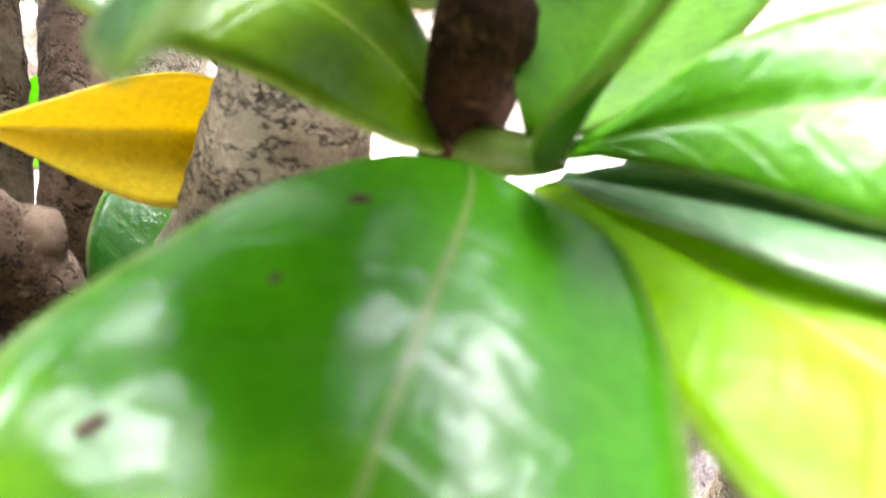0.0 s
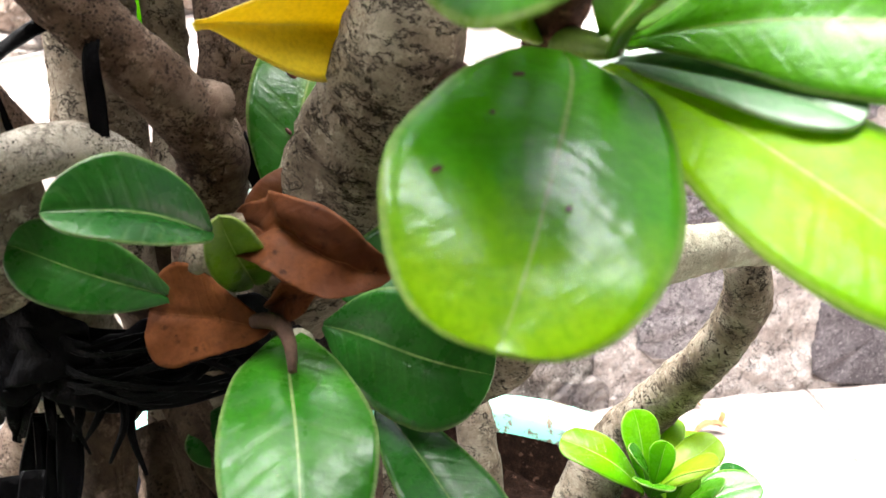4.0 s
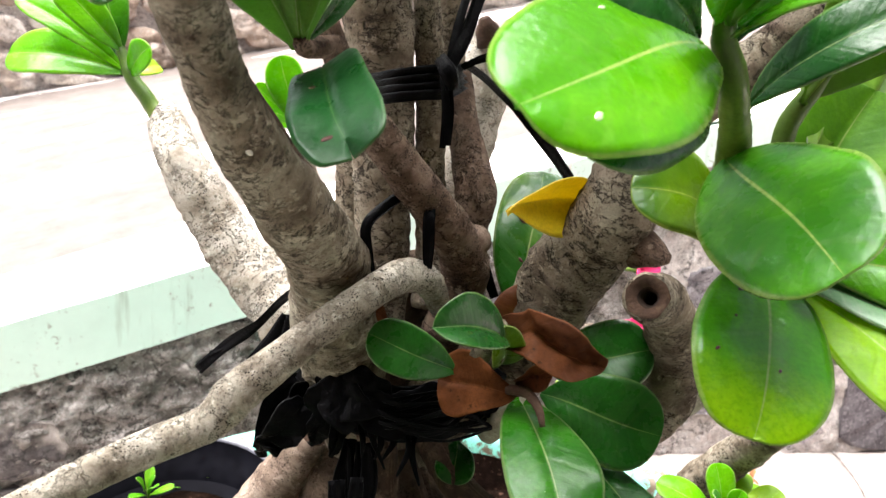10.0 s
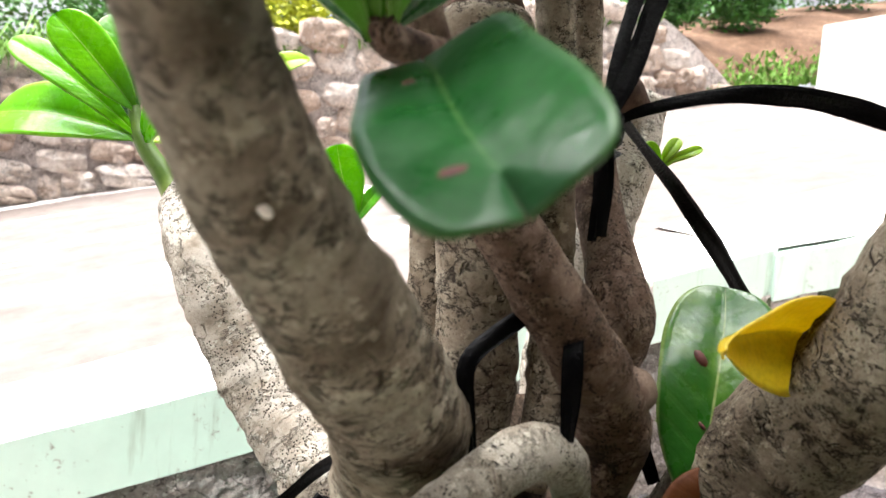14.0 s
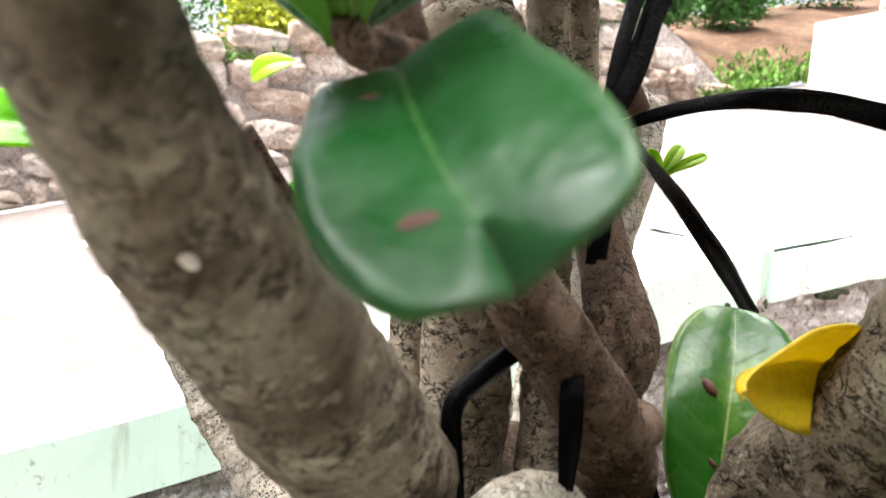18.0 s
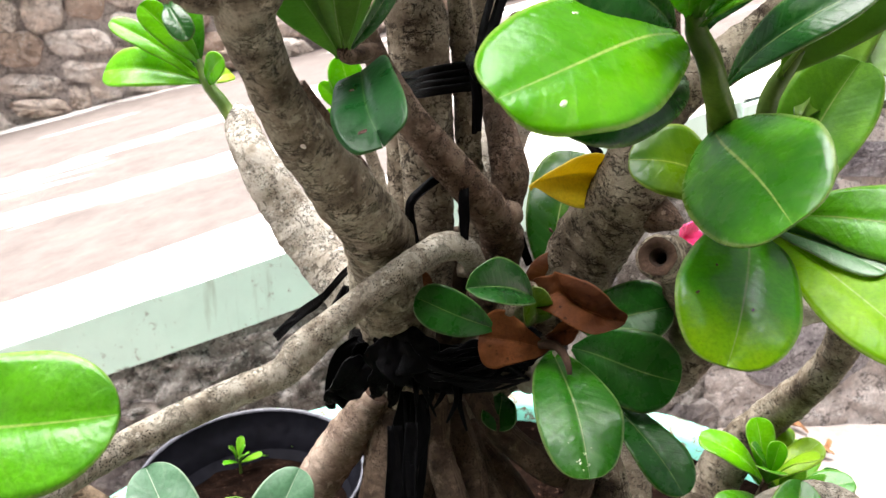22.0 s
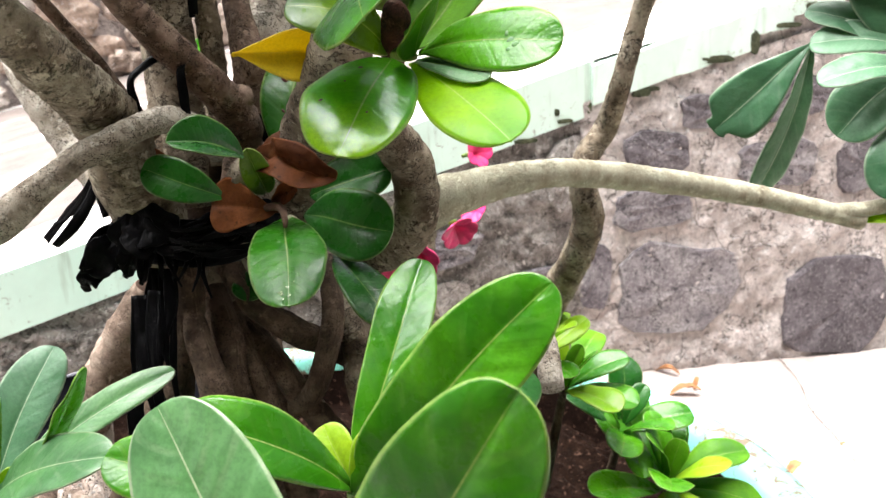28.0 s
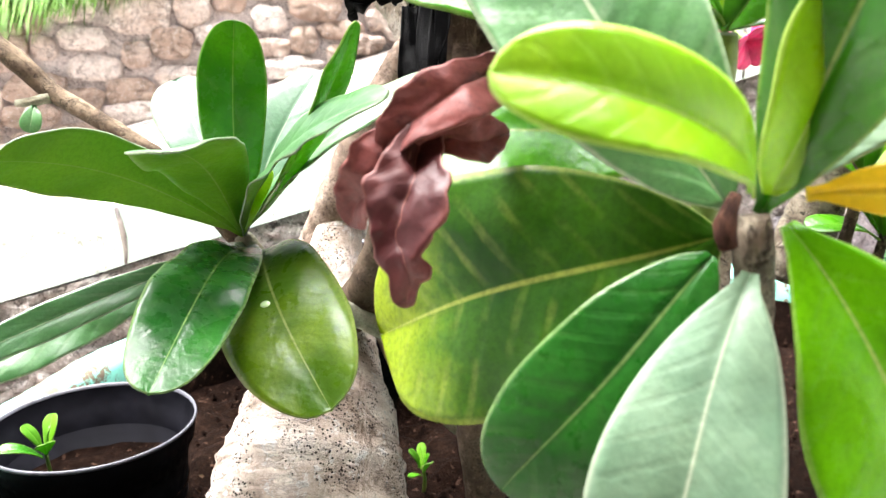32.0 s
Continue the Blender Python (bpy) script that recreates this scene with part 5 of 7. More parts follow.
leaf(tree, (0.029, 0.135, 1.053), (0.068, 0.11, 1.111), (0.263, 0.936, 0.236), 0.055, 0.08, 14, 0.72, LEAF, LEAF_OLIVE)
leaf(tree, (0.051, 0.16, 1.028), (0.11, 0.236, 1.115), (-0.186, 0.797, -0.574), 0.056, 0.04, 14, 0.68, LEAF_SILVER, LEAF_OLIVE)
leaf(tree, (0.168, 0.252, 1.127), (0.131, 0.197, 1.047), (0.056, 0.815, -0.577), 0.079, 0.05, 14, 0.55, LEAF, LEAF_OLIVE)
leaf(tree, (0.038, 0.139, 1.067), (0.086, 0.177, 1.128), (0.201, -0.893, 0.402), 0.044, 0.12, 14, 0.68, LEAF_DARK)
leaf(tree, (0.168, 0.253, 1.131), (0.223, 0.215, 1.099), (0.553, 0.832, -0.04), 0.070, 0.05, 14, 0.55, LEAF, LEAF_OLIVE)
stem(tree, "shoot", BARK_BROWN, [(-0.202, 0.190, 1.067, 0.0062), (-0.208, 0.169, 1.065, 0.0056), (-0.213, 0.151, 1.065, 0.0051), (-0.214, 0.144, 1.070, 0.0036)])
leaf(tree, (-0.216, 0.148, 1.064), (-0.228, 0.08, 1.108), (-0.481, 0.53, 0.698), 0.035, 0.06, 14, 0.68, LEAF)
leaf(tree, (-0.214, 0.146, 1.067), (-0.204, 0.064, 1.124), (-0.122, 0.56, 0.82), 0.037, 0.05, 14, 0.68, LEAF_BRIGHT)
leaf(tree, (-0.212, 0.146, 1.067), (-0.181, 0.096, 1.126), (-0.596, 0.431, 0.678), 0.028, 0.05, 14, 0.68, LEAF)
leaf(tree, (-0.212, 0.148, 1.066), (-0.179, 0.189, 1.126), (0.831, -0.551, -0.081), 0.017, 0.05, 14, 0.68, LEAF_DARK)
leaf(tree, (-0.217, 0.149, 1.064), (-0.245, 0.17, 1.101), (-0.119, -0.9, 0.419), 0.020, 0.05, 14, 0.68, LEAF_DARK)
heart_leaf = leaf(tree, (-0.2005, 0.127, 1.0566), (-0.1765, 0.0505, 1.025), (-0.43, -0.458, 0.778), 0.041, 0.05, 18, 0.62, LEAF_HEART, None, "leaf", "", 0.0, 0.0, 0.0, 0.15, 0.0, 0.06, 0.14)
leaf(tree, (-0.262, 0.013, 1.093), (-0.287, 0.023, 1.096), (-0.24, -0.782, 0.575), 0.011, 0.12, 14, 0.68, LEAF_DARK)
leaf(tree, (-0.257, 0.012, 1.087), (-0.245, 0, 1.073), (-0.018, -0.746, 0.666), 0.011, 0.12, 14, 0.68, LEAF_DARK)
leaf(tree, (-0.41, 0.433, 1.035), (-0.521, 0.45, 1.046), (-0.064, -0.812, 0.58), 0.048, 0.1, 14, 0.68, LEAF_BRIGHT)
leaf(tree, (-0.41, 0.433, 1.035), (-0.5, 0.43, 1.093), (0.335, -0.811, 0.479), 0.025, 0.1, 14, 0.68, LEAF_BRIGHT)
leaf(tree, (-0.417, 0.437, 1.053), (-0.457, 0.405, 1.107), (0.703, -0.703, 0.108), 0.034, 0.1, 14, 0.68, LEAF_BRIGHT)
leaf(tree, (-0.417, 0.437, 1.053), (-0.476, 0.496, 1.106), (0.078, -0.619, 0.781), 0.036, 0.1, 14, 0.68, LEAF)
leaf(tree, (-0.417, 0.437, 1.053), (-0.435, 0.439, 1.116), (0.439, -0.885, 0.156), 0.035, 0.1, 14, 0.68, LEAF)
leaf(tree, (-0.41, 0.433, 1.035), (-0.501, 0.528, 1.072), (-0.135, -0.468, 0.874), 0.032, 0.1, 14, 0.68, LEAF_DARK)
leaf(tree, (-0.41, 0.433, 1.035), (-0.384, 0.409, 1.059), (-0.616, -0.781, -0.098), 0.027, 0.1, 14, 0.68, LEAF_BRIGHT)
leaf(tree, (-0.41, 0.433, 1.035), (-0.397, 0.466, 1.043), (0.585, -0.402, 0.705), 0.020, 0.1, 14, 0.68, LEAF_YOUNG)
leaf(tree, (-0.092, 0.356, 1.045), (-0.083, 0.361, 1.061), (-0.156, -0.9, 0.408), 0.008, 0.12, 14, 0.68, LEAF_YOUNG)
leaf(tree, (-0.092, 0.356, 1.045), (-0.101, 0.35, 1.057), (0.139, -0.936, -0.325), 0.007, 0.12, 14, 0.68, LEAF_YOUNG)
leaf(tree, (-0.092, 0.356, 1.045), (-0.07, 0.361, 1.057), (0.021, -0.912, 0.409), 0.006, 0.12, 14, 0.68, LEAF_YOUNG)
# unseen crown rosettes, added above the stems to shade the trunk
for foot, hub, lean, seed in (((-0.165, 0.315, 1.18), (-0.175, 0.31, 1.34), (-0.1, -0.1, 1), 61), ((-0.151, 0.36, 1.2), (-0.13, 0.37, 1.4), (0.1, 0.1, 1), 62), ((-0.221, 0.189, 1.13), (-0.235, 0.2, 1.31), (-0.1, 0.1, 1), 63), ((-0.218, 0.013, 1.125), (-0.24, 0.1, 1.36), (-0.2, 0.0, 1), 64), ((0.09, 0.162, 1.148), (-0.02, 0.26, 1.4), (0.0, 0.1, 1), 65)):
    middle = (Vector(foot) + Vector(hub)) / 2 + Vector((0.008, 0.006, 0))
    stem(tree, "branch", BARK, [(*foot, 0.009), (*middle, 0.0085), (*hub, 0.006)])
    rosette(tree, hub, lean, 15, 0.125, 0.056, (LEAF, LEAF_DARK, LEAF), seed, (25, 100))
stem(tree, "shoot", BARK, [(-0.121, 0.247, 0.827, 0.0146), (-0.116, 0.226, 0.865, 0.0120), (-0.110, 0.213, 0.893, 0.0103), (-0.094, 0.216, 0.901, 0.0081)])
stem(tree, "shoot", BARK_OLIVE, [(-0.100, 0.236, 0.821, 0.0096), (-0.083, 0.221, 0.842, 0.0083), (-0.075, 0.214, 0.852, 0.0068)])
leaf(tree, (-0.099, 0.178, 0.91), (-0.141, 0.143, 0.926), (0.15, -0.7, 0.65), 0.038, 0.1, 30, 0.58, LEAF_DARK, None, "leaf", "", 0.0, 0.0, 0.0, 0.0, 0.0015)
leaf(tree, (-0.123, 0.208, 0.874), (-0.179, 0.193, 0.902), (0.36, -0.904, 0.23), 0.034, 0.1, 14, 0.68, LEAF_DARK)
leaf(tree, (-0.0827, 0.203, 0.864), (-0.135, 0.208, 0.869), (0.1, -0.9, 0.3), 0.045, 0.06, 18, 0.76, LEAF_BROWN, None, "dry_leaf", "red-brown dead leaf with a curled stalk", 0.0, 0.055)
stem(tree, "dry_stalk", CUT, [(-0.092, 0.203, 0.866, 0.0030), (-0.081, 0.196, 0.868, 0.0034), (-0.0745, 0.183, 0.864, 0.0028), (-0.0727, 0.174, 0.857, 0.0018)], label="curled brown stalk", sides=10)
leaf(tree, (-0.101, 0.217, 0.906), (-0.037, 0.188, 0.887), (-0.2, -0.84, 0.42), 0.036, 0.1, 30, 0.5, LEAF_BROWN, None, "dry_leaf", "speckled brown dead leaf", 0.2, 0.065)
leaf(tree, (-0.075, 0.25, 0.878), (-0.0715, 0.25, 0.921), (0.065, -0.996, -0.053), 0.054, 0.06, 8, 0.5, LEAF_RUST, None, "dry_leaf", "orange-brown dead leaf", 0.3, 0.012)
leaf(tree, (-0.084, 0.208, 0.868), (-0.066, 0.2, 0.884), (0.015, -0.965, 0.263), 0.02, 0.12, 40, 0.6, LEAF_BROWN, None, "dry_leaf", "shrivelled dark brown leaf", 0.0, 0.14)
wet_leaf = leaf(tree, (-0.0815, 0.222, 0.854), (-0.0633, 0.114, 0.815), (0.049, -0.519, 0.853), 0.056, 0.1, 8, 0.64, LEAF_WET, None, "leaf", "", 0.0, 0.0, 0.0, 0.0, 0.0012)
leaf(tree, (-0.067, 0.225, 0.855), (0.005, 0.193, 0.845), (-0.314, -0.847, 0.428), 0.059, 0.08, 14, 0.66, LEAF_DARK)
leaf(tree, (-0.044, 0.217, 0.823), (0.001, 0.142, 0.789), (0.229, -0.55, 0.803), 0.04, 0.08, 14, 0.68, LEAF_DARK)
leaf(tree, (-0.063, 0.236, 0.868), (0.004, 0.229, 0.888), (-0.211, -0.8, 0.55), 0.05, 0.08, 14, 0.62, LEAF_DARK)
leaf(tree, (-0.118, 0.252, 0.804), (-0.12, 0.226, 0.784), (0.122, -0.607, 0.785), 0.029, 0.12, 14, 0.68, LEAF_DARK)
scabbed_leaf = leaf(tree, (-0.083, 0.248, 0.895), (-0.067, 0.304, 0.99), (-0.099, -0.82, 0.56), 0.055, 0.08, 12, 0.64, LEAF_MOTTLED)
leaf(tree, (-0.102, 0.189, 0.981), (-0.054, 0.246, 0.981), (0.752, -0.629, -0.199), 0.048, -0.12, 34, 0.78, LEAF_YELLOW, None, "yellow_leaf", "curled bright yellow dying leaf")
leaf(tree, (-0.171, 0.233, 0.897), (-0.186, 0.216, 0.912), (0.725, -0.685, -0.07), 0.014, 0.12, 14, 0.68, LEAF_BROWN, None, "dry_leaf")
leaf(tree, (-0.095, 0.2235, 0.8742), (-0.098, 0.185, 0.914), (0.2, -0.95, 0.1), 0.025, 0.1, 24, 0.6, LEAF_AGED)
leaf(tree, (0.545, 0.422, 0.952), (0.499, 0.452, 1.069), (-0.51, -0.86, 0.022), 0.073, 0.08, 14, 0.6, LEAF_SKY_SHEEN)
leaf(tree, (0.539, 0.424, 0.958), (0.445, 0.457, 0.969), (-0.175, -0.721, 0.67), 0.047, 0.12, 14, 0.68, LEAF_SKY_SHEEN)
leaf(tree, (0.451, 0.457, 0.972), (0.36, 0.495, 0.876), (-0.467, -0.879, 0.1), 0.068, 0.1, 14, 0.75, LEAF_SKY_SHEEN, None, "leaf", "", 0.0, 0.0, 0.5)
leaf(tree, (0.451, 0.463, 0.974), (0.408, 0.493, 0.794), (0.156, -0.968, -0.198), 0.041, 0.08, 14, 0.68, LEAF_SKY_SHEEN)
leaf(tree, (0.538, 0.419, 0.94), (0.462, 0.417, 0.874), (-0.431, -0.736, 0.522), 0.068, 0.12, 14, 0.68, LEAF_SKY_SHEEN)
leaf(tree, (0.549, 0.41, 0.904), (0.497, 0.37, 0.813), (-0.399, -0.731, 0.553), 0.067, 0.12, 14, 0.68, LEAF_SKY_SHEEN)
leaf(tree, (0.544, 0.408, 0.935), (0.43, 0.402, 0.931), (-0.01, -0.513, 0.858), 0.048, 0.12, 14, 0.68, LEAF_SKY_SHEEN)
leaf(tree, (0.546, 0.429, 0.981), (0.436, 0.472, 1.049), (0.146, -0.71, 0.689), 0.037, 0.12, 14, 0.68, LEAF_SKY_SHEEN)
leaf(tree, (0.566, 0.446, 1.01), (0.406, 0.511, 1.077), (0.135, -0.529, 0.838), 0.044, 0.12, 14, 0.68, LEAF_SKY_SHEEN)
leaf(tree, (0.545, 0.432, 0.95), (0.45, 0.481, 1.004), (-0.051, -0.783, 0.62), 0.044, 0.12, 14, 0.68, LEAF_SKY_SHEEN)
leaf(tree, (0.543, 0.395, 0.925), (0.556, 0.356, 0.855), (-0.59, -0.75, 0.298), 0.065, 0.12, 14, 0.68, LEAF_SKY_SHEEN)
leaf(tree, (0.55, 0.405, 0.966), (0.597, 0.396, 1.024), (-0.463, -0.851, 0.247), 0.065, 0.12, 14, 0.68, LEAF_SKY_SHEEN)
leaf(tree, (0.481, 0.39, 0.788), (0.521, 0.383, 0.79), (-0.156, -0.671, 0.725), 0.018, 0.12, 14, 0.68, LEAF_YOUNG)

# the shoot behind, with its sprig
sprig = thing("young_desert_rose", (-0.33, 0.86, SOIL_Z), "thin young desert rose sprig behind the trunk", "plant", "desert roses")
stem(sprig, "stem", BARK, [(-0.296, 0.863, 0.775, 0.0114), (-0.315, 0.860, 0.869, 0.0100), (-0.334, 0.859, 0.927, 0.0093), (-0.341, 0.857, 0.956, 0.0079)])
leaf(sprig, (-0.342, 0.857, 0.96), (-0.3655, 0.8426, 1.0561), (0.219, -0.971, -0.092), 0.056, 0.05, 14, 0.68, LEAF_BRIGHT)
leaf(sprig, (-0.342, 0.857, 0.96), (-0.3978, 0.8382, 1.0158), (0.304, -0.952, -0.044), 0.03, 0.06, 14, 0.68, LEAF_BRIGHT)
leaf(sprig, (-0.342, 0.857, 0.96), (-0.3084, 0.8513, 1.0127), (-0.3, -0.9, 0.2), 0.022, 0.06, 14, 0.68, LEAF)
leaf(sprig, (-0.342, 0.857, 0.96), (-0.388, 0.8151, 0.9726), (0.5, -0.8, 0.3), 0.022, 0.06, 14, 0.68, LEAF_BRIGHT)
leaf(sprig, (-0.342, 0.857, 0.96), (-0.356, 0.902, 1.038), (0.115, -0.854, 0.507), 0.034, 0.08, 14, 0.68, LEAF)
leaf(sprig, (-0.4324, 0.9494, 1.1679), (-0.4848, 0.9453, 1.1406), (0.2, -0.8, 0.5), 0.034, 0.2, 14, 0.6, LEAF_YOUNG)

# left plant: cut stem over a swollen base, and its leafy side shoot
caudex_plant = thing("desert_rose", (-0.30, 0.36, SOIL_Z), "desert rose with a swollen pale base and a cut-back stem", "plant", "desert roses")
stem(caudex_plant, "cut_stem", BARK_PINK, [(-0.391, 0.306, 0.469, 0.0312), (-0.359, 0.301, 0.542, 0.0253), (-0.330, 0.302, 0.601, 0.0220), (-0.283, 0.296, 0.687, 0.0206), (-0.246, 0.293, 0.746, 0.0190), (-0.229, 0.290, 0.774, 0.0148), (-0.224, 0.288, 0.783, 0.0113)], CUT, "cut-back pale stem")
stem(caudex_plant, "swollen_base", BARK_CAUDEX, [(-0.310, 0.308, 0.636, 0.0209), (-0.304, 0.279, 0.595, 0.0254), (-0.298, 0.251, 0.556, 0.0320), (-0.292, 0.212, 0.520, 0.0471), (-0.285, 0.173, 0.483, 0.0650), (-0.281, 0.145, 0.446, 0.0736), (-0.282, 0.135, 0.404, 0.0693)], label="swollen pale caudex", lump=0.06, sides=36)
stem(caudex_plant, "spur", BARK_CAUDEX, [(-0.320, 0.162, 0.476, 0.0157), (-0.328, 0.165, 0.496, 0.0090), (-0.333, 0.165, 0.505, 0.0031)])
stem(caudex_plant, "root", BARK_PINK, [(-0.242, 0.224, 0.585, 0.0157), (-0.213, 0.197, 0.540, 0.0152), (-0.173, 0.177, 0.515, 0.0157), (-0.139, 0.176, 0.490, 0.0167)])
stem(caudex_plant, "shoot", BARK_OLIVE, [(-0.214, 0.211, 0.549, 0.0077), (-0.254, 0.18, 0.584, 0.0079), (-0.287, 0.15, 0.615, 0.0085), (-0.302, 0.135, 0.638, 0.0088), (-0.306, 0.13, 0.653, 0.006)])
SHOOT_TIP = (-0.306, 0.13, 0.655)
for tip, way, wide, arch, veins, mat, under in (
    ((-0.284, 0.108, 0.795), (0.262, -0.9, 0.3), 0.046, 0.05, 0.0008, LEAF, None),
    ((-0.386, 0.19, 0.762), (0.5, -0.75, 0.35), 0.052, 0.08, 0.001, LEAF_SKY_SHEEN, None),
    ((-0.268, 0.194, 0.764), (-0.049, -0.9, 0.35), 0.048, 0.06, 0.001, LEAF_SKY_SHEEN, None),
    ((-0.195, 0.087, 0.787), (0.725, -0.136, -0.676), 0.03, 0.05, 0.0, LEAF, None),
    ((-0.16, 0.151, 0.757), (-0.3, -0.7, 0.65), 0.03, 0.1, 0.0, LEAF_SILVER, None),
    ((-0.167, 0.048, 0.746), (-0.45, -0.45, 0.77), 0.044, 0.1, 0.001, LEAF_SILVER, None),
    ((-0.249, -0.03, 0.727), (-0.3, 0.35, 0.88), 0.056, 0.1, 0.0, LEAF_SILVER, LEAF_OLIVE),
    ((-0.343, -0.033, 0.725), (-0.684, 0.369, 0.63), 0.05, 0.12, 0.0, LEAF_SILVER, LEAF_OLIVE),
    ((-0.44, 0.094, 0.717), (0.376, -0.45, 0.8), 0.052, 0.12, 0.001, LEAF_SKY_SHEEN, None),
    ((-0.425, 0.185, 0.7), (0.5, -0.4, 0.76), 0.05, 0.12, 0.001, LEAF_SKY_SHEEN, None),
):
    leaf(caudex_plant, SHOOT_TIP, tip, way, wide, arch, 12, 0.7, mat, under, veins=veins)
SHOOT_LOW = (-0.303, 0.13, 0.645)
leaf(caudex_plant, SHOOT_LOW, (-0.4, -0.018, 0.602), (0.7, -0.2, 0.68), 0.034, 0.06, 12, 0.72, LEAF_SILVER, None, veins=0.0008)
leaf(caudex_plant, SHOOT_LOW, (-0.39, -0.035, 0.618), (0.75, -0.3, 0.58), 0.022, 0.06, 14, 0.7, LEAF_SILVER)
leaf(caudex_plant, SHOOT_LOW, (-0.246, -0.066, 0.624), (0.3, -0.1, 0.93), 0.052, 0.1, 10, 0.62, LEAF_DARK, None, veins=0.0008)
aged_leaf = leaf(caudex_plant, (-0.295, 0.13, 0.643), (-0.19, 0.0, 0.59), (-0.15, -0.45, 0.88), 0.075, 0.13, 10, 0.62, LEAF_AGED)
leaf(caudex_plant, SHOOT_TIP, (-0.275, 0.12, 0.7), (-0.113, -0.885, -0.451), 0.012, 0.12, 14, 0.68, LEAF_YOUNG)
stem(caudex_plant, "twig", BARK_TWIG, [(-0.603, 0.218, 0.821, 0.0096), (-0.557, 0.225, 0.781, 0.0093), (-0.534, 0.229, 0.758, 0.0084), (-0.478, 0.220, 0.730, 0.0073), (-0.417, 0.215, 0.695, 0.0068), (-0.391, 0.230, 0.654, 0.0085), (-0.365, 0.262, 0.594, 0.0090)], label="bare left branch")
stem(caudex_plant, "spur", BARK_OLIVE, [(-0.532, 0.225, 0.754, 0.0051), (-0.549, 0.220, 0.751, 0.0037), (-0.563, 0.218, 0.750, 0.0032)])
leaf(caudex_plant, (-0.547, 0.22, 0.749), (-0.546, 0.209, 0.725), (0.607, -0.714, 0.348), 0.018, 0.12, 14, 0.68, LEAF_SILVER)

# front plant
front_plant = thing("desert_rose", (0.0, -0.06, SOIL_Z), "desert rose with two broad leaf rosettes and a dead maroon leaf", "plant", "desert roses")
stem(front_plant, "stem", BARK, [(0.002, 0.026, 0.331, 0.0110), (0.001, -0.031, 0.547, 0.0072), (-0.002, -0.089, 0.665, 0.0056), (-0.006, -0.113, 0.702, 0.0055), (-0.007, -0.115, 0.713, 0.0046)])
stem(front_plant, "bud", BARK_STUB, [(-0.014, -0.125, 0.706, 0.0030), (-0.015, -0.125, 0.712, 0.0039), (-0.012, -0.122, 0.720, 0.0018)], lump=0.3)
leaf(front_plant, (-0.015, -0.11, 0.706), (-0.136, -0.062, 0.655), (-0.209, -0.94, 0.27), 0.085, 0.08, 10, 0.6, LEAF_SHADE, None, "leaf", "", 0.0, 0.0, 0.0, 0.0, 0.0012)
leaf(front_plant, (-0.017, -0.117, 0.702), (-0.076, -0.131, 0.632), (0.006, -0.943, 0.332), 0.042, 0.08, 4, 0.6, LEAF_DARK, None, "leaf", "", 0.0, 0.0, 0.0, 0.0, 0.0015)
leaf(front_plant, (-0.008, -0.124, 0.699), (-0.034, -0.163, 0.617), (-0.076, -0.9, 0.42), 0.048, 0.1, 6, 0.68, LEAF_PALE_SHEEN)
leaf(front_plant, (0.002, -0.118, 0.711), (0.05, -0.117, 0.618), (-0.12, -0.6, 0.8), 0.062, 0.1, 8, 0.68, LEAF_BRIGHT)
leaf(front_plant, (-0.009, -0.131, 0.722), (-0.065, -0.181, 0.754), (0.728, -0.602, 0.326), 0.029, 0.2, 20, 0.68, LEAF_YOUNG)
leaf(front_plant, (-0.003, -0.119, 0.719), (0.0145, -0.124, 0.776), (0.467, -0.882, 0.07), 0.034, 0.06, 14, 0.62, LEAF_YOUNG)
leaf(front_plant, (0.005, -0.113, 0.721), (0.047, -0.085, 0.763), (0.124, -0.872, 0.474), 0.029, 0.12, 14, 0.68, LEAF_PALE_SHEEN)
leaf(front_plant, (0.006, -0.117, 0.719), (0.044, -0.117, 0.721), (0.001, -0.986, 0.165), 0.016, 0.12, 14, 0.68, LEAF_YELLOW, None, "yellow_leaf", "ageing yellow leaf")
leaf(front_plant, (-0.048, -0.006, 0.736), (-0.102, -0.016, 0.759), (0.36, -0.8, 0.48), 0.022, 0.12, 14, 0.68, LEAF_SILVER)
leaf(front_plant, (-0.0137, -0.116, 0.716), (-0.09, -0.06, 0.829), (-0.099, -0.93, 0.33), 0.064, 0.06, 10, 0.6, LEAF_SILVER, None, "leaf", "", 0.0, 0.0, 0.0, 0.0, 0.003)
leaf(front_plant, (-0.022, -0.056, 0.725), (-0.1275, -0.056, 0.7313), (-0.1, -0.72, 0.68), 0.052, 0.1, 10, 0.6, LEAF)
leaf(front_plant, (-0.075, -0.075, 0.755), (-0.122, -0.099, 0.732), (0.247, -0.878, 0.411), 0.024, 0.12, 26, 0.55, LEAF_MAROON, None, "dead_leaf", "shrivelled maroon dead leaf", 0.1, 0.08)
leaf(front_plant, (-0.102, -0.09, 0.739), (-0.109, -0.121, 0.69), (-0.058, -0.838, 0.543), 0.025, 0.12, 26, 0.55, LEAF_MAROON, None, "dead_leaf", "shrivelled maroon dead leaf", 0.5, 0.12)
leaf(front_plant, (-0.111, -0.091, 0.741), (-0.131, -0.1, 0.708), (-0.028, -0.961, 0.276), 0.022, 0.12, 26, 0.55, LEAF_MAROON, None, "dead_leaf", "shrivelled maroon dead leaf", 0.4, 0.12)
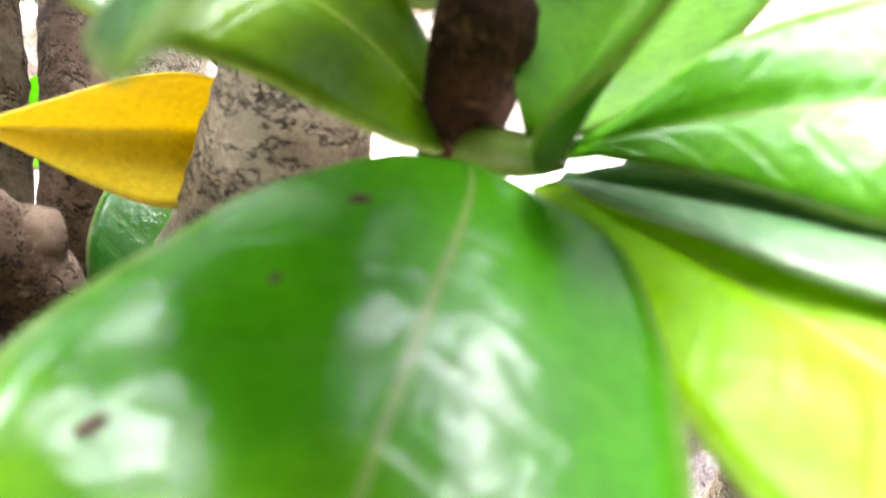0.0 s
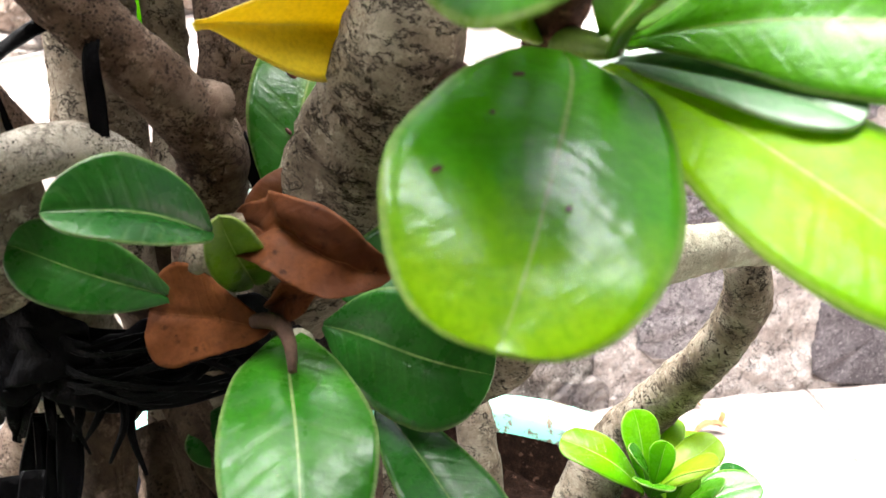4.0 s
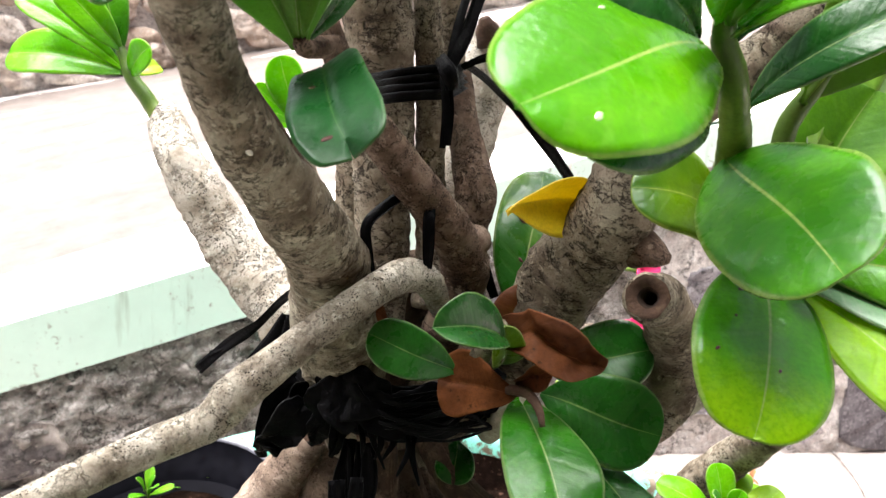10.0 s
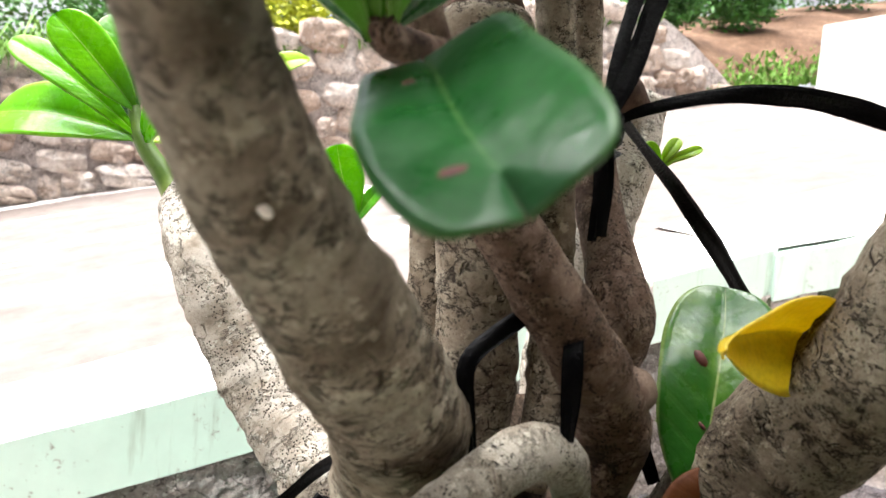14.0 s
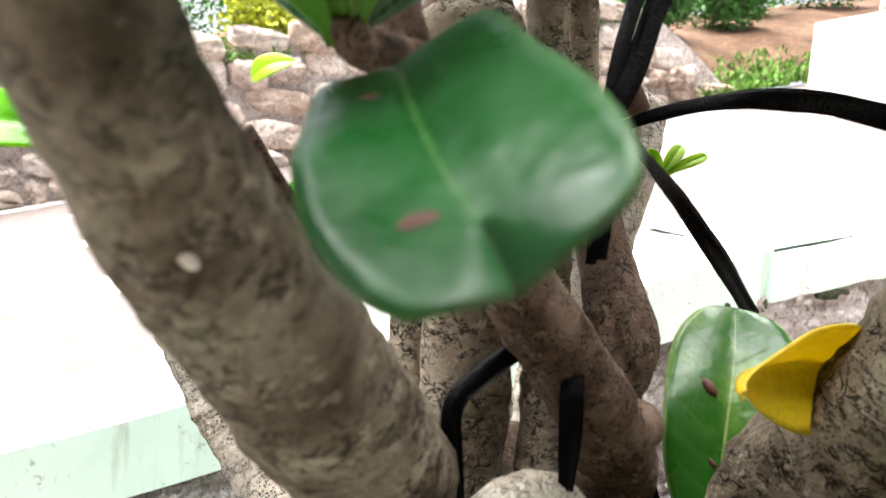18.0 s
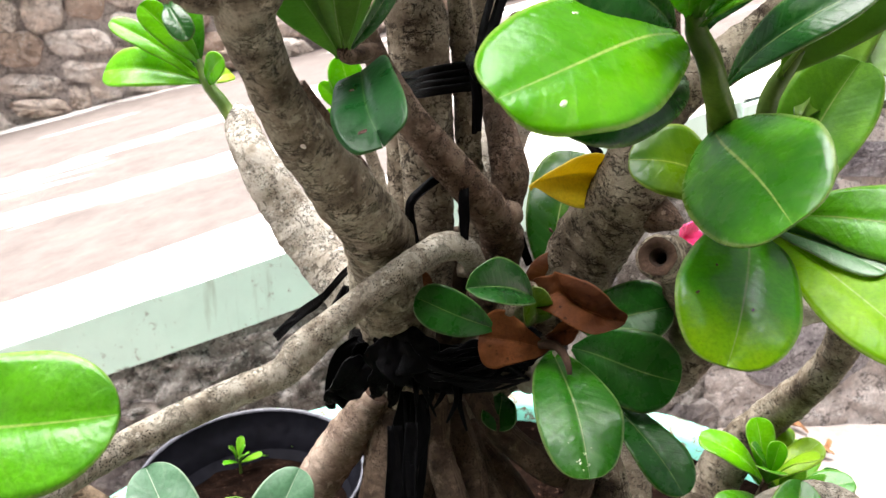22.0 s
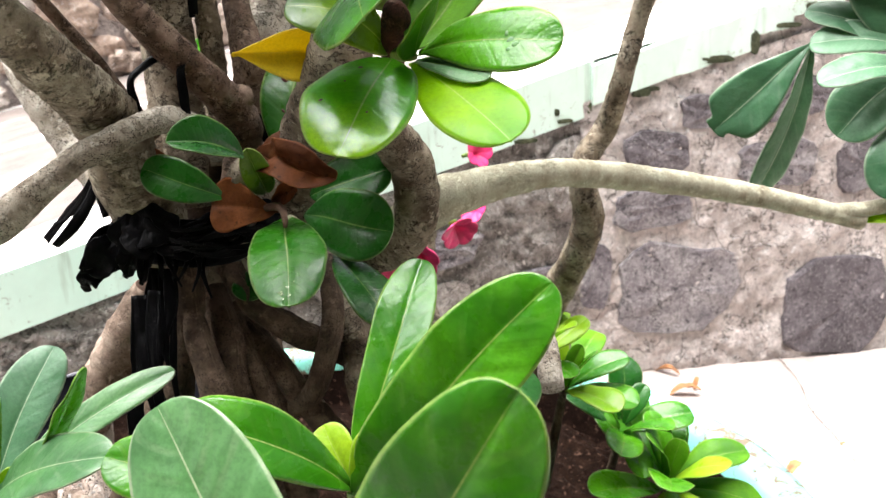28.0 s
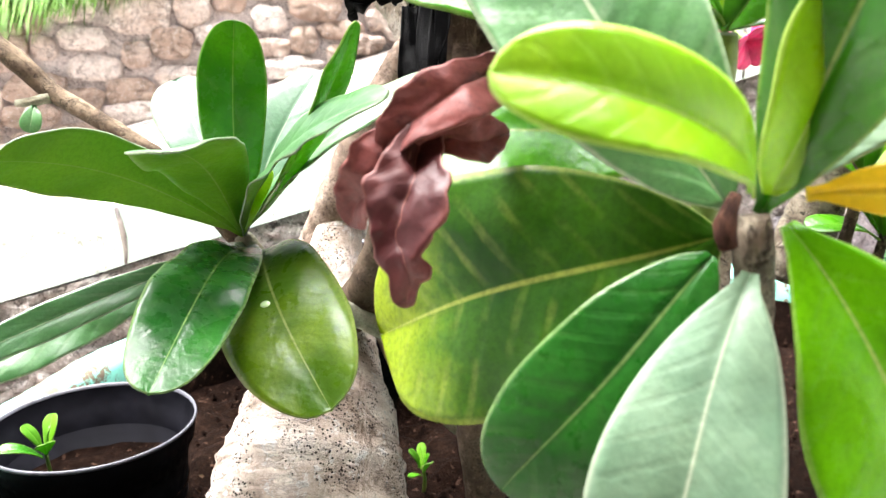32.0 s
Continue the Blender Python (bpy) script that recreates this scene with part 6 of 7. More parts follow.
leaf(front_plant, (-0.11, -0.098, 0.732), (-0.078, -0.083, 0.734), (0.385, -0.863, 0.327), 0.018, 0.12, 26, 0.55, LEAF_MAROON, None, "dead_leaf", "shrivelled maroon dead leaf", 0.2, 0.12)
stem(front_plant, "stem", BARK_GREEN, [(-0.020, -0.000, 0.556, 0.0072), (-0.013, -0.019, 0.683, 0.0061), (-0.009, -0.029, 0.744, 0.0052), (-0.008, -0.034, 0.764, 0.0043)])
leaf(front_plant, (-0.008, -0.035, 0.766), (-0.023, -0.023, 0.797), (0.041, -0.923, 0.382), 0.022, 0.12, 14, 0.68, LEAF_YOUNG)
leaf(front_plant, (-0.008, -0.035, 0.766), (0.009, -0.038, 0.802), (-0.308, -0.949, 0.062), 0.021, 0.12, 14, 0.68, LEAF_YOUNG)
leaf(front_plant, (-0.01, -0.038, 0.766), (0.0296, 0.0425, 0.8635), (-0.008, -0.803, 0.596), 0.033, 0.06, 14, 0.68, LEAF, None, "leaf", "", 0.0, 0.0, 0.0, 0.0, 0.001)
leaf(front_plant, (-0.008, -0.038, 0.766), (0.088, -0.055, 0.877), (-0.34, -0.898, 0.28), 0.05, 0.08, 12, 0.6, LEAF, None, "leaf", "", 0.0, 0.0, 0.0, 0.0, 0.002)
leaf(front_plant, (-0.008, -0.035, 0.766), (-0.081, -0.06, 0.823), (0.635, -0.508, 0.582), 0.036, 0.12, 14, 0.68, LEAF)
leaf(front_plant, (-0.008, -0.035, 0.766), (0.093, 0.045, 0.789), (0.352, -0.641, 0.682), 0.041, 0.08, 14, 0.68, LEAF_DARK)
leaf(front_plant, (-0.004, -0.108, 0.712), (0.0618, -0.1562, 0.8748), (-0.48, -0.87, 0.05), 0.058, 0.07, 12, 0.66, LEAF, None, "leaf", "", 0.0, 0.0, 0.0, 0.0, 0.0015)
leaf(front_plant, (-0.06, -0.04, 0.765), (-0.129, -0.0356, 0.792), (0.3, -0.718, 0.63), 0.034, 0.1, 14, 0.6, LEAF)

# plant at the back right: bent branch and two low rosettes
back_plant = thing("desert_rose", (0.2, 0.55, SOIL_Z), "desert rose with a bent grey branch and low fresh rosettes", "plant", "desert roses")
stem(back_plant, "bent_branch", BARK, [(0.102, 0.456, 0.541, 0.0278), (0.128, 0.465, 0.623, 0.0246), (0.156, 0.447, 0.682, 0.0204), (0.182, 0.401, 0.753, 0.0164), (0.192, 0.372, 0.805, 0.0155), (0.185, 0.361, 0.843, 0.0139), (0.189, 0.368, 0.871, 0.013), (0.209, 0.374, 0.898, 0.0117), (0.219, 0.35, 0.948, 0.0098), (0.234, 0.343, 1.009, 0.009), (0.245, 0.314, 1.041, 0.0083), (0.271, 0.298, 1.063, 0.0073), (0.301, 0.273, 1.094, 0.0066), (0.329, 0.247, 1.121, 0.0063), (0.361, 0.224, 1.159, 0.0056)], label="bent grey-brown branch")
stem(back_plant, "arching_stem", BARK_ARCH, [(0.063, 0.195, 0.720, 0.0119), (0.070, 0.183, 0.755, 0.0106), (0.088, 0.166, 0.776, 0.0108), (0.104, 0.146, 0.784, 0.0100), (0.111, 0.123, 0.775, 0.0088), (0.112, 0.097, 0.754, 0.0081)], label="pale arching stem")
rosette(back_plant, (0.18, 0.437, 0.597), (0.05, -0.25, 0.9), 11, 0.085, 0.042, (LEAF_MATTE, LEAF, LEAF, LEAF_YOUNG), 21, (15, 85))
rosette(back_plant, (0.299, 0.423, 0.47), (0.1, -0.2, 0.9), 13, 0.115, 0.052, (LEAF_MATTE, LEAF, LEAF_YOUNG, LEAF, LEAF), 22, (20, 95))
rosette(back_plant, (0.255, 0.468, 0.519), (0.2, -0.3, 0.8), 9, 0.095, 0.048, (LEAF_DARK, LEAF, LEAF), 23, (30, 95))
rosette(back_plant, (0.145, 0.381, 0.662), (0.0, -0.2, 0.9), 9, 0.07, 0.035, (LEAF_BRIGHT, LEAF, LEAF_YOUNG), 24, (10, 80))
stem(back_plant, "stem", BARK_TWIG, [(0.160, 0.477, 0.437, 0.007), (0.170, 0.457, 0.517, 0.006), (0.180, 0.437, 0.597, 0.004)])
stem(back_plant, "stem", BARK_TWIG, [(0.279, 0.463, 0.320, 0.007), (0.289, 0.443, 0.390, 0.006), (0.299, 0.423, 0.470, 0.004)])
stem(back_plant, "stem", BARK_TWIG, [(0.235, 0.508, 0.359, 0.007), (0.245, 0.488, 0.439, 0.006), (0.255, 0.468, 0.519, 0.004)])
stem(back_plant, "stem", BARK_TWIG, [(0.125, 0.421, 0.502, 0.007), (0.135, 0.401, 0.582, 0.006), (0.145, 0.381, 0.662, 0.004)])

# ---- black plastic strips ----
upper_tie = thing("plastic_tie", (-0.141, 0.237, 1.053), "knotted black plastic strips tying the upper stems", "tie", "black ties")
strip(upper_tie, "band", [(-0.205, 0.293, 1.048, 0.0027), (-0.181, 0.249, 1.051, 0.0032), (-0.160, 0.241, 1.055, 0.0031), (-0.141, 0.248, 1.058, 0.0032), (-0.129, 0.280, 1.059, 0.0026)], (0.01, -0.999, 0.043))
strip(upper_tie, "band", [(-0.205, 0.292, 1.042, 0.0027), (-0.181, 0.248, 1.046, 0.0032), (-0.160, 0.240, 1.050, 0.0031), (-0.141, 0.247, 1.053, 0.0032), (-0.129, 0.279, 1.055, 0.0026)], (0.009, -0.999, 0.053))
strip(upper_tie, "band", [(-0.205, 0.291, 1.037, 0.0027), (-0.181, 0.247, 1.042, 0.0032), (-0.160, 0.239, 1.045, 0.0031), (-0.140, 0.246, 1.048, 0.0032), (-0.128, 0.278, 1.051, 0.0026)], (0.009, -0.998, 0.064))
strip(upper_tie, "band", [(-0.204, 0.290, 1.032, 0.0027), (-0.181, 0.246, 1.037, 0.0032), (-0.159, 0.238, 1.041, 0.0031), (-0.140, 0.245, 1.043, 0.0032), (-0.128, 0.277, 1.047, 0.0026)], (0.009, -0.997, 0.074))
strip(upper_tie, "knot", [(-0.145, 0.244, 1.063, 0.0045), (-0.140, 0.232, 1.055, 0.0058), (-0.138, 0.236, 1.047, 0.0045)], (-0.033, -0.999, 0.043), "", 0.7)
strip(upper_tie, "tail", [(-0.140, 0.237, 1.055, 0.0031), (-0.131, 0.248, 1.077, 0.0042), (-0.124, 0.258, 1.101, 0.0047), (-0.115, 0.265, 1.129, 0.0044), (-0.107, 0.273, 1.163, 0.0037)], (-0.063, -0.997, -0.053))
strip(upper_tie, "tail", [(-0.141, 0.239, 1.055, 0.0024), (-0.135, 0.253, 1.087, 0.0030), (-0.127, 0.268, 1.122, 0.0037), (-0.124, 0.282, 1.165, 0.0038)], (-0.057, -0.994, -0.094))
strip(upper_tie, "tail", [(-0.140, 0.237, 1.053, 0.0031), (-0.138, 0.235, 1.033, 0.0029), (-0.138, 0.234, 1.012, 0.0024)], (-0.037, -0.995, 0.09))
strip(upper_tie, "tail", [(-0.143, 0.237, 1.053, 0.0027), (-0.140, 0.234, 1.030, 0.0028), (-0.141, 0.236, 1.010, 0.0021)], (-0.033, -0.995, 0.098))
strip(upper_tie, "tail", [(-0.130, 0.273, 1.062, 0.0022), (-0.113, 0.303, 1.052, 0.0028), (-0.086, 0.332, 1.031, 0.0039), (-0.060, 0.350, 1.005, 0.0049), (-0.037, 0.364, 0.978, 0.0043)], (-0.236, -0.972, 0.006))
strip(upper_tie, "long_strip", [(-0.135, 0.272, 1.056, 0.0014), (-0.119, 0.274, 1.065, 0.0026), (-0.088, 0.276, 1.074, 0.0039), (-0.056, 0.277, 1.076, 0.0046), (-0.031, 0.278, 1.073, 0.0049), (-0.010, 0.278, 1.068, 0.0043), (0.015, 0.290, 1.069, 0.0041)], (-0.346, -0.931, -0.116))
middle_tie = thing("plastic_tie", (-0.143, 0.229, 0.958), "thin black strips looped over the slanting stem", "tie", "black ties")
strip(middle_tie, "loop", [(-0.1461, 0.2190, 0.9823, 0.0030), (-0.1467, 0.2097, 0.9706, 0.0038), (-0.1458, 0.2076, 0.9511, 0.0036), (-0.1459, 0.2091, 0.9279, 0.0030)], (0.2, -0.95, 0.1))
strip(middle_tie, "loop", [(-0.1626, 0.2187, 0.9830, 0.0030), (-0.1725, 0.2117, 0.9766, 0.0036), (-0.1833, 0.2061, 0.9657, 0.0036), (-0.1825, 0.2082, 0.9473, 0.0034), (-0.1782, 0.2118, 0.9236, 0.0030)], (0.25, -0.95, 0.1))
strip(middle_tie, "loop", [(-0.108, 0.274, 0.933, 0.0031), (-0.104, 0.272, 0.920, 0.0039), (-0.098, 0.269, 0.905, 0.0031)], (-0.097, -0.951, 0.294))
side_tie = thing("plastic_tie", (-0.239, 0.27, 0.901), "frayed black strip sticking out beside the trunk", "tie", "black ties")
strip(side_tie, "tail", [(-0.227, 0.253, 0.912, 0.0021), (-0.243, 0.269, 0.897, 0.0026), (-0.266, 0.283, 0.870, 0.0035), (-0.290, 0.292, 0.850, 0.0046), (-0.313, 0.296, 0.827, 0.0043)], (0.197, -0.91, 0.364))
strip(side_tie, "shred", [(-0.229, 0.257, 0.908, 0.0015), (-0.248, 0.272, 0.890, 0.0020), (-0.276, 0.290, 0.858, 0.0025), (-0.304, 0.295, 0.841, 0.0019)], (0.21, -0.902, 0.377))
strip(side_tie, "loop", [(-0.228, 0.253, 0.912, 0.0021), (-0.226, 0.244, 0.895, 0.0019), (-0.223, 0.244, 0.871, 0.0021)], (0.138, -0.926, 0.352))
lower_tie = thing("plastic_tie", (-0.155, 0.248, 0.832), "wide ragged band of black plastic round the trunk", "tie", "black ties")
strip(lower_tie, "band", [(-0.246, 0.283, 0.831, 0.0058), (-0.212, 0.256, 0.833, 0.0080), (-0.169, 0.232, 0.830, 0.0092), (-0.130, 0.231, 0.828, 0.0084), (-0.093, 0.256, 0.828, 0.0079), (-0.064, 0.302, 0.821, 0.0068)], (0.187, -0.959, 0.212), "", 0.16)
strip(lower_tie, "band", [(-0.246, 0.282, 0.827, 0.0059), (-0.212, 0.251, 0.825, 0.0079), (-0.169, 0.231, 0.837, 0.0091), (-0.129, 0.235, 0.849, 0.0084), (-0.092, 0.257, 0.837, 0.0079), (-0.064, 0.305, 0.831, 0.0068)], (0.185, -0.967, 0.177), "", 0.16)
strip(lower_tie, "band", [(-0.246, 0.282, 0.827, 0.0038), (-0.211, 0.249, 0.826, 0.0051), (-0.168, 0.229, 0.837, 0.0058), (-0.128, 0.232, 0.847, 0.0053), (-0.092, 0.254, 0.837, 0.0050), (-0.064, 0.305, 0.831, 0.0044)], (0.185, -0.966, 0.181), "", 0.16)
strip(lower_tie, "band", [(-0.246, 0.283, 0.832, 0.0039), (-0.213, 0.260, 0.833, 0.0053), (-0.170, 0.239, 0.840, 0.0061), (-0.130, 0.241, 0.848, 0.0056), (-0.093, 0.265, 0.843, 0.0052), (-0.064, 0.307, 0.838, 0.0045)], (0.185, -0.967, 0.176), "", 0.16)
strip(lower_tie, "band", [(-0.246, 0.283, 0.829, 0.0034), (-0.211, 0.252, 0.830, 0.0047), (-0.168, 0.231, 0.837, 0.0054), (-0.129, 0.233, 0.845, 0.0049), (-0.093, 0.254, 0.828, 0.0046), (-0.064, 0.302, 0.821, 0.0040)], (0.185, -0.965, 0.183), "", 0.16)
strip(lower_tie, "band", [(-0.246, 0.285, 0.838, 0.0036), (-0.208, 0.247, 0.849, 0.0049), (-0.166, 0.224, 0.850, 0.0056), (-0.127, 0.225, 0.851, 0.0051), (-0.092, 0.244, 0.828, 0.0048), (-0.064, 0.302, 0.819, 0.0042)], (0.185, -0.967, 0.176), "", 0.16)
strip(lower_tie, "band", [(-0.246, 0.282, 0.826, 0.0059), (-0.211, 0.248, 0.824, 0.0080), (-0.168, 0.225, 0.825, 0.0092), (-0.129, 0.226, 0.825, 0.0084), (-0.092, 0.255, 0.842, 0.0079), (-0.064, 0.306, 0.836, 0.0069)], (0.187, -0.958, 0.218), "", 0.16)
strip(lower_tie, "band", [(-0.246, 0.283, 0.830, 0.0051), (-0.214, 0.261, 0.830, 0.0070), (-0.171, 0.239, 0.836, 0.0081), (-0.130, 0.241, 0.842, 0.0074), (-0.094, 0.261, 0.822, 0.0069), (-0.065, 0.301, 0.817, 0.0059)], (0.186, -0.965, 0.186), "", 0.16)
strip(lower_tie, "band", [(-0.246, 0.282, 0.827, 0.0035), (-0.208, 0.240, 0.829, 0.0047), (-0.166, 0.219, 0.836, 0.0054), (-0.127, 0.221, 0.843, 0.0049), (-0.091, 0.246, 0.842, 0.0046), (-0.064, 0.306, 0.834, 0.0041)], (0.186, -0.964, 0.19), "", 0.16)
strip(lower_tie, "band", [(-0.246, 0.285, 0.839, 0.0030), (-0.211, 0.258, 0.848, 0.0041), (-0.169, 0.234, 0.844, 0.0047), (-0.129, 0.233, 0.841, 0.0043), (-0.093, 0.256, 0.833, 0.0041), (-0.064, 0.304, 0.827, 0.0035)], (0.186, -0.964, 0.19), "", 0.16)
strip(lower_tie, "band", [(-0.246, 0.284, 0.835, 0.0045), (-0.208, 0.248, 0.843, 0.0060), (-0.166, 0.224, 0.842, 0.0069), (-0.127, 0.225, 0.842, 0.0063), (-0.092, 0.246, 0.829, 0.0059), (-0.064, 0.302, 0.821, 0.0052)], (0.186, -0.964, 0.191), "", 0.16)
strip(lower_tie, "strand", [(-0.244, 0.275, 0.837, 0.0020), (-0.205, 0.236, 0.844, 0.0024), (-0.167, 0.214, 0.834, 0.0025), (-0.131, 0.213, 0.830, 0.0023), (-0.094, 0.245, 0.856, 0.0024), (-0.066, 0.309, 0.848, 0.0018)], (0.194, -0.957, 0.214), "", 0.25)
strip(lower_tie, "strand", [(-0.244, 0.273, 0.831, 0.0014), (-0.204, 0.230, 0.833, 0.0016), (-0.165, 0.212, 0.850, 0.0017), (-0.128, 0.214, 0.857, 0.0015), (-0.094, 0.232, 0.833, 0.0016), (-0.067, 0.302, 0.822, 0.0012)], (0.192, -0.967, 0.169), "", 0.25)
strip(lower_tie, "strand", [(-0.243, 0.276, 0.844, 0.0012), (-0.203, 0.235, 0.857, 0.0013), (-0.164, 0.209, 0.850, 0.0014), (-0.128, 0.210, 0.851, 0.0013), (-0.094, 0.229, 0.828, 0.0013), (-0.067, 0.301, 0.815, 0.0010)], (0.192, -0.965, 0.18), "", 0.25)
strip(lower_tie, "strand", [(-0.244, 0.273, 0.830, 0.0015), (-0.204, 0.228, 0.831, 0.0018), (-0.164, 0.207, 0.842, 0.0019), (-0.128, 0.208, 0.845, 0.0017), (-0.094, 0.234, 0.847, 0.0018), (-0.066, 0.306, 0.837, 0.0014)], (0.193, -0.963, 0.191), "", 0.25)
strip(lower_tie, "strand", [(-0.244, 0.274, 0.833, 0.0010), (-0.203, 0.229, 0.837, 0.0011), (-0.164, 0.204, 0.837, 0.0012), (-0.129, 0.202, 0.829, 0.0011), (-0.094, 0.227, 0.831, 0.0011), (-0.067, 0.302, 0.819, 0.0009)], (0.194, -0.956, 0.221), "", 0.25)
strip(lower_tie, "strand", [(-0.243, 0.275, 0.839, 0.0013), (-0.203, 0.232, 0.849, 0.0015), (-0.164, 0.205, 0.842, 0.0016), (-0.128, 0.204, 0.836, 0.0015), (-0.094, 0.227, 0.829, 0.0015), (-0.067, 0.301, 0.817, 0.0012)], (0.194, -0.959, 0.208), "", 0.25)
strip(lower_tie, "strand", [(-0.243, 0.275, 0.840, 0.0010), (-0.204, 0.237, 0.849, 0.0012), (-0.166, 0.215, 0.844, 0.0013), (-0.130, 0.216, 0.845, 0.0012), (-0.094, 0.242, 0.852, 0.0012), (-0.066, 0.308, 0.844, 0.0009)], (0.193, -0.963, 0.189), "", 0.25)
strip(lower_tie, "strand", [(-0.244, 0.273, 0.829, 0.0021), (-0.204, 0.229, 0.829, 0.0024), (-0.165, 0.210, 0.841, 0.0025), (-0.129, 0.213, 0.852, 0.0023), (-0.094, 0.239, 0.857, 0.0024), (-0.066, 0.309, 0.849, 0.0019)], (0.192, -0.965, 0.178), "", 0.25)
strip(lower_tie, "strand", [(-0.243, 0.276, 0.841, 0.0015), (-0.204, 0.236, 0.851, 0.0017), (-0.165, 0.213, 0.847, 0.0018), (-0.130, 0.210, 0.835, 0.0016), (-0.095, 0.234, 0.831, 0.0017), (-0.067, 0.302, 0.820, 0.0013)], (0.194, -0.959, 0.207), "", 0.25)
strip(lower_tie, "strand", [(-0.244, 0.273, 0.830, 0.0019), (-0.205, 0.232, 0.831, 0.0022), (-0.166, 0.215, 0.841, 0.0023), (-0.129, 0.219, 0.856, 0.0021), (-0.095, 0.240, 0.841, 0.0022), (-0.066, 0.305, 0.832, 0.0017)], (0.192, -0.967, 0.17), "", 0.25)
strip(lower_tie, "strand", [(-0.244, 0.273, 0.830, 0.0011), (-0.205, 0.230, 0.830, 0.0012), (-0.166, 0.210, 0.835, 0.0013), (-0.130, 0.209, 0.834, 0.0012), (-0.095, 0.234, 0.833, 0.0012), (-0.067, 0.302, 0.821, 0.0010)], (0.194, -0.958, 0.21), "", 0.25)
strip(lower_tie, "strand", [(-0.244, 0.273, 0.831, 0.0021), (-0.204, 0.229, 0.834, 0.0024), (-0.164, 0.205, 0.836, 0.0025), (-0.128, 0.208, 0.847, 0.0023), (-0.094, 0.232, 0.844, 0.0024), (-0.066, 0.305, 0.834, 0.0019)], (0.193, -0.963, 0.187), "", 0.25)
strip(lower_tie, "frayed_end", [(-0.173, 0.218, 0.833, 0.0019), (-0.169, 0.209, 0.822, 0.0023), (-0.173, 0.208, 0.810, 0.0008)], (0.258, -0.94, 0.226), "", 0.12)
strip(lower_tie, "frayed_end", [(-0.176, 0.219, 0.838, 0.0019), (-0.176, 0.210, 0.828, 0.0023), (-0.166, 0.207, 0.804, 0.0008)], (0.27, -0.939, 0.215), "", 0.12)
strip(lower_tie, "frayed_end", [(-0.160, 0.218, 0.832, 0.0019), (-0.161, 0.210, 0.822, 0.0023), (-0.168, 0.208, 0.810, 0.0008)], (0.244, -0.943, 0.227), "", 0.12)
strip(lower_tie, "frayed_end", [(-0.148, 0.217, 0.825, 0.0019), (-0.149, 0.209, 0.815, 0.0023), (-0.143, 0.206, 0.794, 0.0008)], (0.225, -0.944, 0.24), "", 0.12)
strip(lower_tie, "frayed_end", [(-0.155, 0.218, 0.829, 0.0019), (-0.151, 0.209, 0.818, 0.0023), (-0.158, 0.206, 0.800, 0.0008)], (0.228, -0.945, 0.234), "", 0.12)
strip(lower_tie, "frayed_end", [(-0.185, 0.217, 0.833, 0.0019), (-0.181, 0.209, 0.823, 0.0023), (-0.181, 0.208, 0.811, 0.0008)], (0.278, -0.934, 0.223), "", 0.12)
strip(lower_tie, "knot", [(-0.226, 0.248, 0.851, 0.0112), (-0.199, 0.233, 0.845, 0.0140), (-0.176, 0.227, 0.835, 0.0121)], (0.297, -0.938, 0.178), "", 0.6)
strip(lower_tie, "rag", [(-0.217, 0.246, 0.841, 0.0094), (-0.235, 0.244, 0.838, 0.0110), (-0.249, 0.240, 0.824, 0.0069), (-0.255, 0.233, 0.800, 0.0025)], (0.364, -0.909, 0.205))
strip(lower_tie, "rag", [(-0.213, 0.244, 0.833, 0.0083), (-0.225, 0.240, 0.820, 0.0072), (-0.234, 0.238, 0.812, 0.0036)], (0.329, -0.92, 0.212))
strip(lower_tie, "shred", [(-0.190, 0.216, 0.818, 0.0026), (-0.186, 0.203, 0.777, 0.0032), (-0.190, 0.195, 0.735, 0.0028), (-0.192, 0.194, 0.712, 0.0017)], (0.286, -0.886, 0.365))
strip(lower_tie, "shred", [(-0.184, 0.217, 0.818, 0.0026), (-0.184, 0.203, 0.777, 0.0032), (-0.191, 0.195, 0.735, 0.0028), (-0.184, 0.191, 0.698, 0.0017)], (0.287, -0.886, 0.365))
strip(lower_tie, "shred", [(-0.178, 0.217, 0.817, 0.0026), (-0.175, 0.203, 0.777, 0.0032), (-0.178, 0.196, 0.734, 0.0028), (-0.175, 0.192, 0.701, 0.0017)], (0.267, -0.891, 0.368))
strip(lower_tie, "tail", [(-0.240, 0.257, 0.888, 0.0034), (-0.252, 0.256, 0.866, 0.0054), (-0.268, 0.255, 0.846, 0.0048), (-0.285, 0.255, 0.831, 0.0034)], (0.384, -0.909, 0.164))
strip(lower_tie, "tail", [(-0.237, 0.257, 0.888, 0.0036), (-0.239, 0.252, 0.871, 0.0040), (-0.236, 0.249, 0.855, 0.0031)], (0.348, -0.928, 0.13))
strip(lower_tie, "tail", [(-0.190, 0.221, 0.817, 0.0052), (-0.194, 0.211, 0.786, 0.0064), (-0.189, 0.204, 0.756, 0.0046), (-0.196, 0.196, 0.722, 0.0060), (-0.192, 0.190, 0.694, 0.0036)], (0.1, -0.891, 0.352), "", 0.14)
strip(lower_tie, "tail", [(-0.182, 0.191, 0.807, 0.0047), (-0.182, 0.172, 0.770, 0.0052), (-0.177, 0.158, 0.726, 0.0038), (-0.169, 0.144, 0.683, 0.0044), (-0.149, 0.143, 0.665, 0.0038)], (0.122, -0.949, 0.29))
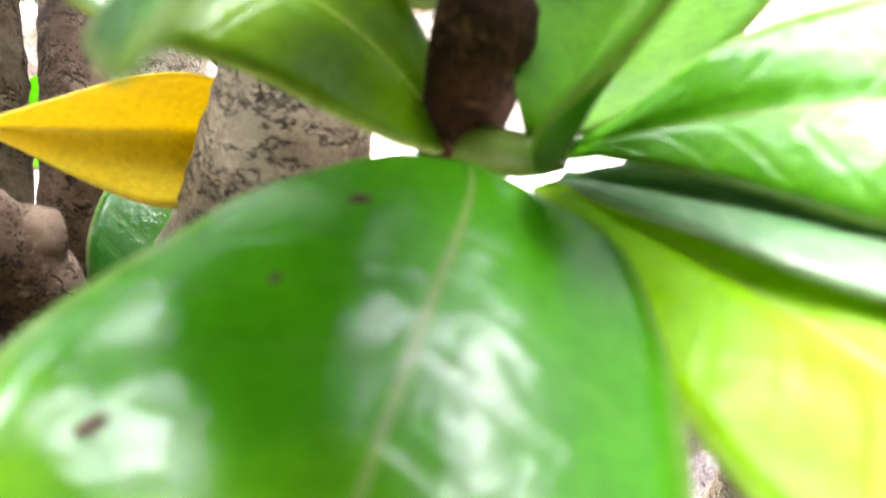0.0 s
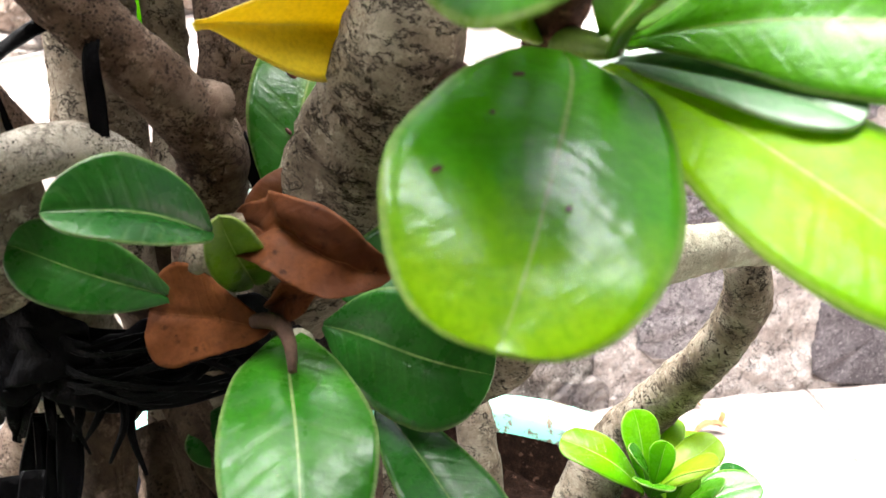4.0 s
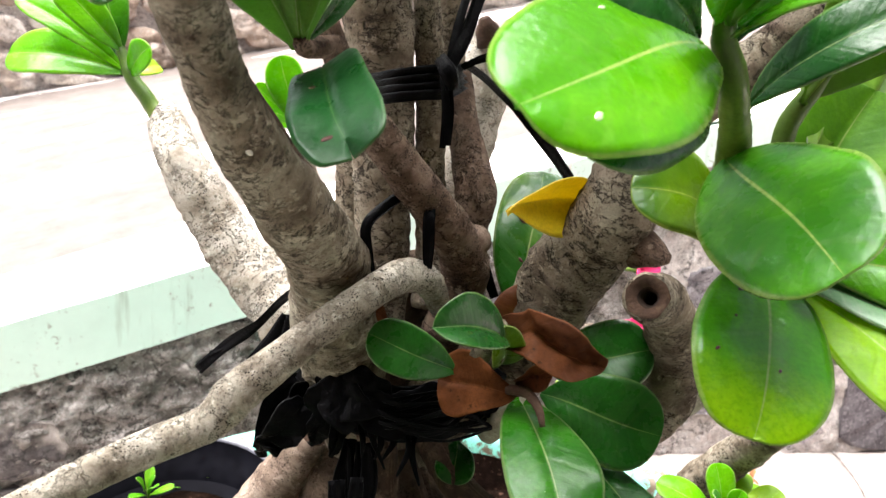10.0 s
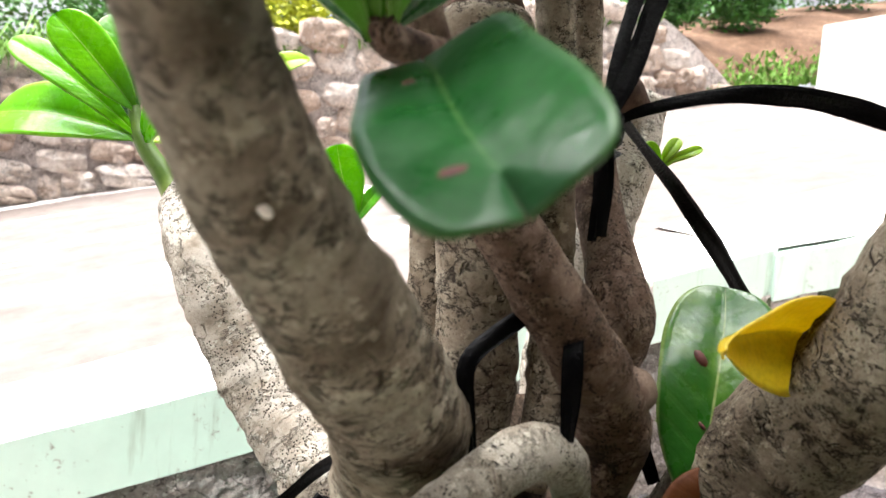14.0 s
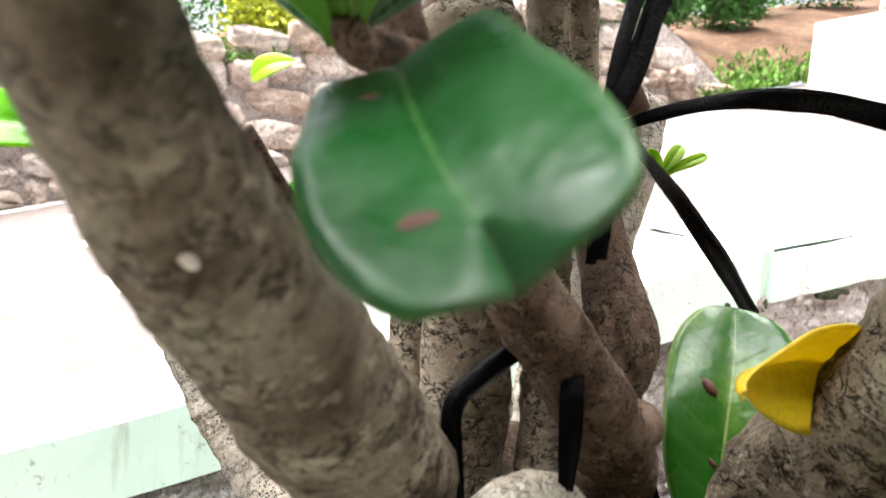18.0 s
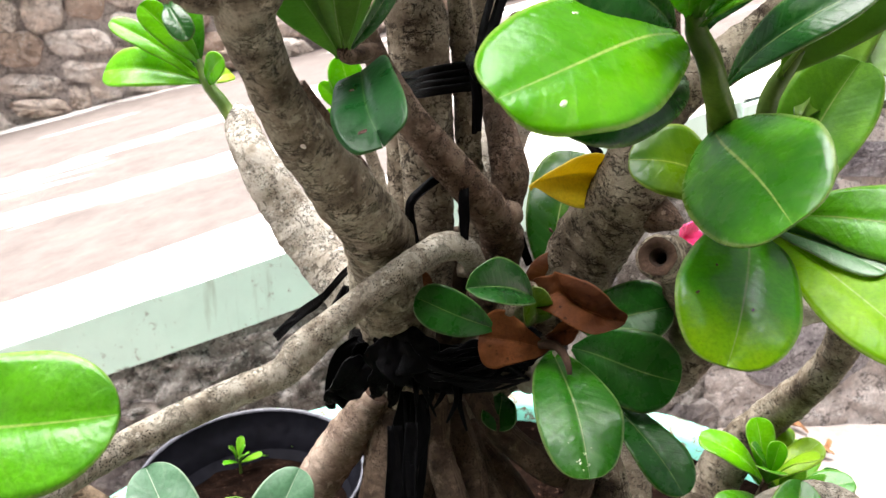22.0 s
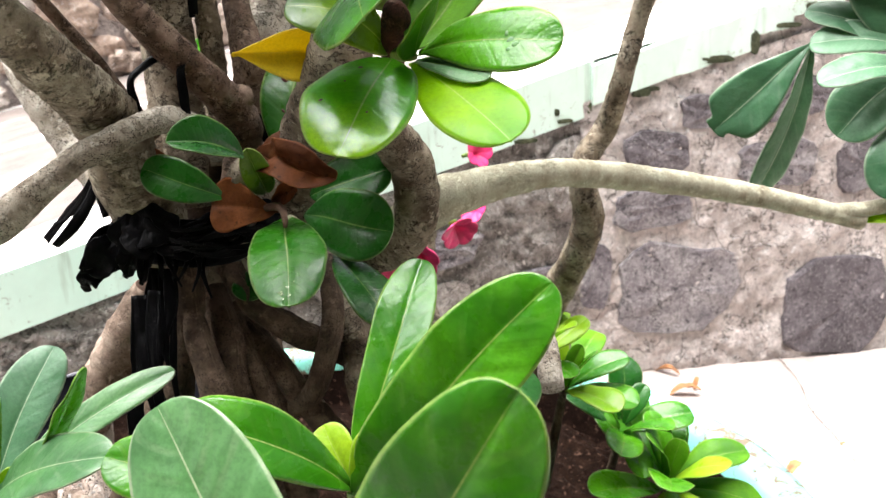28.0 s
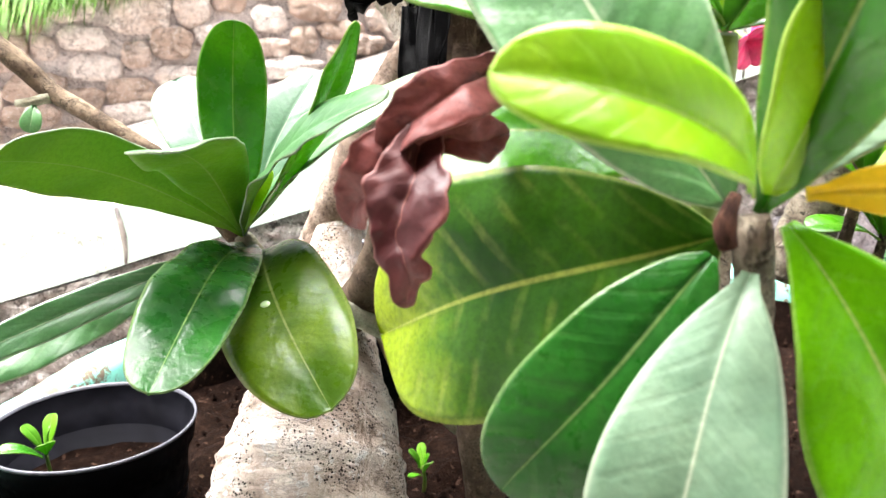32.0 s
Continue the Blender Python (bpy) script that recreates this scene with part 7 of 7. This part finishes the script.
strip(lower_tie, "tail", [(-0.195, 0.193, 0.803, 0.0060), (-0.191, 0.172, 0.762, 0.0085), (-0.197, 0.160, 0.722, 0.0062), (-0.190, 0.148, 0.682, 0.0095), (-0.186, 0.139, 0.640, 0.0080), (-0.168, 0.131, 0.598, 0.0105), (-0.156, 0.129, 0.562, 0.0080)], (0.127, -0.883, 0.451), "", 0.16)
strip(lower_tie, "tail", [(-0.178, 0.217, 0.817, 0.0049), (-0.176, 0.206, 0.790, 0.0058), (-0.183, 0.201, 0.764, 0.0040), (-0.180, 0.196, 0.742, 0.0030)], (0.3, -0.895, 0.37))

for base, tip, way, wide, ruck in (
    ((-0.2115, 0.2168, 0.8478), (-0.1646, 0.2161, 0.8525), (0.2, -0.9, 0.35), 0.034, 0.1),
    ((-0.1723, 0.2191, 0.8332), (-0.1231, 0.222, 0.8507), (0.3, -0.9, 0.3), 0.03, 0.08),
    ((-0.2058, 0.2152, 0.8573), (-0.1828, 0.2076, 0.8349), (0.1, -0.95, 0.2), 0.03, 0.13),
    ((-0.1872, 0.215, 0.8455), (-0.1545, 0.2102, 0.8341), (0.2, -0.9, 0.3), 0.026, 0.1),
    ((-0.2175, 0.2198, 0.8429), (-0.2415, 0.2133, 0.817), (0.35, -0.9, 0.2), 0.026, 0.12),
    ((-0.1935, 0.218, 0.8616), (-0.2155, 0.2115, 0.8361), (0.3, -0.9, 0.3), 0.028, 0.12),
    ((-0.1305, 0.2306, 0.8433), (-0.0903, 0.2329, 0.8575), (0.4, -0.85, 0.3), 0.03, 0.08),
    ((-0.2259, 0.2455, 0.8791), (-0.1887, 0.2443, 0.881), (0.2, -0.9, 0.3), 0.012, 0.06),
):
    leaf(lower_tie, base, tip, way, wide, 0.1, 12, 0.5, STRAP, STRAP, "rag", "crumpled black plastic", 0.0, ruck, 0.0, 0.0, 0.0, 0.0, 0.25)
for base, tip, way, wide in (
    ((-0.2161, 0.2301, 0.8512), (-0.2527, 0.2174, 0.8017), (0.35, -0.9, 0.1), 0.022),
    ((-0.1982, 0.2274, 0.8416), (-0.2179, 0.2197, 0.8114), (0.2, -0.95, 0.1), 0.02),
    ((-0.1954, 0.225, 0.8326), (-0.2021, 0.2182, 0.8063), (0.2, -0.95, 0.1), 0.016),
):
    leaf(lower_tie, base, tip, way, wide, 0.12, 16, 0.45, STRAP, STRAP, "rag", "torn black plastic end", 0.2, 0.14, 0.5)

# ---- small things ----
def flower(place, face, size, seed):
    ob = thing("pink_flower", place, "small drooping pink desert rose flower", "flower", "pink flowers")
    r = random.Random(seed)
    f = Vector(face).normalized()
    x = f.orthogonal().normalized()
    for k in range(5):
        a = k * 1.2566 + r.uniform(-0.2, 0.2)
        d = (Matrix.Rotation(a, 3, f) @ x) * 0.8 + f * 0.55
        p = Vector(place)
        leaf(ob, p, p + d * size, f - d * 0.4, size * 0.8, 0.1, 10, 0.62, PETAL, PETAL, "petal")
    stem(ob, "flower_tube", BARK_GREEN, [(*(Vector(place) - f * size * 0.9), size * 0.1), (*(Vector(place) - f * size * 0.4), size * 0.13), (*place, size * 0.2)], None, "", 8)
for place, face, size, seed in (((-0.0121, 0.3997, 0.7652), (0.2, -0.8, -0.5), 0.03, 0), ((0.0194, 0.4018, 0.7743), (-0.2, -0.8, -0.4), 0.032, 1), ((0.0594, 0.5056, 0.7771), (0.4, -0.7, -0.5), 0.03, 2), ((0.0897, 0.5585, 0.7827), (-0.4, -0.7, 0.3), 0.022, 3), ((0.0893, 0.5765, 0.8514), (0.5, -0.7, 0.2), 0.025, 4), ((-0.009, 0.597, 0.837), (0.4, -0.7, 0.3), 0.014, 6)):
    flower(place, face, size, seed)
def seedling(place, height, count, seed, label="tiny green seedling in dark soil"):
    ob = thing("seedling", place, label, "seedling", "seedlings")
    top = Vector(place) + Vector((0, 0, height))
    stem(ob, "stalk", BARK_GREEN, [(*place, 0.0022), (*((Vector(place) + top) / 2 + Vector((0.002, 0, 0))), 0.002), (*top, 0.0014)], None, "", 7)
    rosette(ob, top, (0.1, -0.2, 1), count, height * 0.9, height * 0.36, (LEAF, LEAF_MATTE), seed, (15, 70))
seedling((-0.6, 0.22, 0.37), 0.05, 5, 31)
seedling((-0.261, 0.365, 0.325), 0.03, 5, 32)
seedling((-0.526, 0.732, 0.405), 0.04, 6, 33)
seedling((-0.474, 0.801, 0.36), 0.06, 6, 36)
seedling((-0.514, 0.897, 0.36), 0.05, 6, 37)
def fallen(place, way, size, seed):
    ob = thing("fallen_leaf", place, "dry curled brown leaf lying on the floor", "leaf", "fallen leaves")
    p = Vector(place)
    d = Vector(way).normalized()
    leaf(ob, p, p + d * size, (0.1, 0.0, 1), size * 0.4, 0.2, 30, 0.55, DRY, DRY, "blade", "", 0.0, 0.05)
fallen((0.664, 1.674, 0.045), (1, -0.8, 0.1), 0.07, 0)
fallen((0.658, 1.514, 0.045), (1, -0.05, 0.15), 0.08, 1)
fallen((0.731, 1.539, 0.045), (0.3, 0.5, 0.4), 0.04, 2)
fallen((0.775, 1.083, 0.045), (0.7, 0.4, 0.3), 0.06, 3)
fallen((0.697, 1.219, 0.045), (0.4, 0.2, 0.1), 0.02, 4)
fallen((0.963, 1.211, 0.045), (0.6, 0.2, 0.1), 0.02, 5)
def blob(owner, name, place, normal, size, mat, rise=0.35, long=1.0, label=""):
    n = Vector(normal).normalized()
    x = n.orthogonal().normalized()
    y = n.cross(x)
    p = Vector(place) - Vector(owner.parent.location)
    verts, faces = [p + n * size * rise], []
    for k, (r, h) in enumerate(((0.5, 0.85), (0.85, 0.5), (1.0, -0.2))):
        for i in range(12):
            a = 2 * math.pi * i / 12
            w = size * r * (1 + 0.2 * math.sin(a * 2 + size * 9000))
            verts.append(p + x * math.cos(a) * w * long + y * math.sin(a) * w + n * size * rise * h)
    faces += [(0, 1 + i, 1 + (i + 1) % 12) for i in range(12)]
    faces += [(1 + k * 12 + i, 13 + k * 12 + i, 13 + k * 12 + (i + 1) % 12, 1 + k * 12 + (i + 1) % 12) for k in range(2) for i in range(12)]
    ob = mesh_object(name, verts, faces, mat, None, label)
    ob.parent = owner
    return ob


for u, v, r in ((0.86, 0.28, 0.0017), (0.32, 0.4, 0.0012)):
    blob(heart_leaf, "blemish", on_blade(heart_leaf, u, v), (-0.2, -0.4, 0.9), r, BLEMISH, 0.25, 1.5, "red-brown mark on a leaf")
blob(left_limb, "lichen_spot", (-0.224, 0.086, 1.02), (0.3, -0.85, -0.2), 0.0019, LICHEN, 0.3, 0.8, "small white lichen spot")
for u, v, r in ((0.62, -0.25, 0.0042), (0.3, 0.2, 0.003), (0.36, -0.15, 0.002)):
    blob(scabbed_leaf, "blemish", on_blade(scabbed_leaf, u, v), (-0.1, -0.82, 0.56), r, BLEMISH, 0.4, 0.6, "dark brown scab on a leaf")
for u, v, r in ((0.72, 0.0, 0.0024), (0.66, -0.12, 0.0014), (0.74, 0.22, 0.0018), (0.7, 0.34, 0.0012)):
    blob(bitten_leaf, "blemish", on_blade(bitten_leaf, u, v), (-0.2, -0.8, 0.56), r, SHRUB, 0.15, 1.4, "dark bruise on a leaf")
for u, v, r in ((0.72, 0.75, 0.0009), (0.34, 0.53, 0.0011), (0.5, 0.42, 0.0006), (0.72, -0.19, 0.0007)):
    blob(tip_leaf, "blemish", on_blade(tip_leaf, u, v), (0.137, -0.478, 0.867), r, BLEMISH, 0.3, 1.6, "small dark mark on a leaf")
for q, r in (((-0.095, 0.004, 1.054), 0.001), ((-0.097, -0.003, 1.049), 0.0014), ((-0.107, -0.004, 1.052), 0.0009), ((-0.09, 0.045, 1.084), 0.001)):
    blob(broad_leaf, "dew_drop", q, (0.32, -0.62, 0.72), r, WATER, 0.3, 1.6, "clear water drop")
rnd = random.Random(55)
for _ in range(22):
    u, v = 0.62 + 0.37 * rnd.random() ** 0.5, rnd.gauss(0.15, 0.3)
    blob(wet_leaf, "dew_drop", on_blade(wet_leaf, u, max(-0.8, min(0.8, v))) + Vector((rnd.uniform(-1, 1), rnd.uniform(-1, 1) * 0.8, rnd.uniform(-1, 1) * 0.4)) * 0.0016, (0.049, -0.519, 0.853), rnd.uniform(0.0002, 0.0007), WATER, 0.4, rnd.uniform(0.8, 2.5), "clear water drop")
blob(aged_leaf, "dew_drop", on_blade(aged_leaf, 0.55, 0.12), (-0.1, -0.45, 0.88), 0.0026, WATER, 0.45, 1.4, "large clear water drop")


# ---- wall stones ----
lay_stones(wall_street, WAY_L, OUT_L, -2.4, 0.0, lambda s: 0.0, lambda s: ledge_foot(s) - 0.02, 0.24, 0.16, 0.013, (STONE_DARK, STONE_DARK, STONE, DIRTY), 41, 0.0, 0.55)
rnd = random.Random(44)
for s, z, w, h in ((0.3, 0.29, 0.37, 0.27), (0.85, 0.17, 0.38, 0.32), (0.215, 0.535, 0.24, 0.12), (0.225, 0.685, 0.19, 0.13), (0.6, 0.63, 0.25, 0.14), (0.9, 0.61, 0.2, 0.17), (0.62, 0.81, 0.28, 0.12), (0.38, 0.79, 0.18, 0.1), (1.22, 0.42, 0.34, 0.3), (1.25, 0.82, 0.34, 0.22), (0.93, 0.86, 0.26, 0.14), (1.6, 0.6, 0.36, 0.34), (1.3, 0.12, 0.34, 0.2), (0.04, 0.36, 0.1, 0.2)):
    stone_piece(wall_right, WAY_R, OUT_R, s, z, w, h, 0.009, STONE, rnd)
lay_stones(far_wall, WAY_L, OUT_L, -4.2, 3.0, lambda s: road_z(s, FAR), lambda s: road_z(s, FAR) + 0.86 - 0.72 * max(0.0, min(1.0, (s - 2.2) / 1.0)), 0.25, 0.17, 0.06, (STONE_FAR,), 43, FAR + 0.04)
for owner, way, out, s, z, w, h in (
    (ledge, WAY_L, OUT_L, 0.053, 0.847, 0.03, 0.1),
    (ledge, WAY_L, OUT_L, 0.032, 0.804, 0.03, 0.06),
    (ledge, WAY_L, OUT_L, 0.057, 0.897, 0.02, 0.04),
    (ledge, WAY_L, OUT_L, -0.053, 0.789, 0.05, 0.012),
    (ledge, WAY_L, OUT_L, -0.176, 0.749, 0.07, 0.012),
    (ledge, WAY_L, OUT_L, -0.08, 0.812, 0.012, 0.02),
    (steps, WAY_R, OUT_R, 0.503, 0.966, 0.03, 0.06),
    (steps, WAY_R, OUT_R, 0.393, 0.926, 0.1, 0.02),
    (steps, WAY_R, OUT_R, 0.195, 0.857, 0.06, 0.012),
    (steps, WAY_R, OUT_R, 0.605, 1.007, 0.08, 0.015),
    (steps, WAY_R, OUT_R, 0.681, 1.056, 0.06, 0.02),
    (steps, WAY_R, OUT_R, 0.17, 0.848, 0.05, 0.02),
):
    stone_piece(owner, way, out, s, z, w, h, 0.0045, MOSS, rnd, -0.001).name = "moss"
